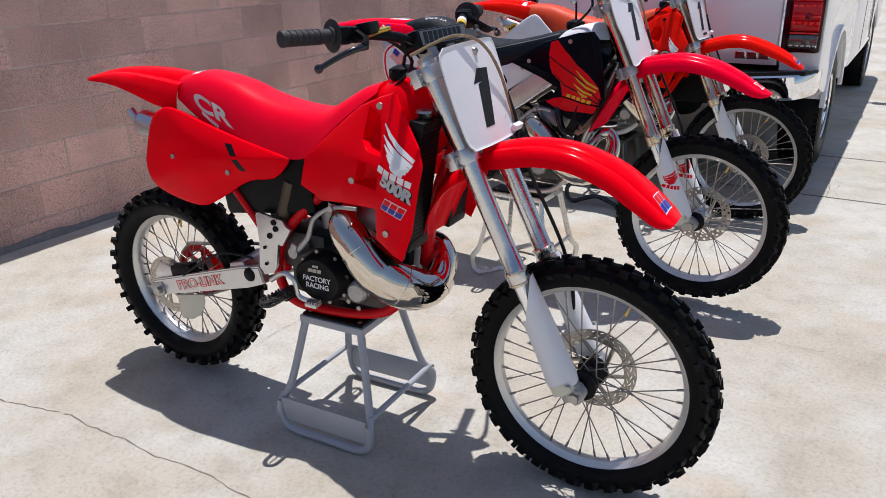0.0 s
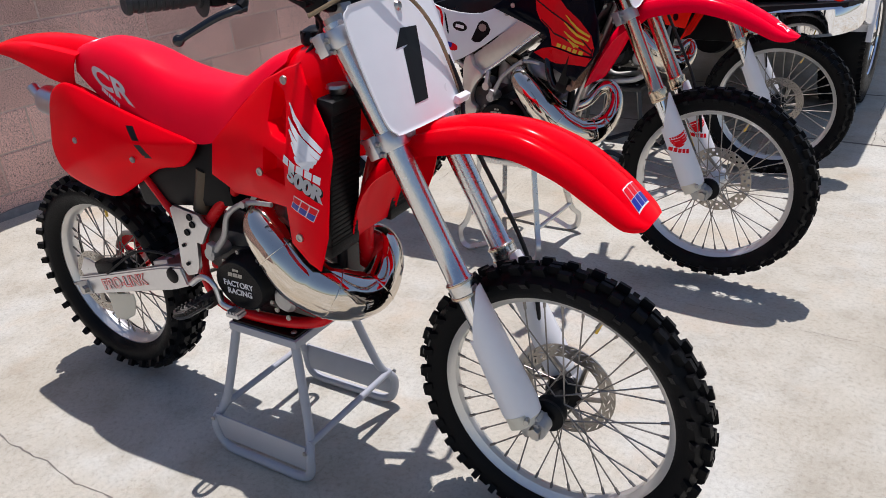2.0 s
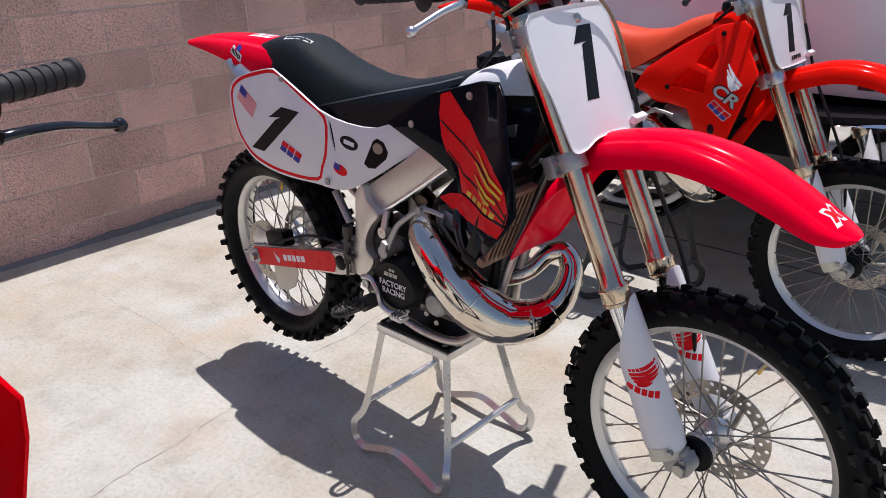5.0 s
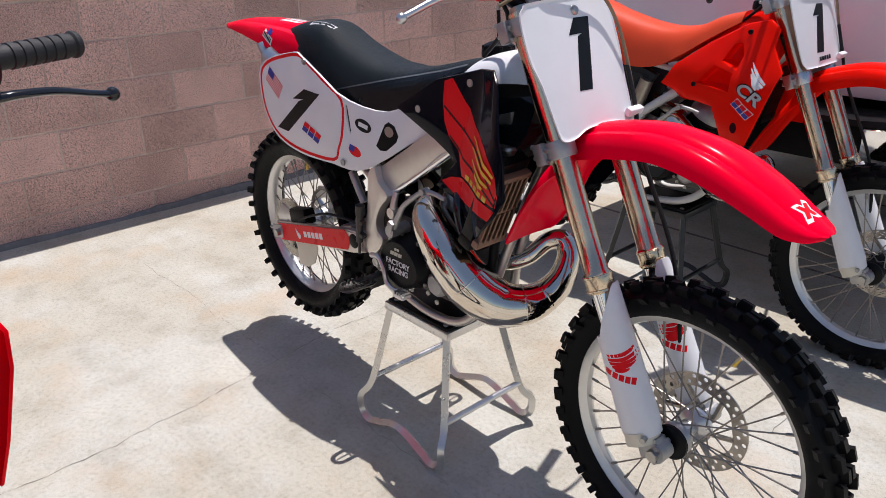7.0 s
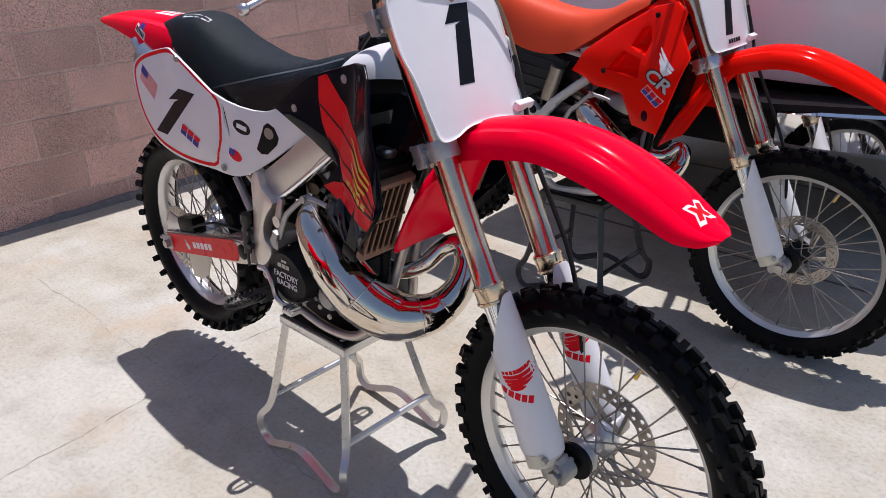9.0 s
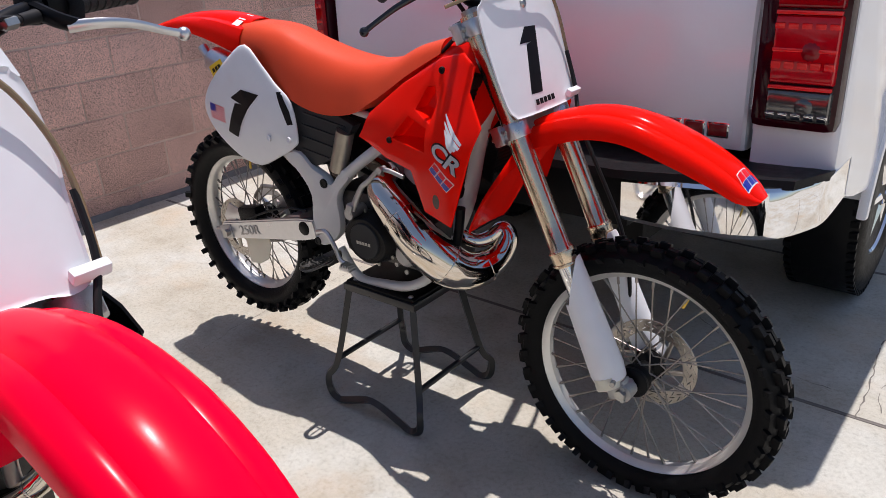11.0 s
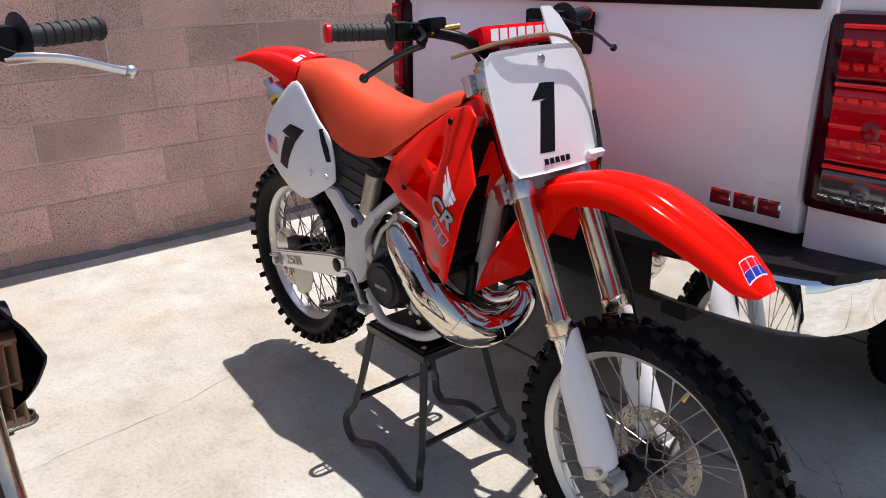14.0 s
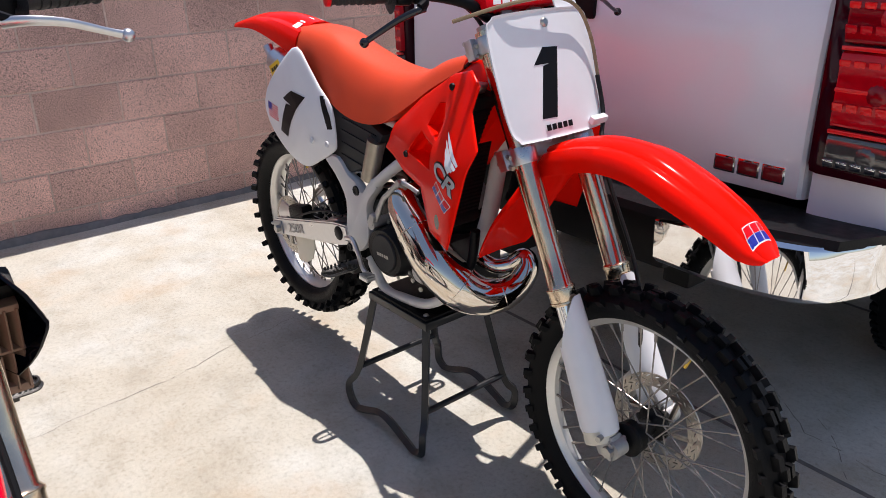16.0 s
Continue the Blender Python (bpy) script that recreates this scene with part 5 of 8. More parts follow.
    slab(bm, [(0.0, rz - 0.02), (0.035, rz + 0.01), (0.03, rz + 0.05), (0.09, rz + 0.045), (0.12, rz + 0.075), (0.06, rz + 0.085), (0.0, rz + 0.10), (-0.035, rz + 0.05)], -0.108, -0.101, 0.002)
    part("caliper_bracket", bm, ALU, cal, "polished caliper bracket")
    panel("disc_guard", [(0.03, rz - 0.03), (0.16, rz - 0.005), (0.165, rz - 0.03), (0.14, rz - 0.085), (0.09, rz - 0.115), (0.04, rz - 0.12)], lambda x, z: -0.085, CLEAR_GUARD, bike, "milky plastic disc guard", thick=0.004)
    bm = B()
    tube(bm, [(0.12, -0.12, rz + 0.075), (0.30, -0.125, pz + 0.045), (px - 0.02, -0.11, pz + 0.05)], 0.004, 8)
    part("rear_brake_hose", bm, CABLE, bike)
    # shock
    bm = B()
    tube(bm, [(px + 0.02, 0, pz - 0.02), (px + 0.06, 0, pz + 0.30)], 0.018, 12, k=1)
    hel = [(px + 0.028 + 0.036 * i / 48, 0.034 * math.cos(i * 0.9), pz + 0.05 + 0.20 * i / 48) for i in range(49)]
    hel = [(x + 0.034 * math.sin(i * 0.9), y, z) for i, (x, y, z) in enumerate(hel)]
    tube(bm, hel, 0.0055, 6, 2)
    part("shock_absorber", bm, P["shock_mat"], bike, "rear shock with a coil spring")
    bm = B()
    a = Vector(P["reservoir"])
    rod(bm, a, a + Vector((0.045, 0, 0.12)), 0.026, 16)
    part("shock_reservoir", bm, P["reservoir_mat"], bike, "dull metal shock reservoir")
    bm = B()
    box(bm, P["airbox"][0], P["airbox"][1], pose(0, 0, 0, 0, P["airbox"][2], 0), 0.02)
    part("airbox", bm, BLACK, bike, "black plastic airbox")
    bm = B()
    tube(bm, [(px + 0.05, 0, pz + 0.01), (px + 0.02, 0, pz + 0.16), (px - 0.02, 0, pz + 0.26)], 0.05, 10, flat=0.3)
    part("mud_flap", bm, BLACK, bike)


def radiators(bike, P):
    (x0, z0), (x1, z1) = P["radiator"]
    h = math.hypot(x1 - x0, z1 - z0)
    for s in (-1, 1):
        m = pose((x0 + x1) / 2, s * (0.122 if P["louvres"] else 0.115), (z0 + z1) / 2, 0, math.degrees(math.atan2(x1 - x0, z1 - z0)), 0)
        bm = B()
        box(bm, (0, 0, 0), (0.036, 0.10, h), None, 0.004)
        bmesh.ops.transform(bm, matrix=m, verts=bm.verts)
        rad = part("radiator", bm, DARK_METAL, bike, "black finned radiator")
        for z in (h / 2 + 0.014, -h / 2 - 0.012):
            bm = B()
            box(bm, (0, 0, z), (0.044, 0.104, 0.032), None, 0.008)
            bmesh.ops.transform(bm, matrix=m, verts=bm.verts)
            part("radiator_tank", bm, DARK_METAL, rad)
        if not P["louvres"]:
            for i in range(26):
                bm = B()
                box(bm, (0.0165, 0, -h / 2 + h * (i + 0.5) / 26), (0.006, 0.092, h / 70))
                bmesh.ops.transform(bm, matrix=m, verts=bm.verts)
                part("radiator_fin", bm, BLACK, rad)
        else:
            for i in range(P["louvres"]):
                bm = B()
                for k in (-0.25, 0.25):
                    box(bm, (0, 0, h * k), (0.024, 0.0035, h * 0.47), None, 0.001)
                bmesh.ops.transform(bm, matrix=m @ pose(0.032, s * (-0.043 + 0.0165 * i), 0, 0, 0, 30 * s), verts=bm.verts)
                part("radiator_louvre", bm, TAN, rad, "sand-coloured radiator louvre")
            for z, thin in ((0.49, 0.014), (0.0, 0.007), (-0.49, 0.020)):
                bm = B()
                box(bm, (0.030, 0, h * z), (0.020, 0.098, thin), None, 0.003)
                bmesh.ops.transform(bm, matrix=m, verts=bm.verts)
                part("louvre_bar", bm, TAN, rad)
    bm = B()
    lathe(bm, [(0.0, 0.02), (0.022, 0.02), (0.024, 0.014), (0.016, 0.0)], 16, axis="z", m=Matrix.Translation((x1, -0.115, z1 + 0.03)))
    part("radiator_cap", bm, BOLT, bike)


def frame_tubes(bike, P):
    for pts, r, both in P["frame"]:
        for s in ((-1, 1) if both else (1,)):
            bm = B()
            tube(bm, [(x, y * s, z) for x, y, z in pts], r, 12, 5)
            part("frame_tube", bm, P["frame_mat"], bike, P["frame_label"])


def motorcycle(P):
    (ox, oy), yaw = P["place"]
    bike = empty("motorcycle", pose(ox, oy, 0, 0, 0, yaw), P["label"], "motorcycle", "motorcycles on stands")
    fx, fz = P["front"]
    wheel(bike, "r", 0, P["rear_z"], P["hub_mat"], 12)
    wheel(bike, "f", fx, fz, P["hub_mat"], 33, P["guard_logo"])
    at, L, u = forks(bike, P)
    number_plate(bike, P, at, L, u)
    handlebar(bike, P)
    engine(bike, P)
    exhaust(bike, P)
    swingarm(bike, P)
    radiators(bike, P)
    frame_tubes(bike, P)
    fender("front_fender", P["front_fender"], P["fender_mat"], bike, P["fender_label"])
    fender("fender_tail", P["front_flap"], P["fender_mat"], bike)
    fender("rear_fender", P["rear_fender"], P["fender_mat"], bike, P["rear_fender_label"], crest=0.0)
    saddle("seat", P["seat"], P["seat_mat"], bike, P["seat_label"], 3.6)
    ft = saddle("fuel_tank", P["tank"], P["tank_mat"], bike, P["tank_label"], 2.8)
    if P["tank_low"]:
        saddle("tank_cover", P["tank_low"], BLACK_GLOSS, ft, "glossy black lower tank", 3.5)
    bm = B()
    cx, cz = P["cap"]
    lathe(bm, [(0.0, 0.030), (0.018, 0.029), (0.033, 0.022), (0.040, 0.008), (0.040, -0.004), (0.032, -0.012)], 20, axis="z", m=Matrix.Translation((cx, 0, cz)))
    cap = part("tank_cap", bm, BLACK, bike, "black fuel cap with a vent hose")
    for i in range(10):
        a = 2 * math.pi * i / 10
        bm = B()
        rod(bm, (cx + 0.035 * math.cos(a), 0.035 * math.sin(a), cz - 0.005), (cx + 0.034 * math.cos(a), 0.034 * math.sin(a), cz + 0.02), 0.005, 6)
        part("cap_rib", bm, BLACK, cap)
    bm = B()
    tube(bm, P["vent"], 0.0045, 8)
    part("vent_hose", bm, CABLE, cap)
    bm = B()
    tip = Vector(P["vent"][-1])
    rod(bm, tip - Vector((0, 0, 0.002)), tip + Vector((0, 0, 0.014)), (0.0055, 0.0040), 10)
    part("vent_tip", bm, BOLT, cap, "silver vent valve")
    y_sh = P["shroud_y"]
    y_sd = lambda x, z: -P["side_y"] + P["side_in"] * min(1.0, max(0.0, (x - 0.42) / 0.26))
    sh = panel("radiator_shroud", P["shroud"], y_sh, P["shroud_mat"], bike, P["shroud_label"], P["vents"], cuts=2)
    mirror(sh, bike, *P["far_shroud"])
    for hole in P["vents"]:
        cx, cz = sum(q[0] for q in hole) / len(hole), sum(q[1] for q in hole) / len(hole)
        bm = B()
        outer = [bm.verts.new((x, y_sh(x, z) + 0.003, z)) for x, z in hole]
        inner = [bm.verts.new((cx + (x - cx) * 0.95 + 0.006, y_sh(x, z) + 0.036 + 0.050 * (x > cx), cz + (z - cz) * 0.93)) for x, z in hole]
        for i in range(len(hole)):
            bm.faces.new((outer[i], outer[(i + 1) % len(hole)], inner[(i + 1) % len(hole)], inner[i]))
        bm.faces.new(inner)
        part("vent_scoop", bm, P["shroud_mat"], sh, "recessed red scoop")
    sd = panel("side_panel", P["side"], y_sd, P["side_mat"], bike, P["side_label"], P["side_slots"], rounded=3, dome=P["side_dome"], cuts=1)
    mirror(sd, bike)
    P["dress"](bike, sh, sd, y_sh, P, at)
    return bike


def wrap(name, polys, m, target, material, parent, axis=(0, 1, 0), off=0.0004, cuts=3):
    """Shapes pressed on to a curved part along axis."""
    from mathutils.bvhtree import BVHTree
    me = target.data
    tree = BVHTree.FromPolygons([v.co for v in me.vertices], [p.vertices[:] for p in me.polygons])
    axis = Vector(axis).normalized()
    bm = B()
    for poly in polys:
        vs = [bm.verts.new(m @ Vector((u, v, 0))) for u, v in poly]
        es = [bm.edges.new((vs[i], vs[(i + 1) % len(vs)])) for i in range(len(vs))]
        bmesh.ops.triangle_fill(bm, edges=es, use_beauty=True)
    bmesh.ops.subdivide_edges(bm, edges=bm.edges[:], cuts=cuts, use_grid_fill=True)
    for v in bm.verts:
        hit = tree.ray_cast(v.co - axis * 0.4, axis)[0]
        if hit is None:
            hit = tree.find_nearest(v.co)[0]
        v.co = hit - axis * off
    return part(name, bm, material, parent, smooth=False)


def rect(w, h, u=0.0, v=0.0, s=0.0):
    return [(u - w / 2 - s * h / 2, v - h / 2), (u + w / 2 - s * h / 2, v - h / 2), (u + w / 2 + s * h / 2, v + h / 2), (u - w / 2 + s * h / 2, v + h / 2)]


def word_on(name, word, size, m, target, material, parent, bold=0.0, axis=(0, 1, 0), off=0.0016):
    from mathutils.bvhtree import BVHTree
    tree = BVHTree.FromPolygons([v.co for v in target.data.vertices], [p.vertices[:] for p in target.data.polygons])
    axis = Vector(axis)
    for me in letters(word, size, bold):
        me.materials.clear()
        me.materials.append(material)
        me.transform(m)
        for v in me.vertices:
            hit = tree.ray_cast(v.co - axis * 0.4, axis)[0]
            if hit is None:
                hit = tree.find_nearest(v.co)[0]
            v.co = hit - axis * off
        link(name, me, parent, smooth=False)


def race_mark(m, w, h, target, parent, axis=(0, 1, 0), lift=0.0):
    """A three-part works mark as plain shapes: slanted blocks, red above and blue below, on one white ground."""
    sk = 0.30
    at = lambda i, x, y: ((i - 1) * 0.345 * w + x * 0.30 * w + sk * y * h, y * h)
    back = [[at(i, -0.56, -0.53), at(i, 0.56, -0.53), at(i, 0.56, 0.53), at(i, -0.56, 0.53)] for i in range(3)]
    up = [[at(i, x, y) for x, y in ((-0.50, 0.01), (0.50, 0.01), (0.50, 0.47), (-0.50, 0.47))] for i in range(3)]
    low = [[at(i, x, y) for x, y in ((-0.50, -0.47), (0.50, -0.47), (0.50, -0.01), (-0.50, -0.01))] for i in range(3)]
    wrap("works_mark", back, m, target, STICK_WHITE, parent, axis, 0.0004 + lift, 3)
    wrap("works_mark", up, m, target, STICK_RED, parent, axis, 0.0010 + lift, 2)
    wrap("works_mark", low, m, target, STICK_BLUE, parent, axis, 0.0010 + lift, 2)


def flag_on(m, w, h, target, parent):
    wrap("flag_ground", [rect(w, h)], m, target, STICK_WHITE, parent)
    wrap("flag_stripes", [rect(w, h / 13, 0, h * (-0.5 + (i + 0.25) / 6.5)) for i in range(7)], m, target, STICK_RED, parent, off=0.0008)
    wrap("flag_canton", [rect(w * 0.4, h * 0.5, -w * 0.3, h * 0.25)], m, target, STICK_BLUE, parent, off=0.0012)


def feathers(target, tips, roots, material, w):
    """A swept wing pressed on to a shroud, each feather a piece of its own."""
    for shape in feather_shapes(tips, roots, w):
        wrap("wing_feather", [shape], on_side(0, 0, -0.3), target, material, target, off=0.0034, cuts=7)


def fender_frame(x, z, tilt):
    """A frame on top of the front fender: its x across to the machine's left, its y to the rear."""
    return Matrix.Translation((x, 0, z)) @ pose(0, 0, 0, 0, tilt, 0) @ Matrix(((0, -1, 0, 0), (1, 0, 0, 0), (0, 0, 1, 0), (0, 0, 0, 1)))


def child(bike, name):
    return [o for o in bike.children if o.name.split(".")[0] == name][0]


SWEPT = Matrix(((1.3, 0.30, 0, 0), (0, 1, 0, 0), (0, 0, 1, 0), (0, 0, 0, 1)))


def dress_first(bike, sh, sd, y_sh, P, at):
    seat, ff = child(bike, "seat"), child(bike, "front_fender")
    feathers(sh, ((1.000, 1.039), (1.001, 1.012), (1.008, 0.990), (1.021, 0.968), (1.038, 0.944)), ((1.107, 0.959), (1.103, 0.947), (1.096, 0.938), (1.088, 0.930), (1.078, 0.923)), STICK_WHITE, 0.0080)
    wrap("maker_mark", bars(5, 0.114, 0.017, 0.16), on_side(1.050, 0.915, -0.3, -17), sh, STICK_WHITE, sh, off=0.0014, cuts=5)
    word_on("model_shadow", "500R", 0.043, on_side(1.059, 0.880, -0.3, -22) @ Matrix.Diagonal((1.12, 1, 1, 1)), sh, INK, sh, 0.0034, off=0.0010)
    word_on("model_word", "500R", 0.043, on_side(1.056, 0.883, -0.3, -22) @ Matrix.Diagonal((1.12, 1, 1, 1)), sh, STICK_WHITE, sh, 0.0026, off=0.0020)
    race_mark(on_side(1.042, 0.830, -0.3, -16), 0.070, 0.033, sh, sh)
    # swept seat mark
    word_on("seat_mark", "CR", 0.1, on_side(0.325, 1.008, -0.3) @ Matrix(((1.15, -0.30, 0, 0), (-0.37, 0.66, 0, 0), (0, 0, 1, 0), (0, 0, 0, 1))), seat, STICK_WHITE, seat, 0.0040)
    wrap("seat_word", bars(8, 0.082, 0.010, 0.25, -0.2), on_side(0.316, 0.978, -0.3, -29), seat, STICK_WHITE, seat)
    wrap("seat_tab", [rect(0.028, 0.055), rect(0.016, 0.02, 0.0, 0.05)], Matrix.Translation((0.215, -0.015, 1.3)) @ pose(0, 0, 0, 0, 0, 8), seat, STICK_WHITE, seat, (0, 0, -1))
    race_mark(fender_frame(1.672, 1.2, 0), 0.056, 0.036, ff, ff, (0, 0, -1), 0.0008)
    # slots, their inner shade painted as flat ink shapes, and screws
    wrap("vent_slot", [rect(0.024, 0.034, s=-0.75)], on_side(0.424, 0.905, -0.3), sd, INK, sd)
    wrap("vent_slot", [rect(0.024, 0.034, s=-0.75)], on_side(0.452, 0.861, -0.3), sd, INK, sd)
    for x, z in ((0.408, 0.835), (0.183, 0.862)):
        bolt(sd, x, -0.1425, z, 0.008)
    for x, z in ((0.968, 1.076), (0.886, 0.876), (1.016, 0.758)):
        bolt(sh, x, y_sh(x, z) - 0.001, z, 0.009)
    bm = B()
    slab(bm, [(0.474, 0.703), (0.488, 0.712), (0.579, 0.698), (0.590, 0.680), (0.608, 0.670), (0.570, 0.614), (0.553, 0.616), (0.540, 0.541), (0.526, 0.518), (0.486, 0.505), (0.468, 0.530), (0.478, 0.615)], -0.118, -0.106, 0.003)
    fp = part("frame_plate", bm, ALU, bike, "polished alloy frame guard")
    for x, z in ((0.546, 0.688), (0.551, 0.668), (0.525, 0.642), (0.500, 0.600), (0.500, 0.545)):
        bolt(fp, x, -0.1185, z, 0.009 if z > 0.63 else 0.005, material=DARK_METAL)


def dress_second(bike, sh, sd, y_sh, P, at):
    ff, seat = child(bike, "front_fender"), child(bike, "seat")
    flat = on_side(0, 0, -0.3)
    wrap("red_flash", [[(0.850, 1.088), (0.879, 1.097), (0.920, 1.050), (0.977, 1.004), (1.050, 0.970), (1.098, 0.930), (1.113, 0.889), (1.106, 0.862), (1.021, 0.862), (0.909, 0.872), (0.905, 0.899), (0.894, 0.931), (0.861, 0.959), (0.847, 0.991), (0.843, 1.044)]], flat, sh, STICK_RED, sh, off=0.0006, cuts=6)
    wrap("red_flash", [[(0.832, 0.843), (0.869, 0.860), (0.909, 0.866), (1.021, 0.856), (1.104, 0.855), (1.082, 0.826), (1.030, 0.824), (0.930, 0.812), (0.880, 0.818)]], flat, sh, STICK_RED, sh, off=0.0006, cuts=6)
    for line in (((0.847, 1.029), (0.910, 0.986), (1.018, 0.941), (1.108, 0.876)), ((0.866, 0.961), (0.919, 0.916), (1.033, 0.889), (1.102, 0.867))):
        quads = [[(a, b + 0.003), (c, d + 0.003), (c, d - 0.003), (a, b - 0.003)] for (a, b), (c, d) in zip(line, line[1:])]
        wrap("black_line", quads, flat, sh, INK, sh, off=0.0013, cuts=6)
    tips = ((0.974, 0.984), (0.969, 0.958), (0.968, 0.929), (0.989, 0.905), (1.015, 0.895))
    roots = ((1.094, 0.926), (1.088, 0.912), (1.070, 0.897), (1.046, 0.887), (1.028, 0.883))
    feathers(sh, tips, roots, STICK_YELLOW, 0.0058)
    low = ((0.38, 0.975), (0.42, 0.965), (0.56, 0.962), (0.68, 1.00), (0.78, 1.05), (0.86, 1.09))
    seam = ((0.385, 1.002), (0.42, 1.011), (0.57, 1.047), (0.69, 1.074), (0.785, 1.096), (0.86, 1.117))
    wrap("seat_side", [[low[i], low[i + 1], seam[i + 1], seam[i]] for i in range(5)], on_side(0, 0, -0.3), seat, SEAT_SIDE, seat, off=0.0015, cuts=5)
    # seam piping as a flat grey strip: its thin highlight painted into the colour
    for i in range(5):
        (a, b), (c, d) = seam[i], seam[i + 1]
        wrap("seat_piping", [[(a, b - 0.002), (c, d - 0.002), (c, d + 0.002), (a, b + 0.002)]], on_side(0, 0, -0.3), seat, PAD_GREY, seat, off=0.0022, cuts=4)
    wrap("maker_mark", bars(5, 0.140, 0.013, 0.3, 0.3), on_side(1.004, 0.872, -0.3, -5), sh, STICK_YELLOW, sh, off=0.0020, cuts=5)
    for x, z in ((0.935, 1.093), (0.75, 1.006)):
        bolt(sh, x, y_sh(x, z) - 0.0005, z, 0.0085, h=0.002)
    # red border of the number panel
    edge = [(0.235, 1.088), (0.150, 1.075), (0.054, 1.047), (0.004, 1.0), (0.010, 0.90), (0.062, 0.832), (0.14, 0.803), (0.25, 0.792), (0.385, 0.800), (0.415, 0.84), (0.436, 0.90), (0.440, 0.985), (0.36, 1.03), (0.29, 1.066)]
    loop = smooth_path([Vector((x, 0, z)) for x, z in edge], 3, True)
    quads, n = [], len(loop)
    area = sum(loop[i].x * loop[(i + 1) % n].z - loop[(i + 1) % n].x * loop[i].z for i in range(n))
    side = []
    for i in range(n):
        d = (loop[(i + 1) % n] - loop[i - 1]).normalized()
        side.append(Vector((-d.z, 0, d.x)) * math.copysign(0.0095, area))
    for i in range(n):
        a, b = loop[i], loop[(i + 1) % n]
        ia, ib = a + side[i], b + side[(i + 1) % n]
        quads.append([(a.x, a.z), (b.x, b.z), (ib.x, ib.z), (ia.x, ia.z)])
    wrap("red_border", quads, on_side(0, 0, -0.3), sd, STICK_RED, sd, cuts=1)
    wrap("figure_one", [digit_one(0.112, 0.150, 1.22)], on_side(0.192, 0.916, -0.3, -3), sd, INK, sd, off=0.0006)
    flag_on(on_side(0.085, 0.985, -0.3, -38), 0.085, 0.052, sd, sd)
    race_mark(on_side(0.275, 0.864, -0.3, -20), 0.088, 0.036, sd, sd, lift=0.0002)
    wrap("oval_sticker", [[(0.03 * math.cos(a), 0.018 * math.sin(a)) for a in [2 * math.pi * i / 16 for i in range(16)]]], on_side(0.512, 0.922, -0.3, -14), sd, INK, sd)
    wrap("oval_sticker", [rect(0.034, 0.012, 0, 0.0)], on_side(0.512, 0.922, -0.3, -14), sd, STICK_WHITE, sd, off=0.0008)
    wrap("badge_sticker", [[(0.024 * math.cos(a), 0.015 * math.sin(a)) for a in [2 * math.pi * i / 14 for i in range(14)]]], on_side(0.475, 0.845, -0.3, -20), sd, STICK_RED, sd)
    wrap("badge_sticker", [rect(0.02, 0.018, -0.012, 0.004)], on_side(0.475, 0.845, -0.3, -20), sd, STICK_BLUE, sd, off=0.0008)
    # recess without depth: its shade painted as flat black, a steel disc on it
    wrap("panel_recess", [[(0.590, 0.936), (0.604, 0.945), (0.624, 0.936), (0.636, 0.911), (0.628, 0.893), (0.592, 0.864), (0.570, 0.862), (0.556, 0.873)]], on_side(0, 0, -0.3), sd, BLACK, sd)
    wrap("panel_recess", [[(0.604 + 0.016 * math.cos(0.7 * i), 0.918 + 0.015 * math.sin(0.7 * i)) for i in range(9)]], on_side(0, 0, -0.3), sd, STEEL, sd, off=0.0009)
    for x, z, y in ((0.27, 1.068, -0.1365), (0.43, 0.806, -0.1355), (0.705, 0.972, -0.088)):
        bolt(sd, x, y, z, 0.009)
    bm = B()
    slab(bm, [(0.548, 0.770), (0.551, 0.81), (0.66, 0.880), (0.772, 0.956), (1.04, 1.04), (1.05, 0.98), (0.90, 0.935), (0.848, 0.912), (0.751, 0.843), (0.597, 0.741), (0.568, 0.752)], -0.098, -0.066, 0.005)
    spar = part("frame_spar", bm, ALU_FRAME, bike, "satin aluminium frame spar")
    mirror(spar, bike)
    bm = B()
    tube(bm, [(0.592, -0.094, 0.742), (0.672, -0.094, 0.793), (0.751, -0.094, 0.847), (0.850, -0.094, 0.915)], 0.0085, 10, 4)
    part("polished_edge", bm, CHROME_BRIGHT, spar, "bright polished lower edge")
    # beaded welds
    for run in ([(0.550, 0.818), (0.553, 0.785), (0.567, 0.757), (0.597, 0.745)], [(0.755, 0.853), (0.806, 0.893), (0.850, 0.922)]):
        pts = smooth_path([Vector((x, -0.0985, z)) for x, z in run], 10)
        bm = B()
        tube(bm, pts, [0.0026 + 0.0022 * (i % 2) for i in range(len(pts))], 8, 1)
        part("weld_bead", bm, CAST_BRIGHT, spar)
    bm = B()
    slab(bm, [(0.520, 0.790), (0.508, 0.700), (0.490, 0.614), (0.488, 0.556), (0.514, 0.540), (0.556, 0.570), (0.575, 0.607), (0.550, 0.629), (0.551, 0.664), (0.574, 0.704), (0.606, 0.742), (0.566, 0.775), (0.552, 0.815)], -0.120, -0.086, 0.011, rounded=3)
    piv = part("pivot_plate", bm, CAST_BRIGHT, bike, "cast aluminium pivot plate")
    mirror(piv, bike)
    bm = B()
    slab(bm, [(0.500, 0.565), (0.556, 0.575), (0.600, 0.510), (0.655, 0.482), (0.645, 0.458), (0.575, 0.462), (0.530, 0.500)], -0.112, -0.086, 0.006)
    low = part("lower_bracket", bm, CASE, bike, "dark peg bracket")
    mirror(low, bike)
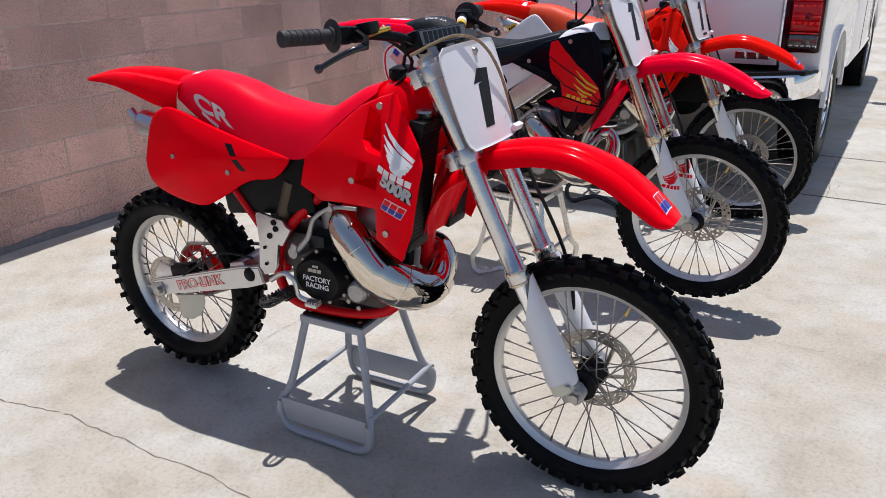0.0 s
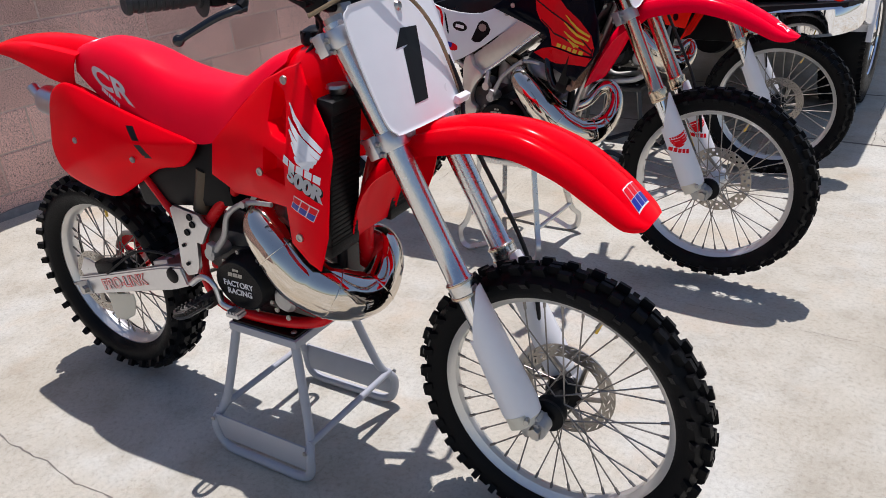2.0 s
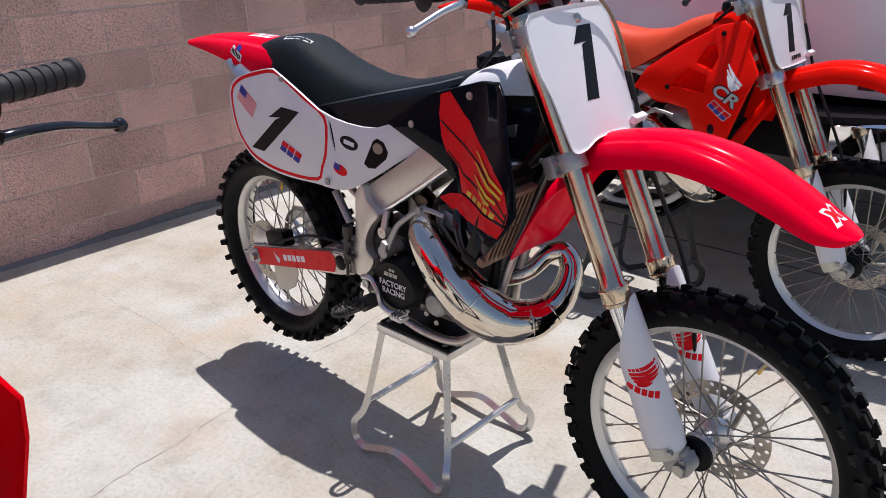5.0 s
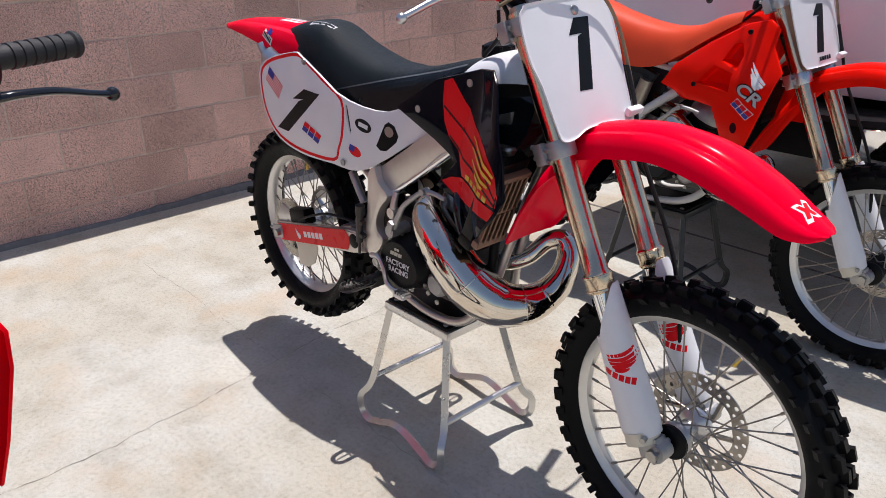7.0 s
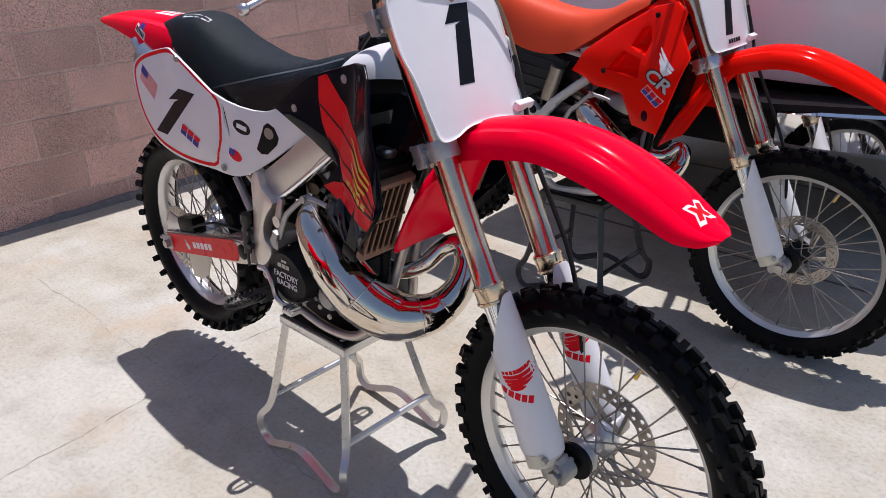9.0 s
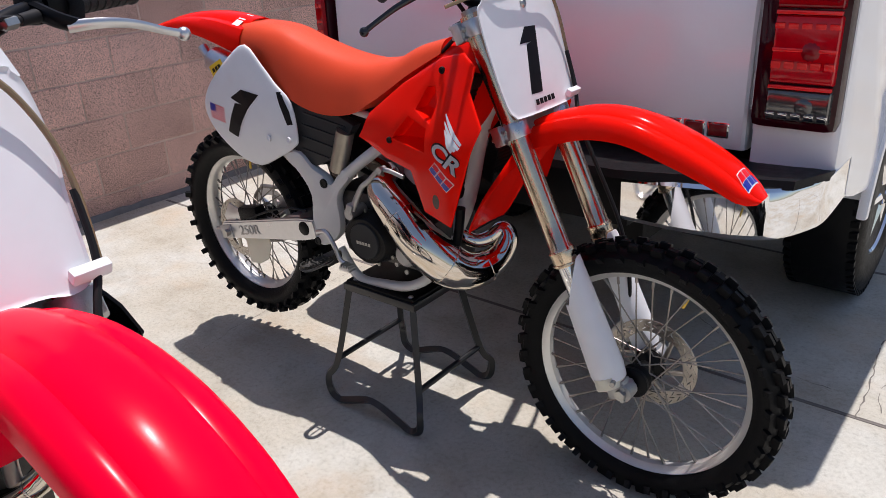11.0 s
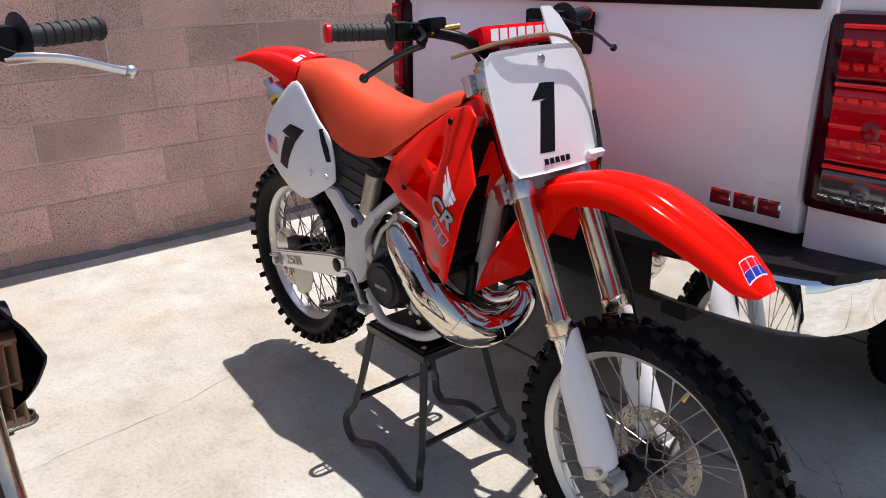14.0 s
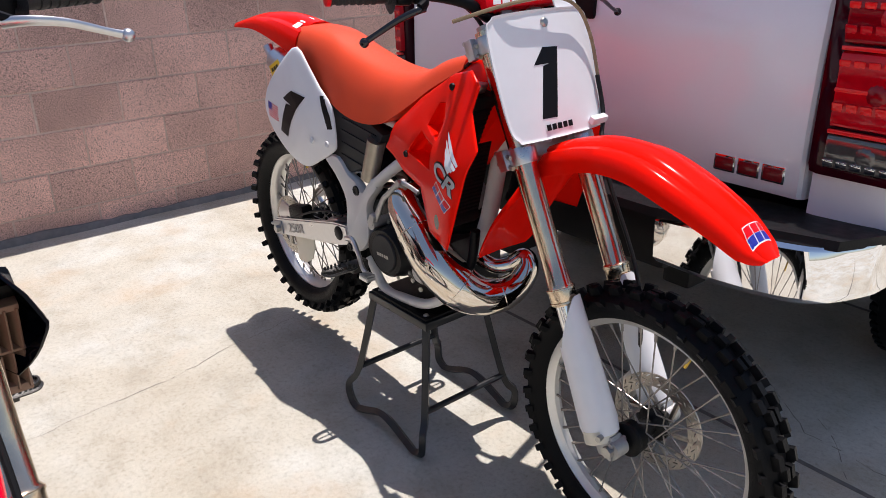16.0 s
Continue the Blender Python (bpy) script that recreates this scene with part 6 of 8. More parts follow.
    for x, z, r in ((0.528, 0.522, 0.013), (0.560, 0.500, 0.010)):
        bolt(low, x, -0.1125, z, r)
    # engine mount, master cylinder and the link behind the pivot
    bm = B()
    tube(bm, [(0.624, -0.10, 0.755), (0.622, -0.108, 0.730), (0.619, -0.112, 0.698)], [0.009, 0.010, 0.012], 10, 3)
    rod(bm, (0.619, -0.098, 0.698), (0.619, -0.122, 0.698), 0.0155, 14)
    part("engine_mount", bm, CAST_BRIGHT, bike)
    bm = B()
    rod(bm, (0.474, -0.128, 0.575), (0.484, -0.128, 0.660), 0.0105, 12)
    rod(bm, (0.484, -0.128, 0.660), (0.487, -0.128, 0.690), 0.0140, 12)
    rod(bm, (0.470, -0.128, 0.535), (0.474, -0.128, 0.575), 0.0045, 8)
    for z in (0.600, 0.640):
        box(bm, (0.484, -0.128, z), (0.034, 0.016, 0.014), pose(0, 0, 0, 0, 8, 0), 0.003)
    part("master_cylinder", bm, CASE, bike, "rear brake master cylinder")
    bm = B()
    rod(bm, (0.395, -0.085, 0.760), (0.452, -0.088, 0.680), 0.0115, 12)
    part("subframe_strut", bm, CAST, bike)
    bm = B()
    tube(bm, [(0.880, -0.095, 0.840), (0.894, -0.120, 0.796), (0.906, -0.125, 0.752), (0.926, -0.125, 0.722), (0.957, -0.122, 0.734), (0.990, -0.118, 0.772)], 0.0150, 12)
    part("coolant_hose", bm, BLACK_GLOSS, bike, "glossy black coolant hose")
    wrap("seat_mark", [rect(0.10, 0.016)], Matrix.Translation((0.235, -0.04, 1.4)) @ pose(0, 0, 0, 0, 0, 10), seat, STICK_WHITE, seat, (0, 0, -1))
    wrap("seat_mark", [rect(0.09, 0.009)], Matrix.Translation((0.235, -0.04, 1.4)) @ pose(0, 0, 0, 0, 0, 10), seat, INK, seat, (0, 0, -1), 0.0008)
    fr = fender_frame(1.660, 1.2, 0) @ Matrix.Diagonal((0.75, 0.75, 1, 1))
    wrap("fender_badge", [[(-0.035, 0.024), (-0.012, 0.022), (0.0, 0.013), (0.014, 0.026), (0.036, 0.022), (0.022, 0.0), (0.036, -0.022), (0.012, -0.022), (0.0, -0.013), (-0.014, -0.026), (-0.036, -0.022), (-0.022, 0.0)]], fr, ff, STICK_WHITE, ff, (0, 0, -1))
    wrap("fender_badge", [[(-0.026, 0.017), (-0.010, 0.015), (0.0, 0.006), (0.010, 0.018), (0.026, 0.015), (0.014, 0.0), (0.026, -0.015), (0.008, -0.015), (0.0, -0.006), (-0.010, -0.018), (-0.026, -0.015), (-0.014, 0.0)]], fr, ff, STICK_RED, ff, (0, 0, -1), 0.0008)
    rf = child(bike, "rear_fender")
    m = on_side(-0.02, 1.105, -0.3, -25)
    wrap("fender_sticker", [rect(0.062, 0.024)], m, rf, STICK_WHITE, rf)
    wrap("fender_sticker", bars(6, 0.054, 0.014), m, rf, INK, rf, off=0.0008)
    wrap("fender_sticker", [rect(0.024, 0.016, 0.004, 0.02)], m, rf, STICK_BLUE, rf, off=0.0008)
    wrap("fender_graphic", [rect(0.10, 0.012, 0.0, 0.012 * i, 1.2) for i in (-1.5, 0, 1.5)], Matrix.Translation((0.02, 0.0, 1.4)), rf, STICK_WHITE, rf, (0, 0, -1))
    # yellow line beside the far guard
    bm = B()
    tube(bm, [at(0.12, 0.085, -0.02), at(0.20, 0.078, -0.01), at(0.27, 0.085, 0.015), at(0.31, 0.09, 0.02)], 0.0035, 6)
    part("line_sleeve", bm, STICK_YELLOW, bike, "yellow brake line sleeve")


def dress_third(bike, sh, sd, y_sh, P, at):
    ff = child(bike, "front_fender")
    feathers(sh, ((1.042, 1.000), (1.042, 0.983), (1.046, 0.966), (1.055, 0.951)), ((1.102, 0.940), (1.097, 0.931), (1.088, 0.926), (1.078, 0.922)), STICK_WHITE, 0.0062)
    word_on("shroud_mark", "CR", 0.056, on_side(1.055, 0.901, -0.3, -26) @ SWEPT, sh, INK, sh, 0.0036)
    word_on("shroud_mark", "CR", 0.056, on_side(1.055, 0.901, -0.3, -26) @ SWEPT, sh, STICK_WHITE, sh, 0.0016, off=0.0036)
    race_mark(on_side(1.034, 0.853, -0.3, -31), 0.076, 0.032, sh, sh)
    for x, z in ((0.997, 1.085), (0.818, 0.897)):
        bolt(sh, x, y_sh(x, z) - 0.001, z, 0.008, material=DARK_METAL)
    # hole as a flat dark red oval, its shade painted on the unpierced shroud
    wrap("shroud_hole", [[(0.014 * math.cos(a), 0.018 * math.sin(a)) for a in [2 * math.pi * i / 16 for i in range(16)]]], on_side(1.010, 0.786, -0.3), sh, LAMP_DARK, sh)
    wrap("figure_one", [[(0.155, 0.936), (0.212, 0.966), (0.285, 0.955), (0.232, 0.908), (0.200, 0.871), (0.160, 0.813), (0.113, 0.826), (0.152, 0.888), (0.175, 0.922), (0.205, 0.921)]], on_side(0, 0, -0.3), sd, INK, sd, off=0.0014, cuts=5)
    flag_on(on_side(0.068, 0.880, -0.3, -5), 0.084, 0.048, sd, sd)
    # slot painted on: flat ink in place of the shade inside it
    wrap("vent_slot", [[(0.350, 0.968), (0.368, 0.969), (0.396, 0.915), (0.404, 0.877), (0.384, 0.874), (0.371, 0.913)]], on_side(0, 0, -0.3), sd, INK, sd, off=0.0010)
    for x, z in ((0.40, 0.835), (0.31, 0.83)):
        bolt(sd, x, -0.1425, z, 0.009, material=WHITE)
    bm = B()
    slab(bm, [(0.343, 0.960), (0.50, 0.945), (0.629, 0.896), (0.56, 0.80), (0.458, 0.754), (0.382, 0.767)], -0.104, -0.07, 0.006)
    ab = part("airbox_side", bm, AIRBOX, bike, "dark grey ribbed airbox side")
    for z, x0, x1 in ((0.90, 0.43, 0.60), (0.865, 0.42, 0.585), (0.83, 0.415, 0.56), (0.795, 0.41, 0.52)):
        bm = B()
        box(bm, ((x0 + x1) / 2, -0.105, z), (x1 - x0, 0.005, 0.006), pose(0, 0, 0, 0, 8, 0), 0.002)
        part("airbox_rib", bm, AIRBOX, ab)
    bm = B()
    slab(bm, [(0.335, 0.777), (0.389, 0.727), (0.433, 0.663), (0.421, 0.559), (0.413, 0.525), (0.464, 0.505), (0.530, 0.548), (0.548, 0.600), (0.543, 0.664), (0.560, 0.700), (0.600, 0.742), (0.580, 0.768), (0.548, 0.738), (0.522, 0.712), (0.494, 0.734), (0.450, 0.752), (0.400, 0.792)], -0.116, -0.084, 0.010, rounded=3)
    cast = part("pivot_plate", bm, WHITE_FRAME, bike, "white painted cast frame side")
    mirror(cast, bike)
    for x, z, r in ((0.498, 0.712, 0.014), (0.443, 0.518, 0.012)):
        bolt(cast, x, -0.1165, z, r, material=DARK_METAL)
    race_mark(fender_frame(1.655, 1.2, 0), 0.062, 0.030, ff, ff, (0, 0, -1), 0.0008)
    wrap("fender_strip", [rect(0.03, 0.13)], Matrix.Translation((0.125, 0.0, 1.4)), child(bike, "rear_fender"), STICK_WHITE, child(bike, "rear_fender"), (0, 0, -1))


def flare(x0, most=0.245):
    """Sideways place of a radiator shroud: spreading forwards, leaning in towards the tank's top."""
    return lambda x, z: -(min(most, max(0.12, 0.165 + 0.33 * (x - x0))) - 0.4 * max(0.0, z - 0.93))


FIRST = dict(
    place=((-1.405, 2.191), 2.9), label="red off-road motorcycle with a red seat on a grey stand", rear_z=0.360, front=(1.514, 0.347),
    fork_low=(1.486, 0.349), fork_top=(1.082, 1.185), fork_ring=0.313, clamp_s=0.676, fork_mat=FORK_GREY, fork_label="silver fork tube", clamp_mat=ALU, guard_logo=False,
    plate_top=(1.138, 1.224), plate_low=(1.222, 0.974), figure=[(0.041, 0.720), (-0.018, 0.737), (-0.052, 0.600), (-0.008, 0.606), (-0.030, 0.585), (-0.052, 0.172), (-0.006, 0.172)], plate_word=False, plate_tab=False, grip_caps=False,
    plate=[(-0.105, 1.0), (0.110, 1.0), (0.142, 0.972), (0.157, 0.88), (0.158, 0.5), (0.150, 0.14), (0.136, 0.03), (0.105, 0.0), (-0.100, 0.0), (-0.130, 0.03), (-0.146, 0.14), (-0.154, 0.5), (-0.154, 0.88), (-0.138, 0.972)],
    hose=[(-0.17, 1.02, -0.06), (-0.09, 1.08, -0.005), (-0.02, 1.02, 0.014), (0.035, 0.87, 0.020), (0.085, 0.62, 0.016), (0.117, 0.34, 0.008), (0.132, 0.05, 0.003)], hose_mat=CABLE_TAN, hose_end_mat=BRASS,
    bar_clamp=(1.058, 1.212), grip_end=(0.938, 1.270, 0.441), bar_turn=-3.0, lever_out=(-0.045, 0.02), lever_tip=(0.995, 1.203), bar_mat=BLACK, bar_label="black tapered handlebar", pad_mat=BLACK, pad_label="black crossbar pad with dark marks on a grey band", pad_grey=True, lever_mat=(BLACK_GLOSS, BLACK_GLOSS),
    cover=(0.725, 0.545), engine_tilt=0, cover_mat=DARK_METAL, cover_label="black clutch cover with white lettering", cover_words=True,
    kick=[(0.646, -0.150, 0.620), (0.698, -0.150, 0.672), (0.730, -0.152, 0.738), (0.795, -0.150, 0.778), (0.878, -0.148, 0.786)],
    pedal=[(0.549, -0.160, 0.515), (0.604, -0.165, 0.549), (0.646, -0.168, 0.536), (0.661, -0.168, 0.487), (0.716, -0.170, 0.479)], peg=(0.605, 0.482),
    pipe=[(0.9, 0, 0.668, 0.027), (0.97, 0.05, 0.648, 0.031), (1.012, 0.07, 0.628, 0.036), (1.04, 0.045, 0.588, 0.043), (1.037, 0, 0.538, 0.052), (1.011, -0.05, 0.532, 0.062), (0.976, -0.1, 0.56, 0.068), (0.924, -0.13, 0.605, 0.07), (0.876, -0.14, 0.667, 0.062), (0.823, -0.13, 0.722, 0.05), (0.792, -0.065, 0.752, 0.034), (0.69, -0.03, 0.773, 0.021), (0.45, -0.05, 0.838, 0.018), (0.28, -0.06, 0.905, 0.018)], seams=(4, 6, 8),
    muffler=[(-0.022, -0.070, 0.944), (0.32, -0.055, 0.872)], muffler_mark=False,
    pivot=(0.455, 0.500), swing_mat=ALU, arm_mark="outline", sprocket_mat=RED_FRAME, sprocket_label="red rear sprocket", shock_mat=RED_FRAME, reservoir=(0.553, -0.075, 0.695), reservoir_mat=SHOCK_TAN, airbox=((0.50, 0, 0.80), (0.36, 0.19, 0.20), -8),
    radiator=((1.035, 0.72), (1.085, 1.02)), louvres=0, hub_mat=DARK_METAL, frame_mat=RED_FRAME, frame_label="red painted frame tube",
    frame=[([(1.10, 0, 1.02), (0.85, 0, 0.98), (0.62, 0, 0.93), (0.50, 0.03, 0.86)], 0.020, False), ([(1.12, 0, 0.98), (1.04, 0, 0.78), (0.99, 0.03, 0.58)], 0.019, False),
           ([(0.99, 0.04, 0.58), (0.945, 0.08, 0.475), (0.84, 0.09, 0.432), (0.67, 0.09, 0.415), (0.565, 0.09, 0.43), (0.522, 0.09, 0.51), (0.55, 0.088, 0.62), (0.61, 0.085, 0.70), (0.70, 0.07, 0.785), (0.85, 0.03, 0.95)], 0.0155, True),
           ([(0.72, 0.07, 0.885), (0.45, 0.085, 0.92), (0.15, 0.08, 0.99)], 0.010, True), ([(0.50, 0.095, 0.62), (0.36, 0.095, 0.79), (0.2, 0.085, 0.95)], 0.011, True)],
    front_fender=[(1.185, 0.955, 0.055, 0.05), (1.267, 0.985, 0.066, 0.062), (1.36, 1.0, 0.071, 0.06), (1.464, 0.993, 0.075, 0.056), (1.566, 0.954, 0.080, 0.05), (1.639, 0.902, 0.081, 0.042), (1.688, 0.858, 0.077, 0.032), (1.704, 0.842, 0.068, 0.022), (1.714, 0.832, 0.048, 0.012)],
    front_flap=[(1.038, 0.702, 0.086, 0.010), (1.070, 0.802, 0.094, 0.016), (1.112, 0.884, 0.088, 0.034), (1.188, 0.960, 0.06, 0.06)],
    fender_mat=RED, fender_label="scuffed red front fender", rear_fender_label="red rear fender", rear_fender=[(-0.300, 1.066, 0.040, 0.010), (-0.27, 1.076, 0.055, 0.020), (-0.16, 1.10, 0.072, 0.045), (-0.05, 1.11, 0.086, 0.07), (0.07, 1.11, 0.092, 0.10), (0.18, 1.10, 0.092, 0.11)],
    seat=[(0.160, 1.095, 1.03, 0.07, 0.06), (0.25, 1.112, 0.985, 0.09, 0.072), (0.38, 1.091, 0.93, 0.105, 0.085), (0.485, 1.055, 0.905, 0.115, 0.09), (0.59, 1.034, 0.893, 0.115, 0.09), (0.68, 1.027, 0.90, 0.112, 0.086), (0.735, 1.037, 0.95, 0.107, 0.08), (0.79, 1.066, 1.0, 0.10, 0.075), (0.85, 1.10, 1.05, 0.085, 0.06), (0.905, 1.118, 1.092, 0.06, 0.04)], seat_mat=RED_SEAT, seat_label="red vinyl seat with a white swept mark",
    tank=[(0.68, 0.93, 0.83, 0.10, 0.08), (0.76, 0.99, 0.80, 0.118, 0.09), (0.85, 1.075, 0.82, 0.110, 0.085), (0.95, 1.132, 0.86, 0.118, 0.09), (1.03, 1.155, 0.93, 0.112, 0.08), (1.085, 1.15, 1.0, 0.085, 0.06)], tank_low=None, tank_mat=RED, tank_label="red plastic fuel tank", cap=(0.955, 1.132), vent=[(0.955, 0, 1.152), (0.97, -0.01, 1.19), (1.0, -0.02, 1.20), (1.05, -0.02, 1.16)],
    far_shroud=(1.08, 0.0, 0.20), shroud_y=flare(0.865, 0.222), shroud_mat=RED, shroud_label="red vented radiator shroud with white marks", shroud=[(0.687, 0.905), (0.788, 0.992), (0.886, 1.066), (0.961, 1.097), (1.015, 1.114), (1.052, 1.066), (1.112, 0.990), (1.130, 0.948), (1.096, 0.771), (1.064, 0.688), (0.973, 0.730), (0.973, 0.815), (0.835, 0.800), (0.739, 0.784), (0.664, 0.822)],
    vents=[[(0.928, 1.068), (0.968, 1.054), (0.982, 1.030), (0.995, 0.960), (0.940, 0.966), (0.920, 0.989)], [(0.913, 0.936), (0.954, 0.931), (0.990, 0.922), (0.982, 0.868), (0.895, 0.873), (0.907, 0.910)]],
    side_y=0.118, side_in=0.0, side_mat=RED, side_label="red side number panel", side_slots=(), side_dome=0.030, side=[(0.205, 1.004), (0.145, 1.008), (0.085, 0.972), (0.046, 0.889), (0.024, 0.800), (0.072, 0.735), (0.240, 0.700), (0.337, 0.736), (0.463, 0.807), (0.564, 0.828), (0.622, 0.882), (0.612, 0.899), (0.526, 0.918), (0.416, 0.944), (0.298, 0.976)],
    dress=dress_first)

SECOND = dict(FIRST)
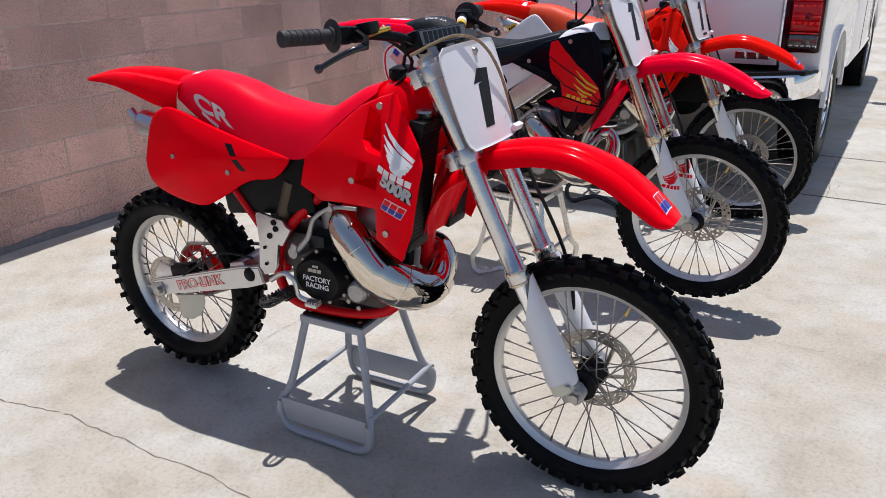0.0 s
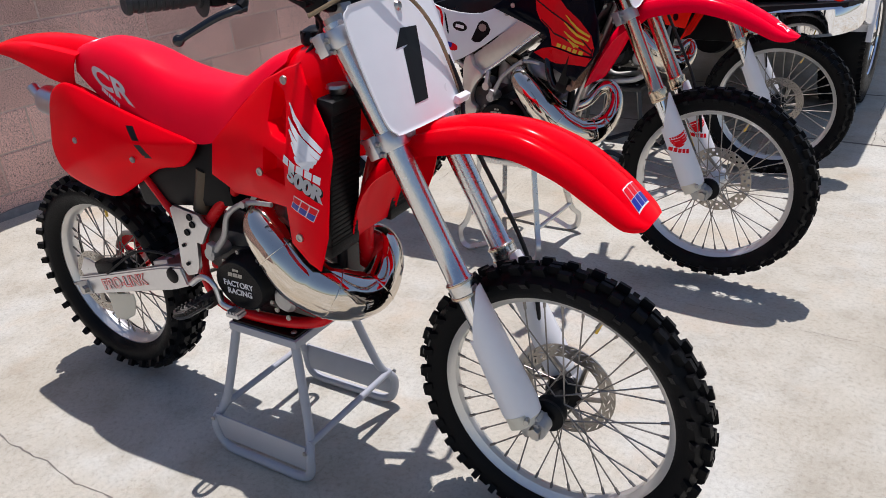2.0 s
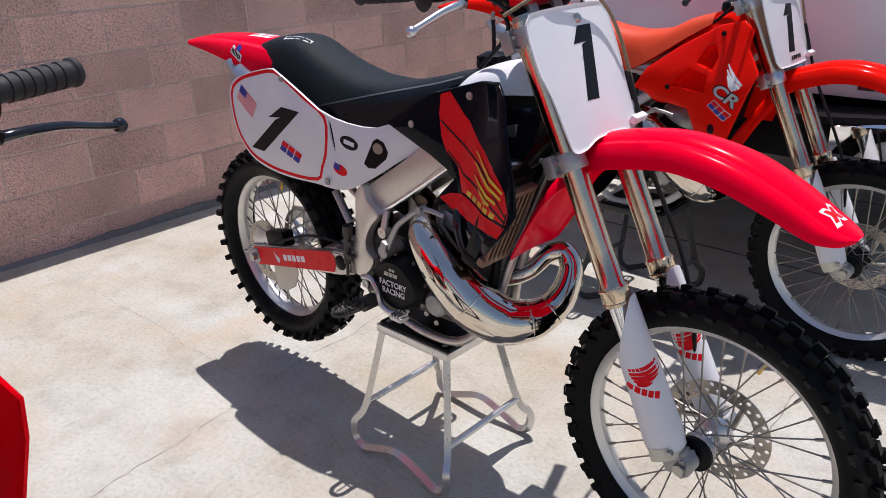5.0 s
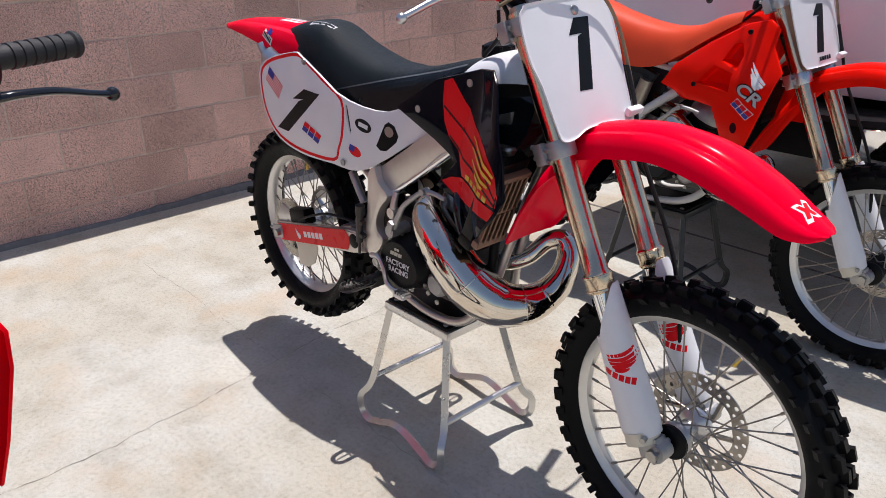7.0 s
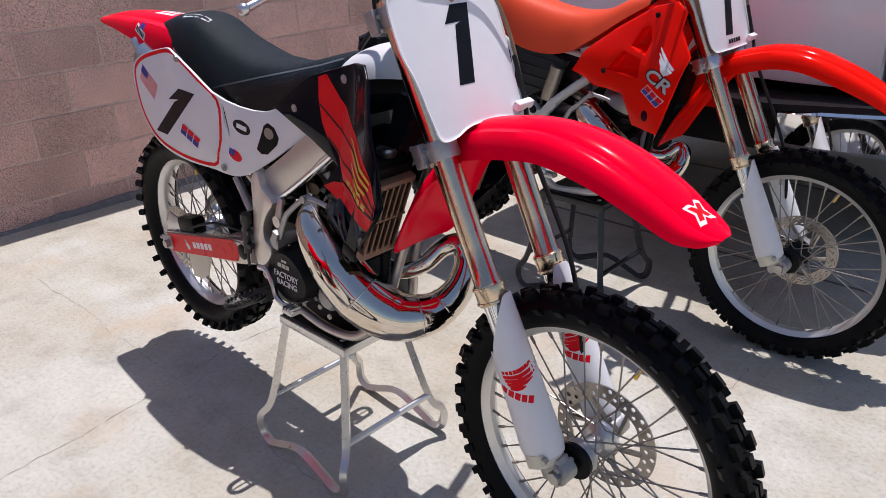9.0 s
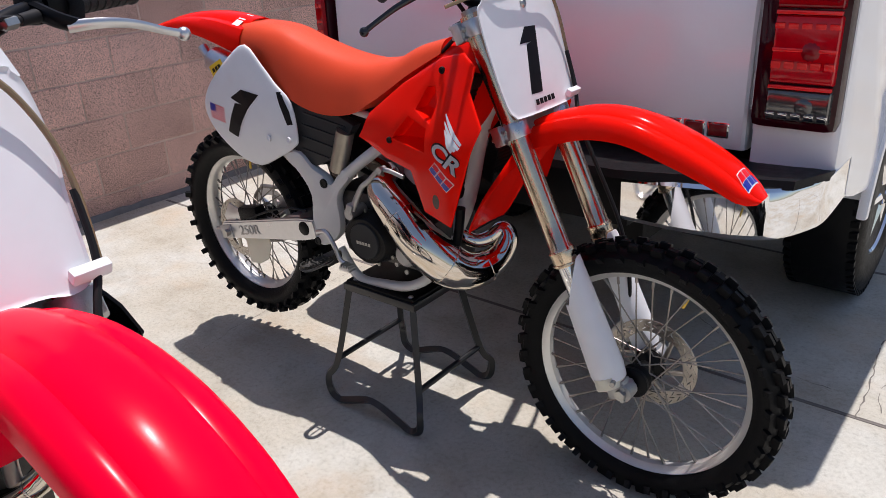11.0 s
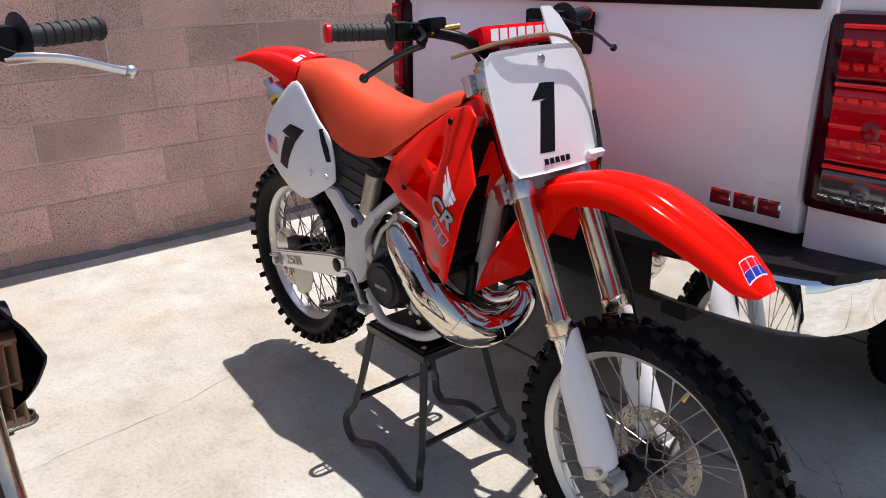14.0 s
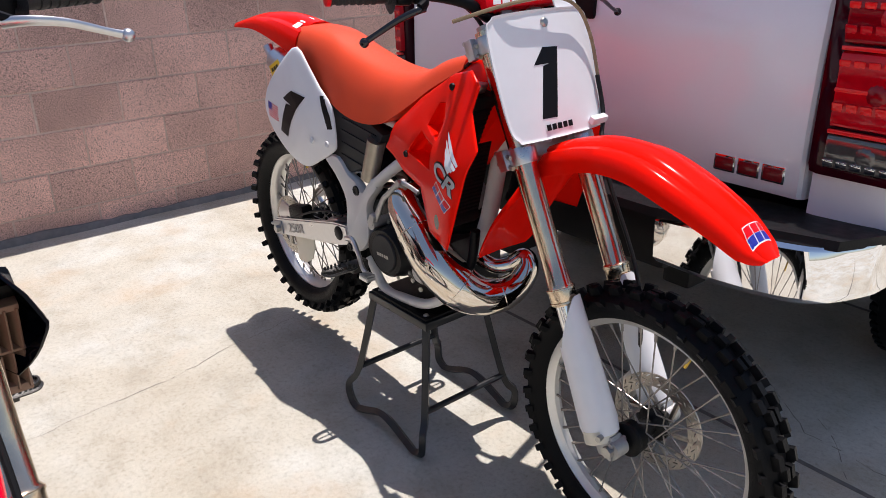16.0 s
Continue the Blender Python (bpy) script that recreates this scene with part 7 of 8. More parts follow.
SECOND.update(
    place=((-1.43, 3.64), -0.6), label="red and white dirt motorcycle with black seat on silver stand", rear_z=0.468, front=(1.486, 0.390),
    fork_low=(1.452, 0.394), fork_top=(1.060, 1.250), fork_ring=0.338, clamp_s=0.650, fork_mat=FORK_GOLD, fork_label="bronze anodised fork tube", clamp_mat=CAST, guard_logo=True,
    plate_top=(1.090, 1.268), plate_low=(1.195, 1.012), plate_tab=True, hose=[(-0.16, 1.04, -0.03), (-0.08, 1.12, 0.01), (0.02, 1.10, 0.02), (0.09, 0.95, 0.02), (0.125, 0.72, 0.018), (0.138, 0.45, 0.012), (0.130, 0.08, 0.008)], figure=[(0.040, 0.845), (-0.010, 0.845), (-0.036, 0.720), (0.006, 0.724), (-0.010, 0.706), (-0.044, 0.304), (-0.004, 0.300)],
    plate=[(-0.105, 1.0), (0.100, 1.0), (0.125, 0.97), (0.136, 0.88), (0.137, 0.6), (0.128, 0.40), (0.121, 0.12), (0.112, 0.02), (0.085, -0.01), (0.045, 0.02), (-0.045, 0.02), (-0.090, -0.03), (-0.122, -0.02), (-0.130, 0.12), (-0.138, 0.40), (-0.150, 0.6), (-0.149, 0.88), (-0.136, 0.97)],
    hose_end_mat=BLUE_ANO, bar_clamp=(1.03, 1.262), grip_end=(0.925, 1.325, 0.41), bar_turn=2.2, lever_out=(0.0, 0.0), lever_tip=(1.045, 1.266), pad_mat=STICK_RED, pad_label="red crossbar pad with white marks", pad_grey=False, lever_mat=(ALU, ALU),
    cover=(0.690, 0.578), kick=[(0.663, -0.150, 0.668), (0.700, -0.150, 0.730), (0.728, -0.152, 0.762), (0.801, -0.150, 0.812), (0.872, -0.146, 0.809)],
    pedal=[(0.574, -0.160, 0.573), (0.616, -0.165, 0.579), (0.639, -0.168, 0.551), (0.649, -0.168, 0.519), (0.683, -0.170, 0.506), (0.725, -0.170, 0.512)], peg=(0.575, 0.497),
    pipe=[(0.86, 0, 0.628, 0.024), (0.905, 0.005, 0.613, 0.022), (0.948, 0.012, 0.618, 0.021), (0.985, 0.04, 0.640, 0.021), (1.008, 0.078, 0.674, 0.023), (1.040, 0.100, 0.682, 0.026), (1.064, 0.098, 0.648, 0.030), (1.070, 0.068, 0.597, 0.035), (1.052, 0.03, 0.555, 0.042), (1.024, -0.02, 0.536, 0.052), (0.976, -0.07, 0.542, 0.062), (0.915, -0.11, 0.590, 0.066), (0.852, -0.13, 0.668, 0.060), (0.786, -0.12, 0.738, 0.048), (0.745, -0.06, 0.772, 0.032), (0.62, -0.03, 0.82, 0.019), (0.4, -0.065, 0.88, 0.018)], seams=(3, 8, 9, 11),
    muffler=[(-0.02, -0.082, 1.045), (0.33, -0.07, 0.93)], pivot=(0.465, 0.568), swing_mat=ALU_FRAME, arm_mark="guard", sprocket_mat=ALU, sprocket_label="alloy rear sprocket", shock_mat=STEEL, reservoir=(0.50, -0.05, 0.70), airbox=((0.42, 0, 0.91), (0.28, 0.16, 0.20), -10),
    radiator=((0.972, 0.745), (1.048, 0.920)), louvres=6, hub_mat=ALU, frame_mat=ALU_FRAME, frame_label="aluminium frame tube",
    frame=[([(0.60, 0.09, 0.455), (0.74, 0.09, 0.430), (0.86, 0.080, 0.445), (0.925, 0.045, 0.53), (0.965, 0.025, 0.66), (1.03, 0.02, 0.82), (1.10, 0.0, 1.0)], 0.0125, True), ([(0.72, 0.07, 0.93), (0.45, 0.08, 1.0), (0.15, 0.08, 1.06)], 0.010, True), ([(0.54, 0.09, 0.74), (0.36, 0.09, 0.86), (0.2, 0.085, 1.0)], 0.010, True)],
    front_fender=[(1.12, 0.985, 0.055, 0.05), (1.203, 1.027, 0.066, 0.066), (1.287, 1.047, 0.072, 0.066), (1.39, 1.055, 0.076, 0.062), (1.499, 1.034, 0.078, 0.058), (1.593, 0.992, 0.075, 0.05), (1.66, 0.95, 0.066, 0.04), (1.688, 0.933, 0.053, 0.028), (1.702, 0.925, 0.038, 0.018), (1.710, 0.920, 0.020, 0.009)],
    front_flap=[(1.010, 0.718, 0.078, 0.008), (1.022, 0.740, 0.098, 0.012), (1.066, 0.822, 0.106, 0.016), (1.106, 0.910, 0.092, 0.030), (1.15, 0.985, 0.06, 0.06)],
    fender_mat=RED_PINK, fender_label="bright red front fender with a white badge", rear_fender=[(-0.380, 1.118, 0.040, 0.010), (-0.34, 1.127, 0.056, 0.022), (-0.21, 1.145, 0.072, 0.05), (-0.06, 1.152, 0.086, 0.075), (0.08, 1.15, 0.092, 0.09), (0.17, 1.14, 0.092, 0.10)],
    seat=[(0.07, 1.142, 1.10, 0.07, 0.06), (0.16, 1.163, 1.085, 0.088, 0.072), (0.255, 1.162, 1.04, 0.10, 0.08), (0.362, 1.118, 0.99, 0.11, 0.085), (0.489, 1.083, 0.965, 0.108, 0.09), (0.56, 1.077, 0.965, 0.098, 0.088), (0.635, 1.078, 0.98, 0.090, 0.082), (0.742, 1.10, 1.03, 0.085, 0.074), (0.83, 1.122, 1.09, 0.078, 0.055), (0.90, 1.134, 1.115, 0.05, 0.04)], seat_mat=BLACK_SEAT, seat_label="black textured seat",
    tank=[(0.80, 1.07, 1.03, 0.075, 0.065), (0.88, 1.128, 1.07, 0.092, 0.08), (0.96, 1.155, 1.09, 0.098, 0.085), (1.03, 1.16, 1.10, 0.092, 0.075), (1.08, 1.14, 1.10, 0.07, 0.055)], tank_low=[(0.78, 1.03, 0.92, 0.075, 0.06), (0.88, 1.075, 0.88, 0.104, 0.075), (0.97, 1.10, 0.88, 0.122, 0.080), (1.04, 1.105, 0.92, 0.126, 0.076), (1.09, 1.10, 1.0, 0.10, 0.055)], tank_mat=WHITE, tank_label="white plastic fuel tank", cap=(0.905, 1.14), vent=[(0.905, 0, 1.16), (0.905, 0.0, 1.20), (0.903, 0.0, 1.24)],
    far_shroud=(1.04, 0.7, 0.30), shroud_y=lambda x, z: -min(0.212, max(0.120, 0.571 * x - 0.122 * z - 0.2965)), shroud_mat=NAVY, shroud_label="dark navy radiator shroud with a red flash", vents=[],
    shroud=[(0.660, 0.997), (0.817, 1.086), (0.968, 1.128), (1.05, 1.140), (1.085, 1.112), (1.126, 0.960), (1.130, 0.885), (1.095, 0.832), (1.035, 0.768), (0.927, 0.788), (0.808, 0.825), (0.885, 0.900), (0.805, 0.940)],
    side_y=0.135, side_in=0.048, side_mat=WHITE, side_label="white side number panel with a red border", side_slots=([(0.447, 0.968), (0.456, 0.966), (0.464, 0.90), (0.455, 0.90)],), side_dome=0.0,
    side=[(0.208, 1.089), (0.054, 1.052), (-0.005, 1.002), (0.003, 0.897), (0.058, 0.825), (0.138, 0.795), (0.249, 0.785), (0.384, 0.790), (0.482, 0.789), (0.577, 0.834), (0.678, 0.898), (0.792, 0.962), (0.72, 1.015), (0.601, 0.971), (0.464, 0.984), (0.334, 1.043), (0.252, 1.081)],
    dress=dress_second)

THIRD = dict(FIRST)
THIRD.update(
    place=((-1.468, 4.885), 0.8), label="orange-red off-road motorcycle with a faded seat on a black stand", rear_z=0.455, front=(1.456, 0.347),
    fork_low=(1.424, 0.348), fork_top=(1.034, 1.200), fork_ring=0.318, clamp_s=0.658, fork_mat=FORK_GOLD, fork_label="bronze anodised fork tube", plate_word=True, plate_tab=True, grip_caps=True,
    plate_top=(1.080, 1.236), plate_low=(1.165, 0.976), hose=[(-0.20, 1.02, -0.03), (-0.10, 1.06, 0.01), (0.02, 1.07, 0.02), (0.10, 0.98, 0.02), (0.14, 0.75, 0.016), (0.150, 0.45, 0.01), (0.146, 0.08, 0.006)], figure=[(0.0264, 0.702), (-0.020, 0.711), (-0.053, 0.581), (-0.009, 0.580), (-0.028, 0.564), (-0.058, 0.160), (-0.014, 0.155)], bar_clamp=(1.03, 1.222), grip_end=(0.893, 1.285, 0.40), bar_turn=0, lever_out=(-0.045, 0.06), lever_tip=(0.945, 1.194), pad_mat=STICK_RED, pad_label="red crossbar pad with white marks", pad_grey=False, lever_mat=(BLACK_GLOSS, BLACK_GLOSS),
    cover=(0.685, 0.585), cover_label="black clutch cover", cover_words=False, kick=[(0.634, -0.150, 0.657), (0.680, -0.150, 0.735), (0.712, -0.152, 0.763), (0.766, -0.150, 0.806), (0.839, -0.148, 0.796)],
    pedal=[(0.493, -0.160, 0.572), (0.537, -0.165, 0.583), (0.569, -0.168, 0.548), (0.588, -0.168, 0.509), (0.622, -0.170, 0.499)], peg=(0.535, 0.50),
    pipe=[(0.85, 0, 0.630, 0.024), (0.897, 0.002, 0.600, 0.022), (0.940, 0.020, 0.580, 0.021), (0.969, 0.050, 0.586, 0.022), (0.992, 0.075, 0.606, 0.025), (1.010, 0.075, 0.584, 0.030), (1.004, 0.050, 0.543, 0.037), (0.984, 0.010, 0.517, 0.046), (0.952, -0.040, 0.515, 0.055), (0.916, -0.085, 0.545, 0.062), (0.866, -0.12, 0.608, 0.062), (0.802, -0.13, 0.680, 0.055), (0.735, -0.12, 0.738, 0.044), (0.704, -0.06, 0.760, 0.031), (0.5, -0.035, 0.82, 0.018), (0.3, -0.06, 0.93, 0.018)], seams=(3, 7, 9, 11),
    muffler=[(0.010, -0.080, 1.034), (0.33, -0.066, 0.945)], muffler_mark=True, pivot=(0.420, 0.555), arm_mark="250R", sprocket_mat=ALU, sprocket_label="alloy rear sprocket", shock_mat=STEEL, reservoir=(0.548, -0.100, 0.757), reservoir_mat=SHOCK_SILVER, airbox=((0.45, 0, 0.85), (0.26, 0.17, 0.20), -12),
    radiator=((0.955, 0.77), (1.025, 1.04)), hub_mat=DARK_METAL, frame_mat=WHITE_FRAME, frame_label="white painted frame tube",
    frame=[([(1.06, 0, 1.02), (0.83, 0, 0.99), (0.62, 0, 0.96), (0.48, 0.03, 0.90)], 0.020, False), ([(1.05, 0, 1.01), (0.992, 0, 0.93), (0.935, 0, 0.71), (0.875, 0, 0.58)], 0.022, False),
           ([(0.885, 0.02, 0.60), (0.86, 0.07, 0.50), (0.79, 0.09, 0.446), (0.69, 0.09, 0.424), (0.58, 0.09, 0.420), (0.51, 0.09, 0.50)], 0.0145, True), ([(0.565, 0.10, 0.735), (0.62, 0.10, 0.778), (0.70, 0.092, 0.836), (0.85, 0.03, 0.95)], 0.0165, True),
           ([(0.70, 0.07, 0.915), (0.45, 0.085, 0.96), (0.15, 0.08, 1.04)], 0.010, True), ([(0.463, 0.095, 0.70), (0.313, 0.095, 0.778), (0.17, 0.085, 0.96)], 0.011, True)],
    front_fender=[(1.10, 0.925, 0.055, 0.05), (1.196, 0.973, 0.066, 0.066), (1.311, 1.003, 0.072, 0.064), (1.418, 1.0, 0.077, 0.06), (1.524, 0.965, 0.077, 0.055), (1.613, 0.92, 0.070, 0.046), (1.668, 0.876, 0.059, 0.033), (1.685, 0.859, 0.046, 0.024), (1.695, 0.849, 0.028, 0.012)],
    front_flap=[(0.986, 0.650, 0.080, 0.008), (1.000, 0.680, 0.094, 0.012), (1.044, 0.766, 0.096, 0.018), (1.096, 0.856, 0.080, 0.034), (1.138, 0.933, 0.06, 0.06)],
    fender_mat=RED_ORANGE, fender_label="glossy orange-red front fender", rear_fender_label="orange-red rear fender", rear_fender=[(-0.358, 1.112, 0.040, 0.010), (-0.32, 1.125, 0.056, 0.022), (-0.158, 1.16, 0.072, 0.05), (0.017, 1.169, 0.087, 0.08), (0.171, 1.153, 0.092, 0.10)],
    seat=[(0.10, 1.135, 1.10, 0.07, 0.06), (0.17, 1.146, 1.08, 0.088, 0.072), (0.298, 1.139, 0.995, 0.102, 0.085), (0.413, 1.104, 0.94, 0.115, 0.09), (0.53, 1.075, 0.92, 0.12, 0.09), (0.63, 1.062, 0.93, 0.115, 0.09), (0.70, 1.067, 0.965, 0.11, 0.08), (0.76, 1.08, 1.003, 0.10, 0.075), (0.83, 1.113, 1.05, 0.09, 0.065), (0.91, 1.134, 1.10, 0.06, 0.045)], seat_mat=ORANGE_SEAT, seat_label="sun-faded orange-red vinyl seat",
    tank=[(0.69, 0.95, 0.87, 0.10, 0.08), (0.76, 1.0, 0.83, 0.118, 0.09), (0.86, 1.09, 0.84, 0.110, 0.085), (0.95, 1.145, 0.87, 0.118, 0.09), (1.02, 1.165, 0.95, 0.108, 0.08), (1.06, 1.16, 1.02, 0.08, 0.06)], tank_low=None, tank_mat=RED_ORANGE, tank_label="orange-red fuel tank", cap=(0.955, 1.145), vent=[(0.955, 0, 1.165), (0.96, 0.0, 1.20), (0.975, 0.0, 1.22)],
    far_shroud=(0.82, 0.0), shroud_y=flare(0.818), shroud_mat=RED_ORANGE, shroud_label="orange-red vented radiator shroud with white marks", shroud=[(0.714, 0.948), (0.840, 1.034), (0.982, 1.110), (1.06, 1.128), (1.098, 1.101), (1.095, 1.049), (1.144, 0.978), (1.125, 0.92), (1.062, 0.735), (0.957, 0.744), (0.905, 0.836), (0.788, 0.842), (0.660, 0.874)],
    vents=[[(0.918, 0.988), (0.950, 1.042), (0.978, 1.048), (0.996, 1.014), (0.982, 0.968)], [(0.830, 0.905), (0.891, 0.967), (0.970, 0.953), (0.970, 0.898)]],
    side_y=0.122, side_in=0.0, side_mat=WHITE, side_label="white side number panel with a black figure", side_dome=0.024, side=[(0.225, 1.094), (0.137, 1.050), (0.032, 0.968), (-0.013, 0.903), (-0.006, 0.848), (0.044, 0.792), (0.132, 0.742), (0.225, 0.726), (0.311, 0.762), (0.395, 0.808), (0.412, 0.840), (0.400, 0.938), (0.340, 0.990), (0.292, 1.038)],
    dress=dress_third)


# ---------- stands ----------
def stand(P, cx, cy, yaw, top_z, top, foot, material, label, style):
    """Four-legged lift: padded top, two bent-tube end frames, cross bars."""
    (ox, oy), h = P["place"]
    s = empty("bike_stand", pose(ox, oy, 0, 0, 0, h) @ pose(cx, cy, 0, 0, 0, yaw), label, "stand", "motorcycle stands")
    (tx, ty), (fx, fy) = top, foot
    bm = B()
    box(bm, (0, 0, top_z - 0.012), (2 * tx, 2 * ty, 0.024), None, 0.004)
    tp = part("top_plate", bm, material, s)
    bm = B()
    box(bm, (0, 0, top_z + 0.003), (2 * tx - 0.016, 2 * ty - 0.016, 0.010), None, 0.003)
    part("rubber_pad", bm, BLACK, tp, "black rubber pad")
    for x in (-1, 1):
        for y in (-1, 1):
            bm = B()
            lathe(bm, [(0.0, 0.003), (0.006, 0.003), (0.009, 0.0)], 10, axis="z", m=Matrix.Translation((x * tx * 0.78, y * ty * 0.78, top_z + 0.008)))
            part("pad_bolt", bm, BOLT, tp)
    r = 0.0125 if style == "round" else 0.0135
    for y in (-1, 1):
        yt, yf = y * (ty - 0.012), y * fy
        bm = B()
        k = 0.55 if style == "round" else 0.35
        if style == "round":
            pts = [(-tx + 0.014, yt, top_z - 0.02), (-fx * 0.86, yt * 0.45 + yf * 0.55, top_z * 0.42), (-fx, yf, 0.10), (-fx + 0.012, yf, 0.035), (-fx + 0.05, yf, 0.0145), (-fx * 0.3, yf, 0.0135), (fx * 0.3, yf, 0.0135), (fx - 0.05, yf, 0.0145), (fx - 0.012, yf, 0.035), (fx, yf, 0.10), (fx * 0.86, yt * 0.45 + yf * 0.55, top_z * 0.42), (tx - 0.014, yt, top_z - 0.02)]
        else:
            pts = [(-tx + 0.014, yt, top_z - 0.02), (-fx * 0.88, yt * 0.4 + yf * 0.6, top_z * 0.36), (-fx, yf, 0.09), (-fx + 0.006, yf, 0.035), (-fx + 0.04, yf, 0.0145), (-fx * 0.55, yf, 0.028), (0, yf, 0.062), (fx * 0.55, yf, 0.030), (fx - 0.04, yf, 0.0145), (fx - 0.006, yf, 0.035), (fx, yf, 0.09), (fx * 0.88, yt * 0.4 + yf * 0.6, top_z * 0.36), (tx - 0.014, yt, top_z - 0.02)]
        tube(bm, pts, r, 12 if style == "round" else 4, 5)
        lf = part("end_frame", bm, material, s)
        if style == "round":
            bm = B()
            box(bm, (0, yf + 0.0 * y, 0.085), (2 * fx - 0.02, 0.006, 0.085), pose(0, 0, 0, y * -4, 0, 0), 0.002)
            part("end_plate", bm, material, lf)
            for x in (-1, 1):
                bolt(lf, x * (fx - 0.006), yf + y * 0.012, 0.115, 0.006, side=y)
    for x in (-1, 1):
        bm = B()
        zz, kk = (0.13, 0.88) if style == "round" else (top_z * 0.36, 0.88)
        yy = fy * 0.95 if style == "round" else (ty * 0.4 + fy * 0.6)
        rod(bm, (x * fx * (0.97 if style == "round" else 0.88), -yy, zz), (x * fx * (0.97 if style == "round" else 0.88), yy, zz), 0.0095, 10)
        part("cross_bar", bm, material, s)
    return s


# ---------- pickup truck ----------
def side_slab(bm, outline, x0, x1, bevel):
    """A slab with a (y, z) outline between x0 and x1."""
    slab(bm, outline, x0, x1, bevel)
    bmesh.ops.transform(bm, matrix=Matrix(((0, 1, 0, 0), (1, 0, 0, 0), (0, 0, 1, 0), (0, 0, 0, 1))), verts=bm.verts)


def arch(cy, cz, r, a0, a1, n=14):
    return [(cy + r * math.cos(radians(a0 + (a1 - a0) * i / n)), cz + r * math.sin(radians(a0 + (a1 - a0) * i / n))) for i in range(n + 1)]


def pickup():
    X0, Y0, HALF = -0.757, 5.42, 1.005
    t = empty("pickup_truck", pose(X0, Y0, 0), "white pickup truck with chrome rear bumper and red tail lamps", "truck")
    WB, WY, WZ = 3.65, 1.02, 0.395
    for s in (-1, 1):
        bm = B()
        hw = HALF if s > 0 else HALF - 0.145  # the far flank tucks in behind the tailgate
        tuck = (lambda x: x) if s > 0 else (lambda x: 0.525 + (x - 0.525) * 0.68)
        lc, lw = (0.900, 0.155) if s > 0 else (0.815, 0.036)
        out = [(0.0, 0.700), (0.0, 1.35), (2.02, 1.38), (2.02, 0.56), (1.56, 0.54)] + arch(WY, WZ, 0.50, 14, 166) + [(0.50, 0.56), (0.30, 0.60), (0.10, 0.66)]
        a, b = sorted((s * 0.780, s * hw))
        side_slab(bm, out, a, b, 0.035)
        bs = part("bed_side", bm, TRUCK_WHITE, t, "white bed side panel")
        bm = B()
        rim = arch(WY, WZ, 0.505, 8, 172, 20) + arch(WY, WZ, 0.545, 172, 8, 20)
        a, b = sorted((s * (hw - 0.02), s * (hw + 0.012)))
        side_slab(bm, rim, a, b, 0.008)
        part("arch_flare", bm, TRUCK_WHITE, bs)
        # tail lamp
        bm = B()
        box(bm, (s * (lc - 0.012 if s > 0 else lc), 0.02, 1.085), (lw + 0.059 if s > 0 else 0.062, 0.11, 0.445), None, 0.028)
        lamp = part("tail_lamp", bm, LAMP_DARK, t, "dark red tail lamp cluster")
        for z0, z1, mt, nm, lb in ((1.165, 1.275, LAMP_RED, "lamp_lens", "red lamp lens"), (0.985, 1.150, LAMP_BRIGHT, "lamp_lens", "bright red lamp lens"), (0.890, 0.970, LAMP_CLEAR, "reverse_lens", "clear reversing lens")):
            bm = B()
            # a lens with upright flutes, rounded off at top and bottom
            x0, nf = s * lc - lw / 2, 14
            front = [(x0 + lw * k / (2 * nf), -0.047 - 0.0011 * (k % 2) + 0.012 * (1 if k in (0, 2 * nf) else 0)) for k in range(2 * nf + 1)]
            rings = []
            for z, inset in ((z0, 0.010), (z0 + 0.004, 0.003), (z0 + 0.012, 0.0), (z1 - 0.012, 0.0), (z1 - 0.004, 0.003), (z1, 0.010)):
                rings.append([(x, y + inset, z) for x, y in front] + [(x0 + lw, -0.025, z), (x0, -0.025, z)])
            loft(bm, rings)
            part(nm, bm, mt, lamp, lb)
        # rows of small facets inside the lenses
        for row, (z, mt) in enumerate(((1.245, LAMP_GLOW), (1.195, LAMP_BRIGHT), (1.125, LAMP_GLOW), (1.030, LAMP_GLOW), (0.905, CHROME_BRIGHT))):
            for k in range(5 if s > 0 else 2):
                bm = B()
                x = s * lc - lw / 2 + lw * (k + 0.5) / (5 if s > 0 else 2)
                box(bm, (x, -0.047, z), (lw * (0.155 if s > 0 else 0.4), 0.006, 0.016 + 0.006 * (row % 2)), pose(0, 0, 0, 18, 0, 0), 0.003)
                part("lamp_facet", bm, mt, lamp)
        for z, mt in ((0.930, LAMP_CLEAR), (1.065, LAMP_RED), (1.220, LAMP_BRIGHT)):
            bm = B()
            lathe(bm, [(0.0, -0.006), (0.014, -0.005), (0.026, 0.0), (0.031, 0.006)], 20, m=Matrix.Translation((s * (lc + 0.015 * (s > 0)), -0.046, z)) @ Matrix.Scale(1.0 if s > 0 else 0.45, 4))
            part("lamp_bowl", bm, mt, lamp)
        for z in (1.278, 1.157, 1.068, 0.976):
            bm = B()
            box(bm, (s * lc, -0.042, z), (lw - 0.005, 0.014, 0.010), None, 0.003)
            part("lamp_band", bm, LAMP_GLOW, lamp, "bright red reflector band")
        # bumper end
        bm = B()
        P0 = smooth_path([Vector((x, y, z0)) for x, y, z0 in ((0.525, -0.219, 0.606), (0.70, -0.222, 0.606), (0.86, -0.214, 0.617), (0.935, -0.186, 0.628), (0.988, -0.115, 0.640), (1.005, -0.045, 0.646), (1.005, 0.16, 0.655))], 5)
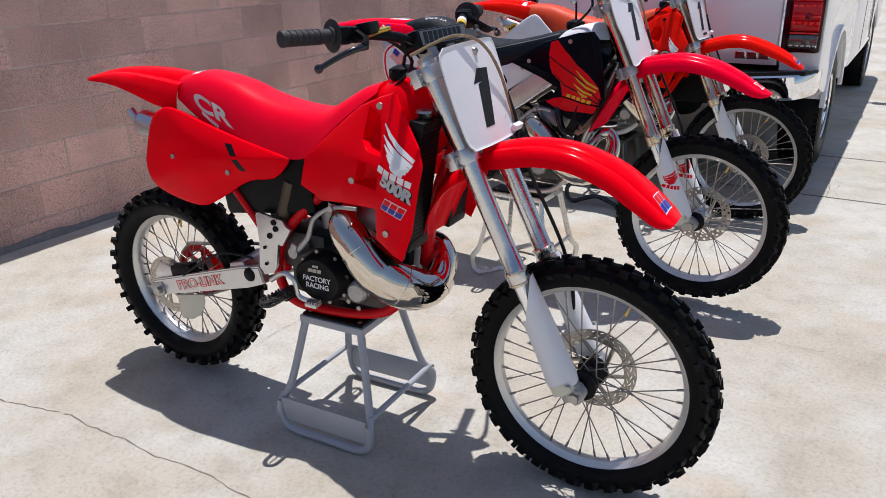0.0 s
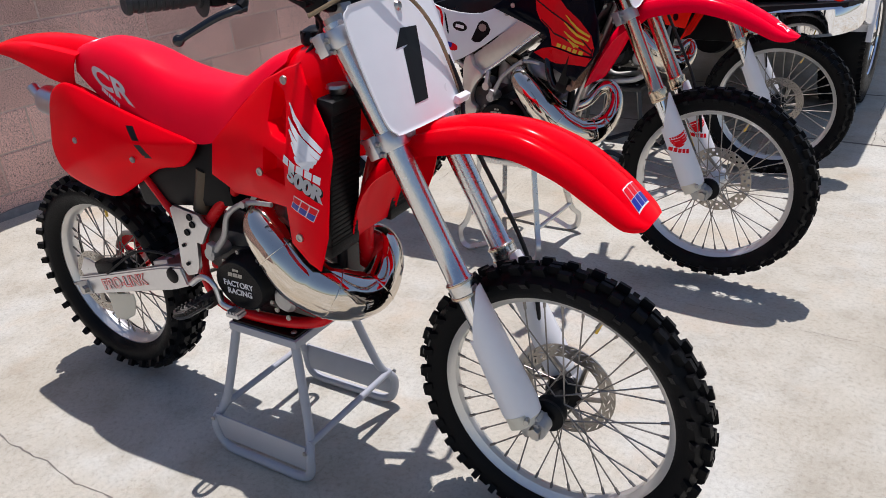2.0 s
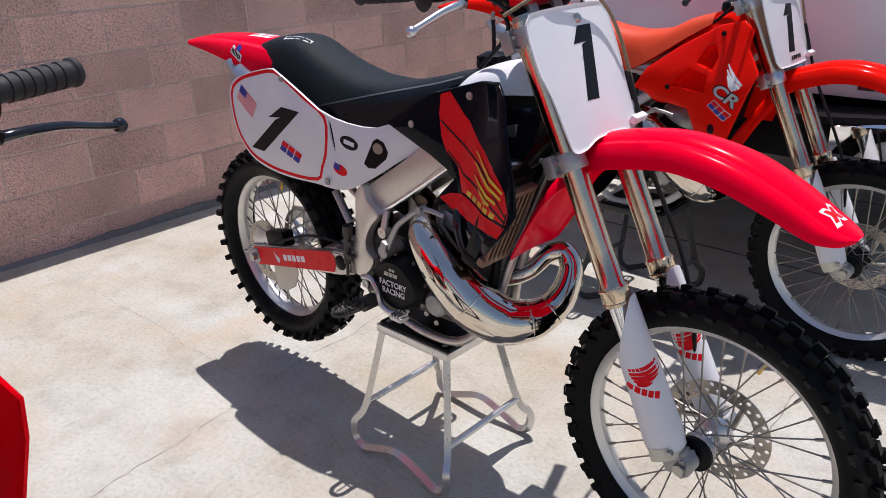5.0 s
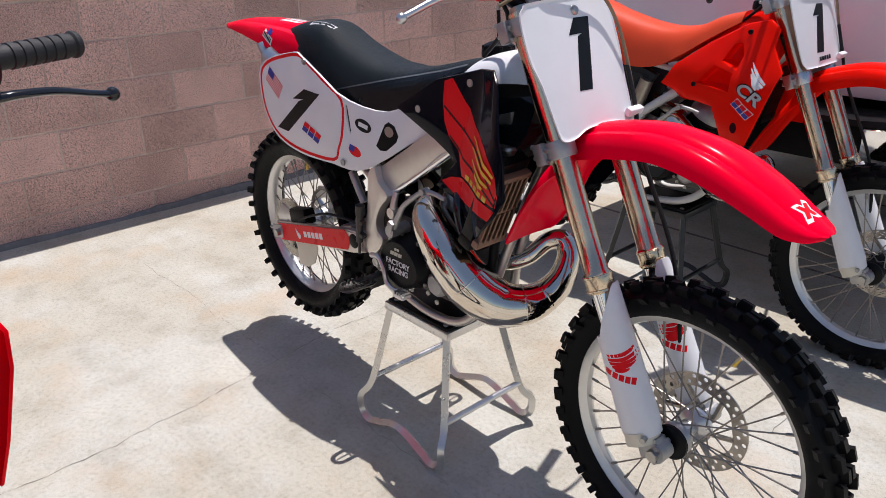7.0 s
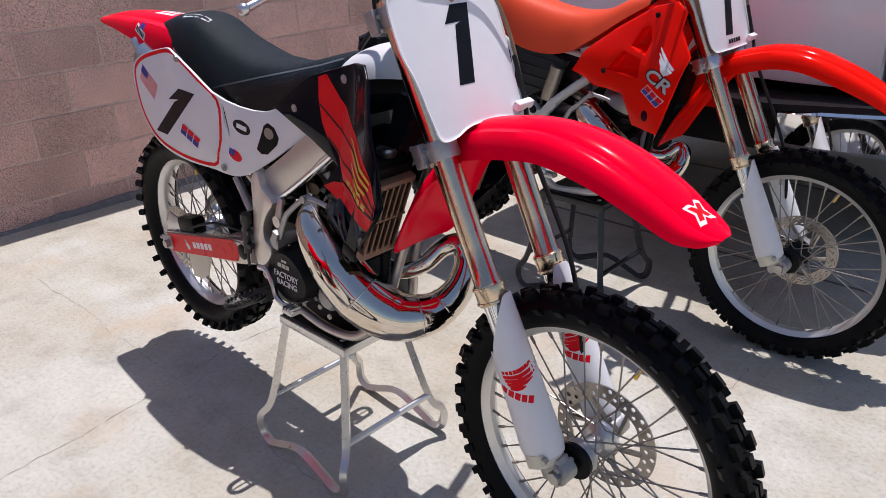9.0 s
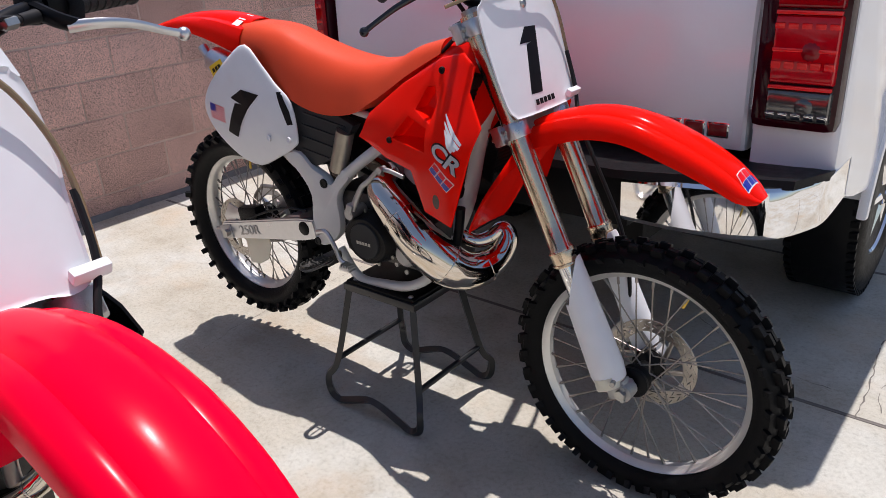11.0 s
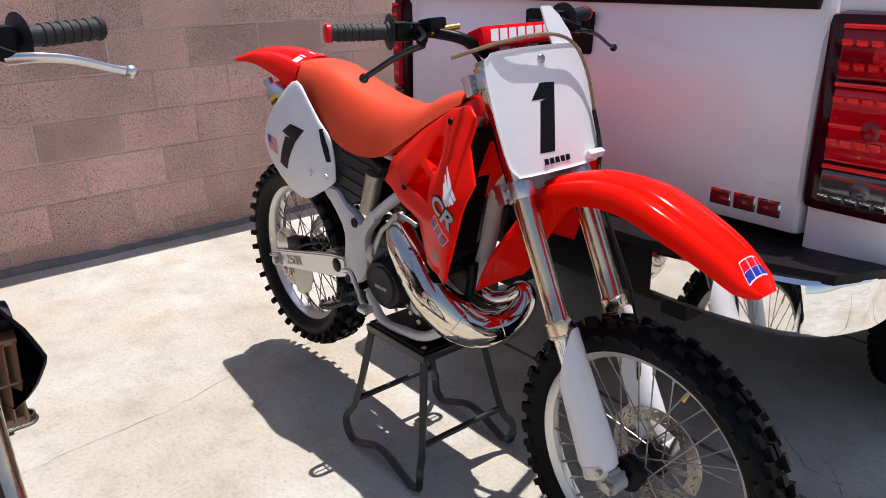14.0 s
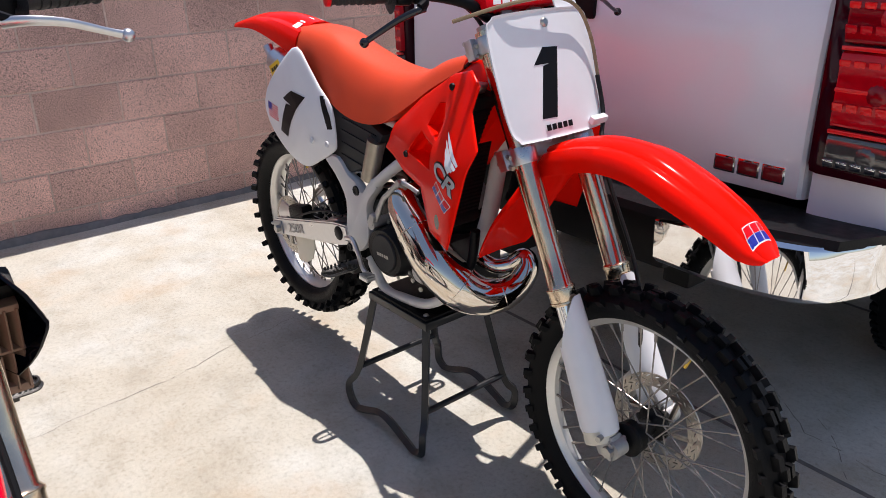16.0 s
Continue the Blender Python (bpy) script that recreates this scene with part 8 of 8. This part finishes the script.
        P1 = smooth_path([Vector((x, 0, z1)) for x, z1 in ((0.525, 0.733), (0.70, 0.748), (0.86, 0.761), (0.935, 0.765), (0.988, 0.766), (1.005, 0.766), (1.005, 0.764))], 5)
        rings = []
        for p, q in zip(P0, P1):
            x, y, z0, z1 = s * tuck(p.x), p.y, p.z, q.z
            rings.append([(x * 0.985, y + 0.06, z1), (x, y - 0.002, z1), (x, y - 0.010, z1 - 0.010), (x, y - 0.006, z0 + 0.018), (x, y + 0.012, z0), (x * 0.985, y + 0.06, z0 + 0.008)])
        grid = [[bm.verts.new(q) for q in r] for r in rings]
        for r, q in zip(grid, grid[1:]):
            for j in range(6):
                bm.faces.new((r[j], q[j], q[(j + 1) % 6], r[(j + 1) % 6]))
        bm.faces.new(grid[0])
        bm.faces.new(grid[-1])
        bmesh.ops.recalc_face_normals(bm, faces=bm.faces)
        # sharp folds along the bumper
        for e in bm.edges:
            if e.calc_face_angle(0.0) > 0.35:
                e.smooth = False
        part("bumper_end", bm, CHROME_BRIGHT, t, "chrome bumper end mirroring the driveway")
        # wheels
        for wy in (WY, WY + WB):
            bm = B()
            m = Matrix.Translation((s * (hw - 0.145), wy, WZ)) @ pose(0, 0, 0, 0, 0, 90)
            lathe(bm, [(0.225, -0.11), (0.25, -0.128), (0.33, -0.132), (0.375, -0.118), (0.395, -0.09), (0.395, 0.09), (0.375, 0.118), (0.33, 0.132), (0.25, 0.128), (0.225, 0.11)], 48, m=m)
            for i in range(60):
                a = 2 * math.pi * i / 60
                for y in (-0.105, 0.105):
                    box(bm, m @ Vector((0.385 * math.cos(a), y, 0.385 * math.sin(a))), (0.026, 0.022, 0.022), Matrix.Rotation(a, 4, "X"))
            ty = part("truck_wheel", bm, RUBBER, t, "black truck tyre on an alloy rim")
            bm = B()
            k = -s
            lathe(bm, [(0.228, k * -0.112), (0.236, k * 0.118), (0.226, k * 0.120), (0.212, k * 0.085), (0.20, k * 0.02), (0.228, k * -0.10)], 40, True, m=m)
            for i in range(6):
                a = 2 * math.pi * i / 6
                p0, p1 = Vector((0.05 * math.cos(a), k * 0.09, 0.05 * math.sin(a))), Vector((0.215 * math.cos(a), k * 0.075, 0.215 * math.sin(a)))
                tube(bm, [m @ p0, m @ p1], [0.034, 0.030], 8, k=1, flat=0.55)
            lathe(bm, [(0.0, k * 0.11), (0.04, k * 0.108), (0.062, k * 0.09), (0.065, k * 0.05)], 24, m=m)
            part("truck_rim", bm, CHROME_BRIGHT, ty, "polished six-spoke rim")
    # tailgate
    bm = B()
    rings = []
    for z, y in ((0.782, 0.030), (0.786, 0.006), (0.80, 0.0), (0.95, -0.004), (1.12, 0.0), (1.24, 0.010), (1.262, 0.022), (1.345, 0.022), (1.36, 0.04)):
        rings.append([(-0.770, y, z), (-0.762, y - 0.008, z), (0.762, y - 0.008, z), (0.770, y, z), (0.770, 0.07, z), (-0.770, 0.07, z)])
    loft(bm, rings)
    tg = part("tailgate", bm, TRUCK_WHITE, t, "white tailgate with a red badge at its corner")
    bm = B()
    box(bm, (-0.03, -0.004, 1.222), (0.265, 0.026, 0.122), None, 0.012)
    hb = part("gate_handle", bm, TRUCK_BLACK, tg, "black tailgate handle")
    bm = B()
    box(bm, (-0.03, -0.020, 1.235), (0.215, 0.014, 0.040), None, 0.006)
    part("handle_lever", bm, BLACK_GLOSS, hb)
    bm = B()
    slab(bm, [(-0.748, 1.306), (0.740, 1.306), (0.752, 1.372), (-0.760, 1.372)], -0.006, 0.075, 0.006)
    part("gate_moulding", bm, TRUCK_BLACK, tg, "black moulding along the tailgate top")
    # badge: three red blocks in chrome frames
    for i in range(3):
        x = 0.532 + 0.0665 * i + 0.033
        bm = B()
        box(bm, (x, -0.008, 0.838), (0.062, 0.010, 0.044), None, 0.008)
        fr = part("badge", bm, CHROME_BRIGHT, tg, "chrome badge surround")
        bm = B()
        box(bm, (x, -0.013, 0.838), (0.050, 0.006, 0.032), None, 0.006)
        part("badge_face", bm, LAMP_BADGE, fr, "red badge face")
    # step pad, centre bumper, chassis
    bm = B()
    rings = []
    for x in (-1.0, -0.95, -0.6, -0.5, 0.5, 0.6, 0.95, 1.0):
        y = -0.215 if abs(x) < 0.9 else (-0.175 if abs(x) < 1 else -0.06)
        k = 0.032 * min(1.0, max(0.0, (abs(x) - 0.5) / 0.35))
        x = x if x > -0.525 else -0.525 + (x + 0.525) * 0.68
        rings.append([(x * 1.006, y - 0.016, 0.731 + k), (x * 1.006, y - 0.008, 0.752 + k), (x, 0.03, 0.744 + 0.6 * k), (x, 0.03, 0.712 + 0.6 * k)])
    loft(bm, rings)
    sp = part("step_pad", bm, TRUCK_BLACK, t, "black plastic bumper step pad")
    bm = B()
    box(bm, (0, -0.13, 0.645), (1.05, 0.09, 0.16), None, 0.02)
    box(bm, (0, -0.16, 0.52), (0.09, 0.20, 0.08), None, 0.01)
    part("bumper_centre", bm, TRUCK_BLACK, t, "black bumper centre with a tow hitch")
    bm = B()
    for x in (-0.45, 0.45):
        box(bm, (x, 2.8, 0.52), (0.09, 5.6, 0.15), None, 0.01)
    rod(bm, (-0.8, WY, WZ), (0.8, WY, WZ), 0.05, 12)
    rod(bm, (-0.8, WY + WB, WZ), (0.8, WY + WB, WZ), 0.05, 12)
    lathe(bm, [(0.0, -0.10), (0.13, -0.09), (0.15, 0.0), (0.13, 0.09), (0.0, 0.10)], 20, m=Matrix.Translation((0, WY, WZ)))
    box(bm, (0, 2.7, 0.66), (1.5, 5.2, 0.10), None, 0.02)
    part("chassis", bm, TRUCK_BLACK, t, "dark underbody and axles")
    bm = B()
    box(bm, (0, 1.05, 0.86), (1.55, 2.0, 0.05))
    part("bed_floor", bm, TRUCK_WHITE, t)
    # cab
    bm = B()
    body = [(2.06, 0.52), (2.06, 1.36), (2.20, 1.40), (4.05, 1.36), (5.35, 1.27), (5.52, 1.10), (5.55, 0.62), (5.20, 0.58)] + arch(WY + WB, WZ, 0.49, 18, 162) + [(4.05, 0.50)]
    side_slab(bm, body, -HALF, HALF, 0.05)
    part("cab_body", bm, TRUCK_WHITE, t, "white cab and bonnet")
    bm = B()
    side_slab(bm, [(2.10, 1.37), (2.18, 1.86), (2.40, 1.91), (3.25, 1.90), (3.95, 1.40)], -0.86, 0.86, 0.05)
    part("cab_roof", bm, TRUCK_WHITE, t)
    for s in (-1, 1):
        bm = B()
        a, b = sorted((s * 0.858, s * 0.866))
        side_slab(bm, [(2.20, 1.42), (2.26, 1.80), (3.20, 1.82), (3.70, 1.44)], a, b, 0.0)
        part("side_window", bm, BLACK_GLOSS, t, "dark side window")
        for y in (2.95, 4.0):
            bm = B()
            box(bm, (s * (HALF + 0.001), y, 0.95), (0.004, 0.008, 0.75))
            part("door_gap", bm, TRUCK_BLACK, t)
        bm = B()
        box(bm, (s * (HALF + 0.012), 3.05, 1.14), (0.03, 0.16, 0.035), None, 0.01)
        part("door_handle", bm, CHROME_BRIGHT, t)
        bm = B()
        box(bm, (s * (HALF + 0.14), 3.85, 1.42), (0.22, 0.12, 0.20), None, 0.04)
        box(bm, (s * (HALF + 0.02), 3.85, 1.38), (0.10, 0.05, 0.05), None, 0.01)
        part("door_mirror", bm, TRUCK_BLACK, t, "black door mirror")
    bm = B()
    box(bm, (0, 2.085, 1.62), (1.35, 0.02, 0.36), None, 0.02)
    part("rear_window", bm, BLACK_GLOSS, t, "dark rear window")
    return t


pickup()
motorcycle(FIRST)
motorcycle(SECOND)
motorcycle(THIRD)
stand(FIRST, 0.735, 0.0, 0, 0.396, (0.118, 0.125), (0.172, 0.193), GREY_PAINT, "grey painted tubular motorcycle stand with end plates", "round")
stand(SECOND, 0.690, 0.004, 0, 0.402, (0.138, 0.112), (0.186, 0.184), STAND_ALU, "polished aluminium motorcycle stand", "square")
stand(THIRD, 0.682, -0.006, 0, 0.406, (0.140, 0.120), (0.188, 0.180), BLACK_PAINT, "black painted steel motorcycle stand", "square")


# ---------- block wall ----------
WALL_X, BLOCK_L, COURSE, WALL_Y0, WALL_Z0 = -3.245, 0.409, 0.2015, 4.39, 0.12


def block_mesh(l, h, name):
    bm = B()
    x1, x0, c, g = 0.0, -0.10, 0.004, 0.0042
    y, z = l / 2 - g, h / 2 - g
    back = [bm.verts.new((x0, sy * y, sz * z)) for sy, sz in ((-1, -1), (1, -1), (1, 1), (-1, 1))]
    mid = [bm.verts.new((x1 - c, sy * y, sz * z)) for sy, sz in ((-1, -1), (1, -1), (1, 1), (-1, 1))]
    fr = [bm.verts.new((x1, sy * (y - c), sz * (z - c))) for sy, sz in ((-1, -1), (1, -1), (1, 1), (-1, 1))]
    for A, C in ((back, mid), (mid, fr)):
        for i in range(4):
            bm.faces.new((A[i], A[(i + 1) % 4], C[(i + 1) % 4], C[i]))
    bm.faces.new(fr)
    bmesh.ops.recalc_face_normals(bm, faces=bm.faces)
    me = bpy.data.meshes.new(name)
    bm.to_mesh(me)
    bm.free()
    me.materials.append(BLOCK)
    return me


def block_wall():
    bm = B()
    box(bm, (WALL_X - 0.105, 4.0, 0.845), (0.201, 30.0, 1.77))
    w = part("wall_west", bm, MORTAR, smooth=False)
    tagged(w, "tall brown split-face concrete block wall with pale mortar joints", "wall", kind="structure")
    rng = random.Random(4)
    full, low = block_mesh(BLOCK_L, COURSE, "block"), block_mesh(BLOCK_L, WALL_Z0 + 0.04, "base_block")
    rest = B()
    for j in range(-1, 8):
        z = WALL_Z0 + (j + 0.5) * COURSE if j >= 0 else WALL_Z0 - (WALL_Z0 + 0.04) / 2
        for i in range(-36, 38):
            y = WALL_Y0 + BLOCK_L * (i + (0.5 if j % 2 == 0 else 0.0))
            near = 1.6 < y < 7.6
            out = rng.uniform(-0.0025, 0.0025)
            if near:
                link("block", full if j >= 0 else low, w, smooth=False, m=pose(WALL_X + out, y, z, rng.uniform(-0.25, 0.25), 0, rng.uniform(-0.3, 0.3)))
            else:
                h = COURSE if j >= 0 else WALL_Z0 + 0.04
                box(rest, (WALL_X + out - 0.05, y, z), (0.1, BLOCK_L - 0.0084, h - 0.0084))
    tagged(part("block_courses", rest, BLOCK, w, smooth=False), kind="stuff")
    # ragged concrete footing along the foot of the wall
    bm, y, prev = B(), -6.0, None
    while y < 14.0:
        h, d = 0.026 + 0.030 * noise.noise((y * 1.3, 0.0, 3.0)) + 0.006 * rng.uniform(-1, 1), 0.020 + 0.012 * noise.noise((y * 2.1, 5.0, 0.0))
        h = max(0.006, h)
        row = [bm.verts.new(p) for p in ((WALL_X - 0.02, y, h + 0.004), (WALL_X + d * 0.6, y, h), (WALL_X + d, y, h * 0.6), (WALL_X + d * 1.6, y, -0.01))]
        if prev:
            for i in range(3):
                bm.faces.new((prev[i], prev[i + 1], row[i + 1], row[i]))
        prev = row
        y += 0.07
    part("footing", bm, FOOTING, w, "ragged grey concrete footing")


block_wall()
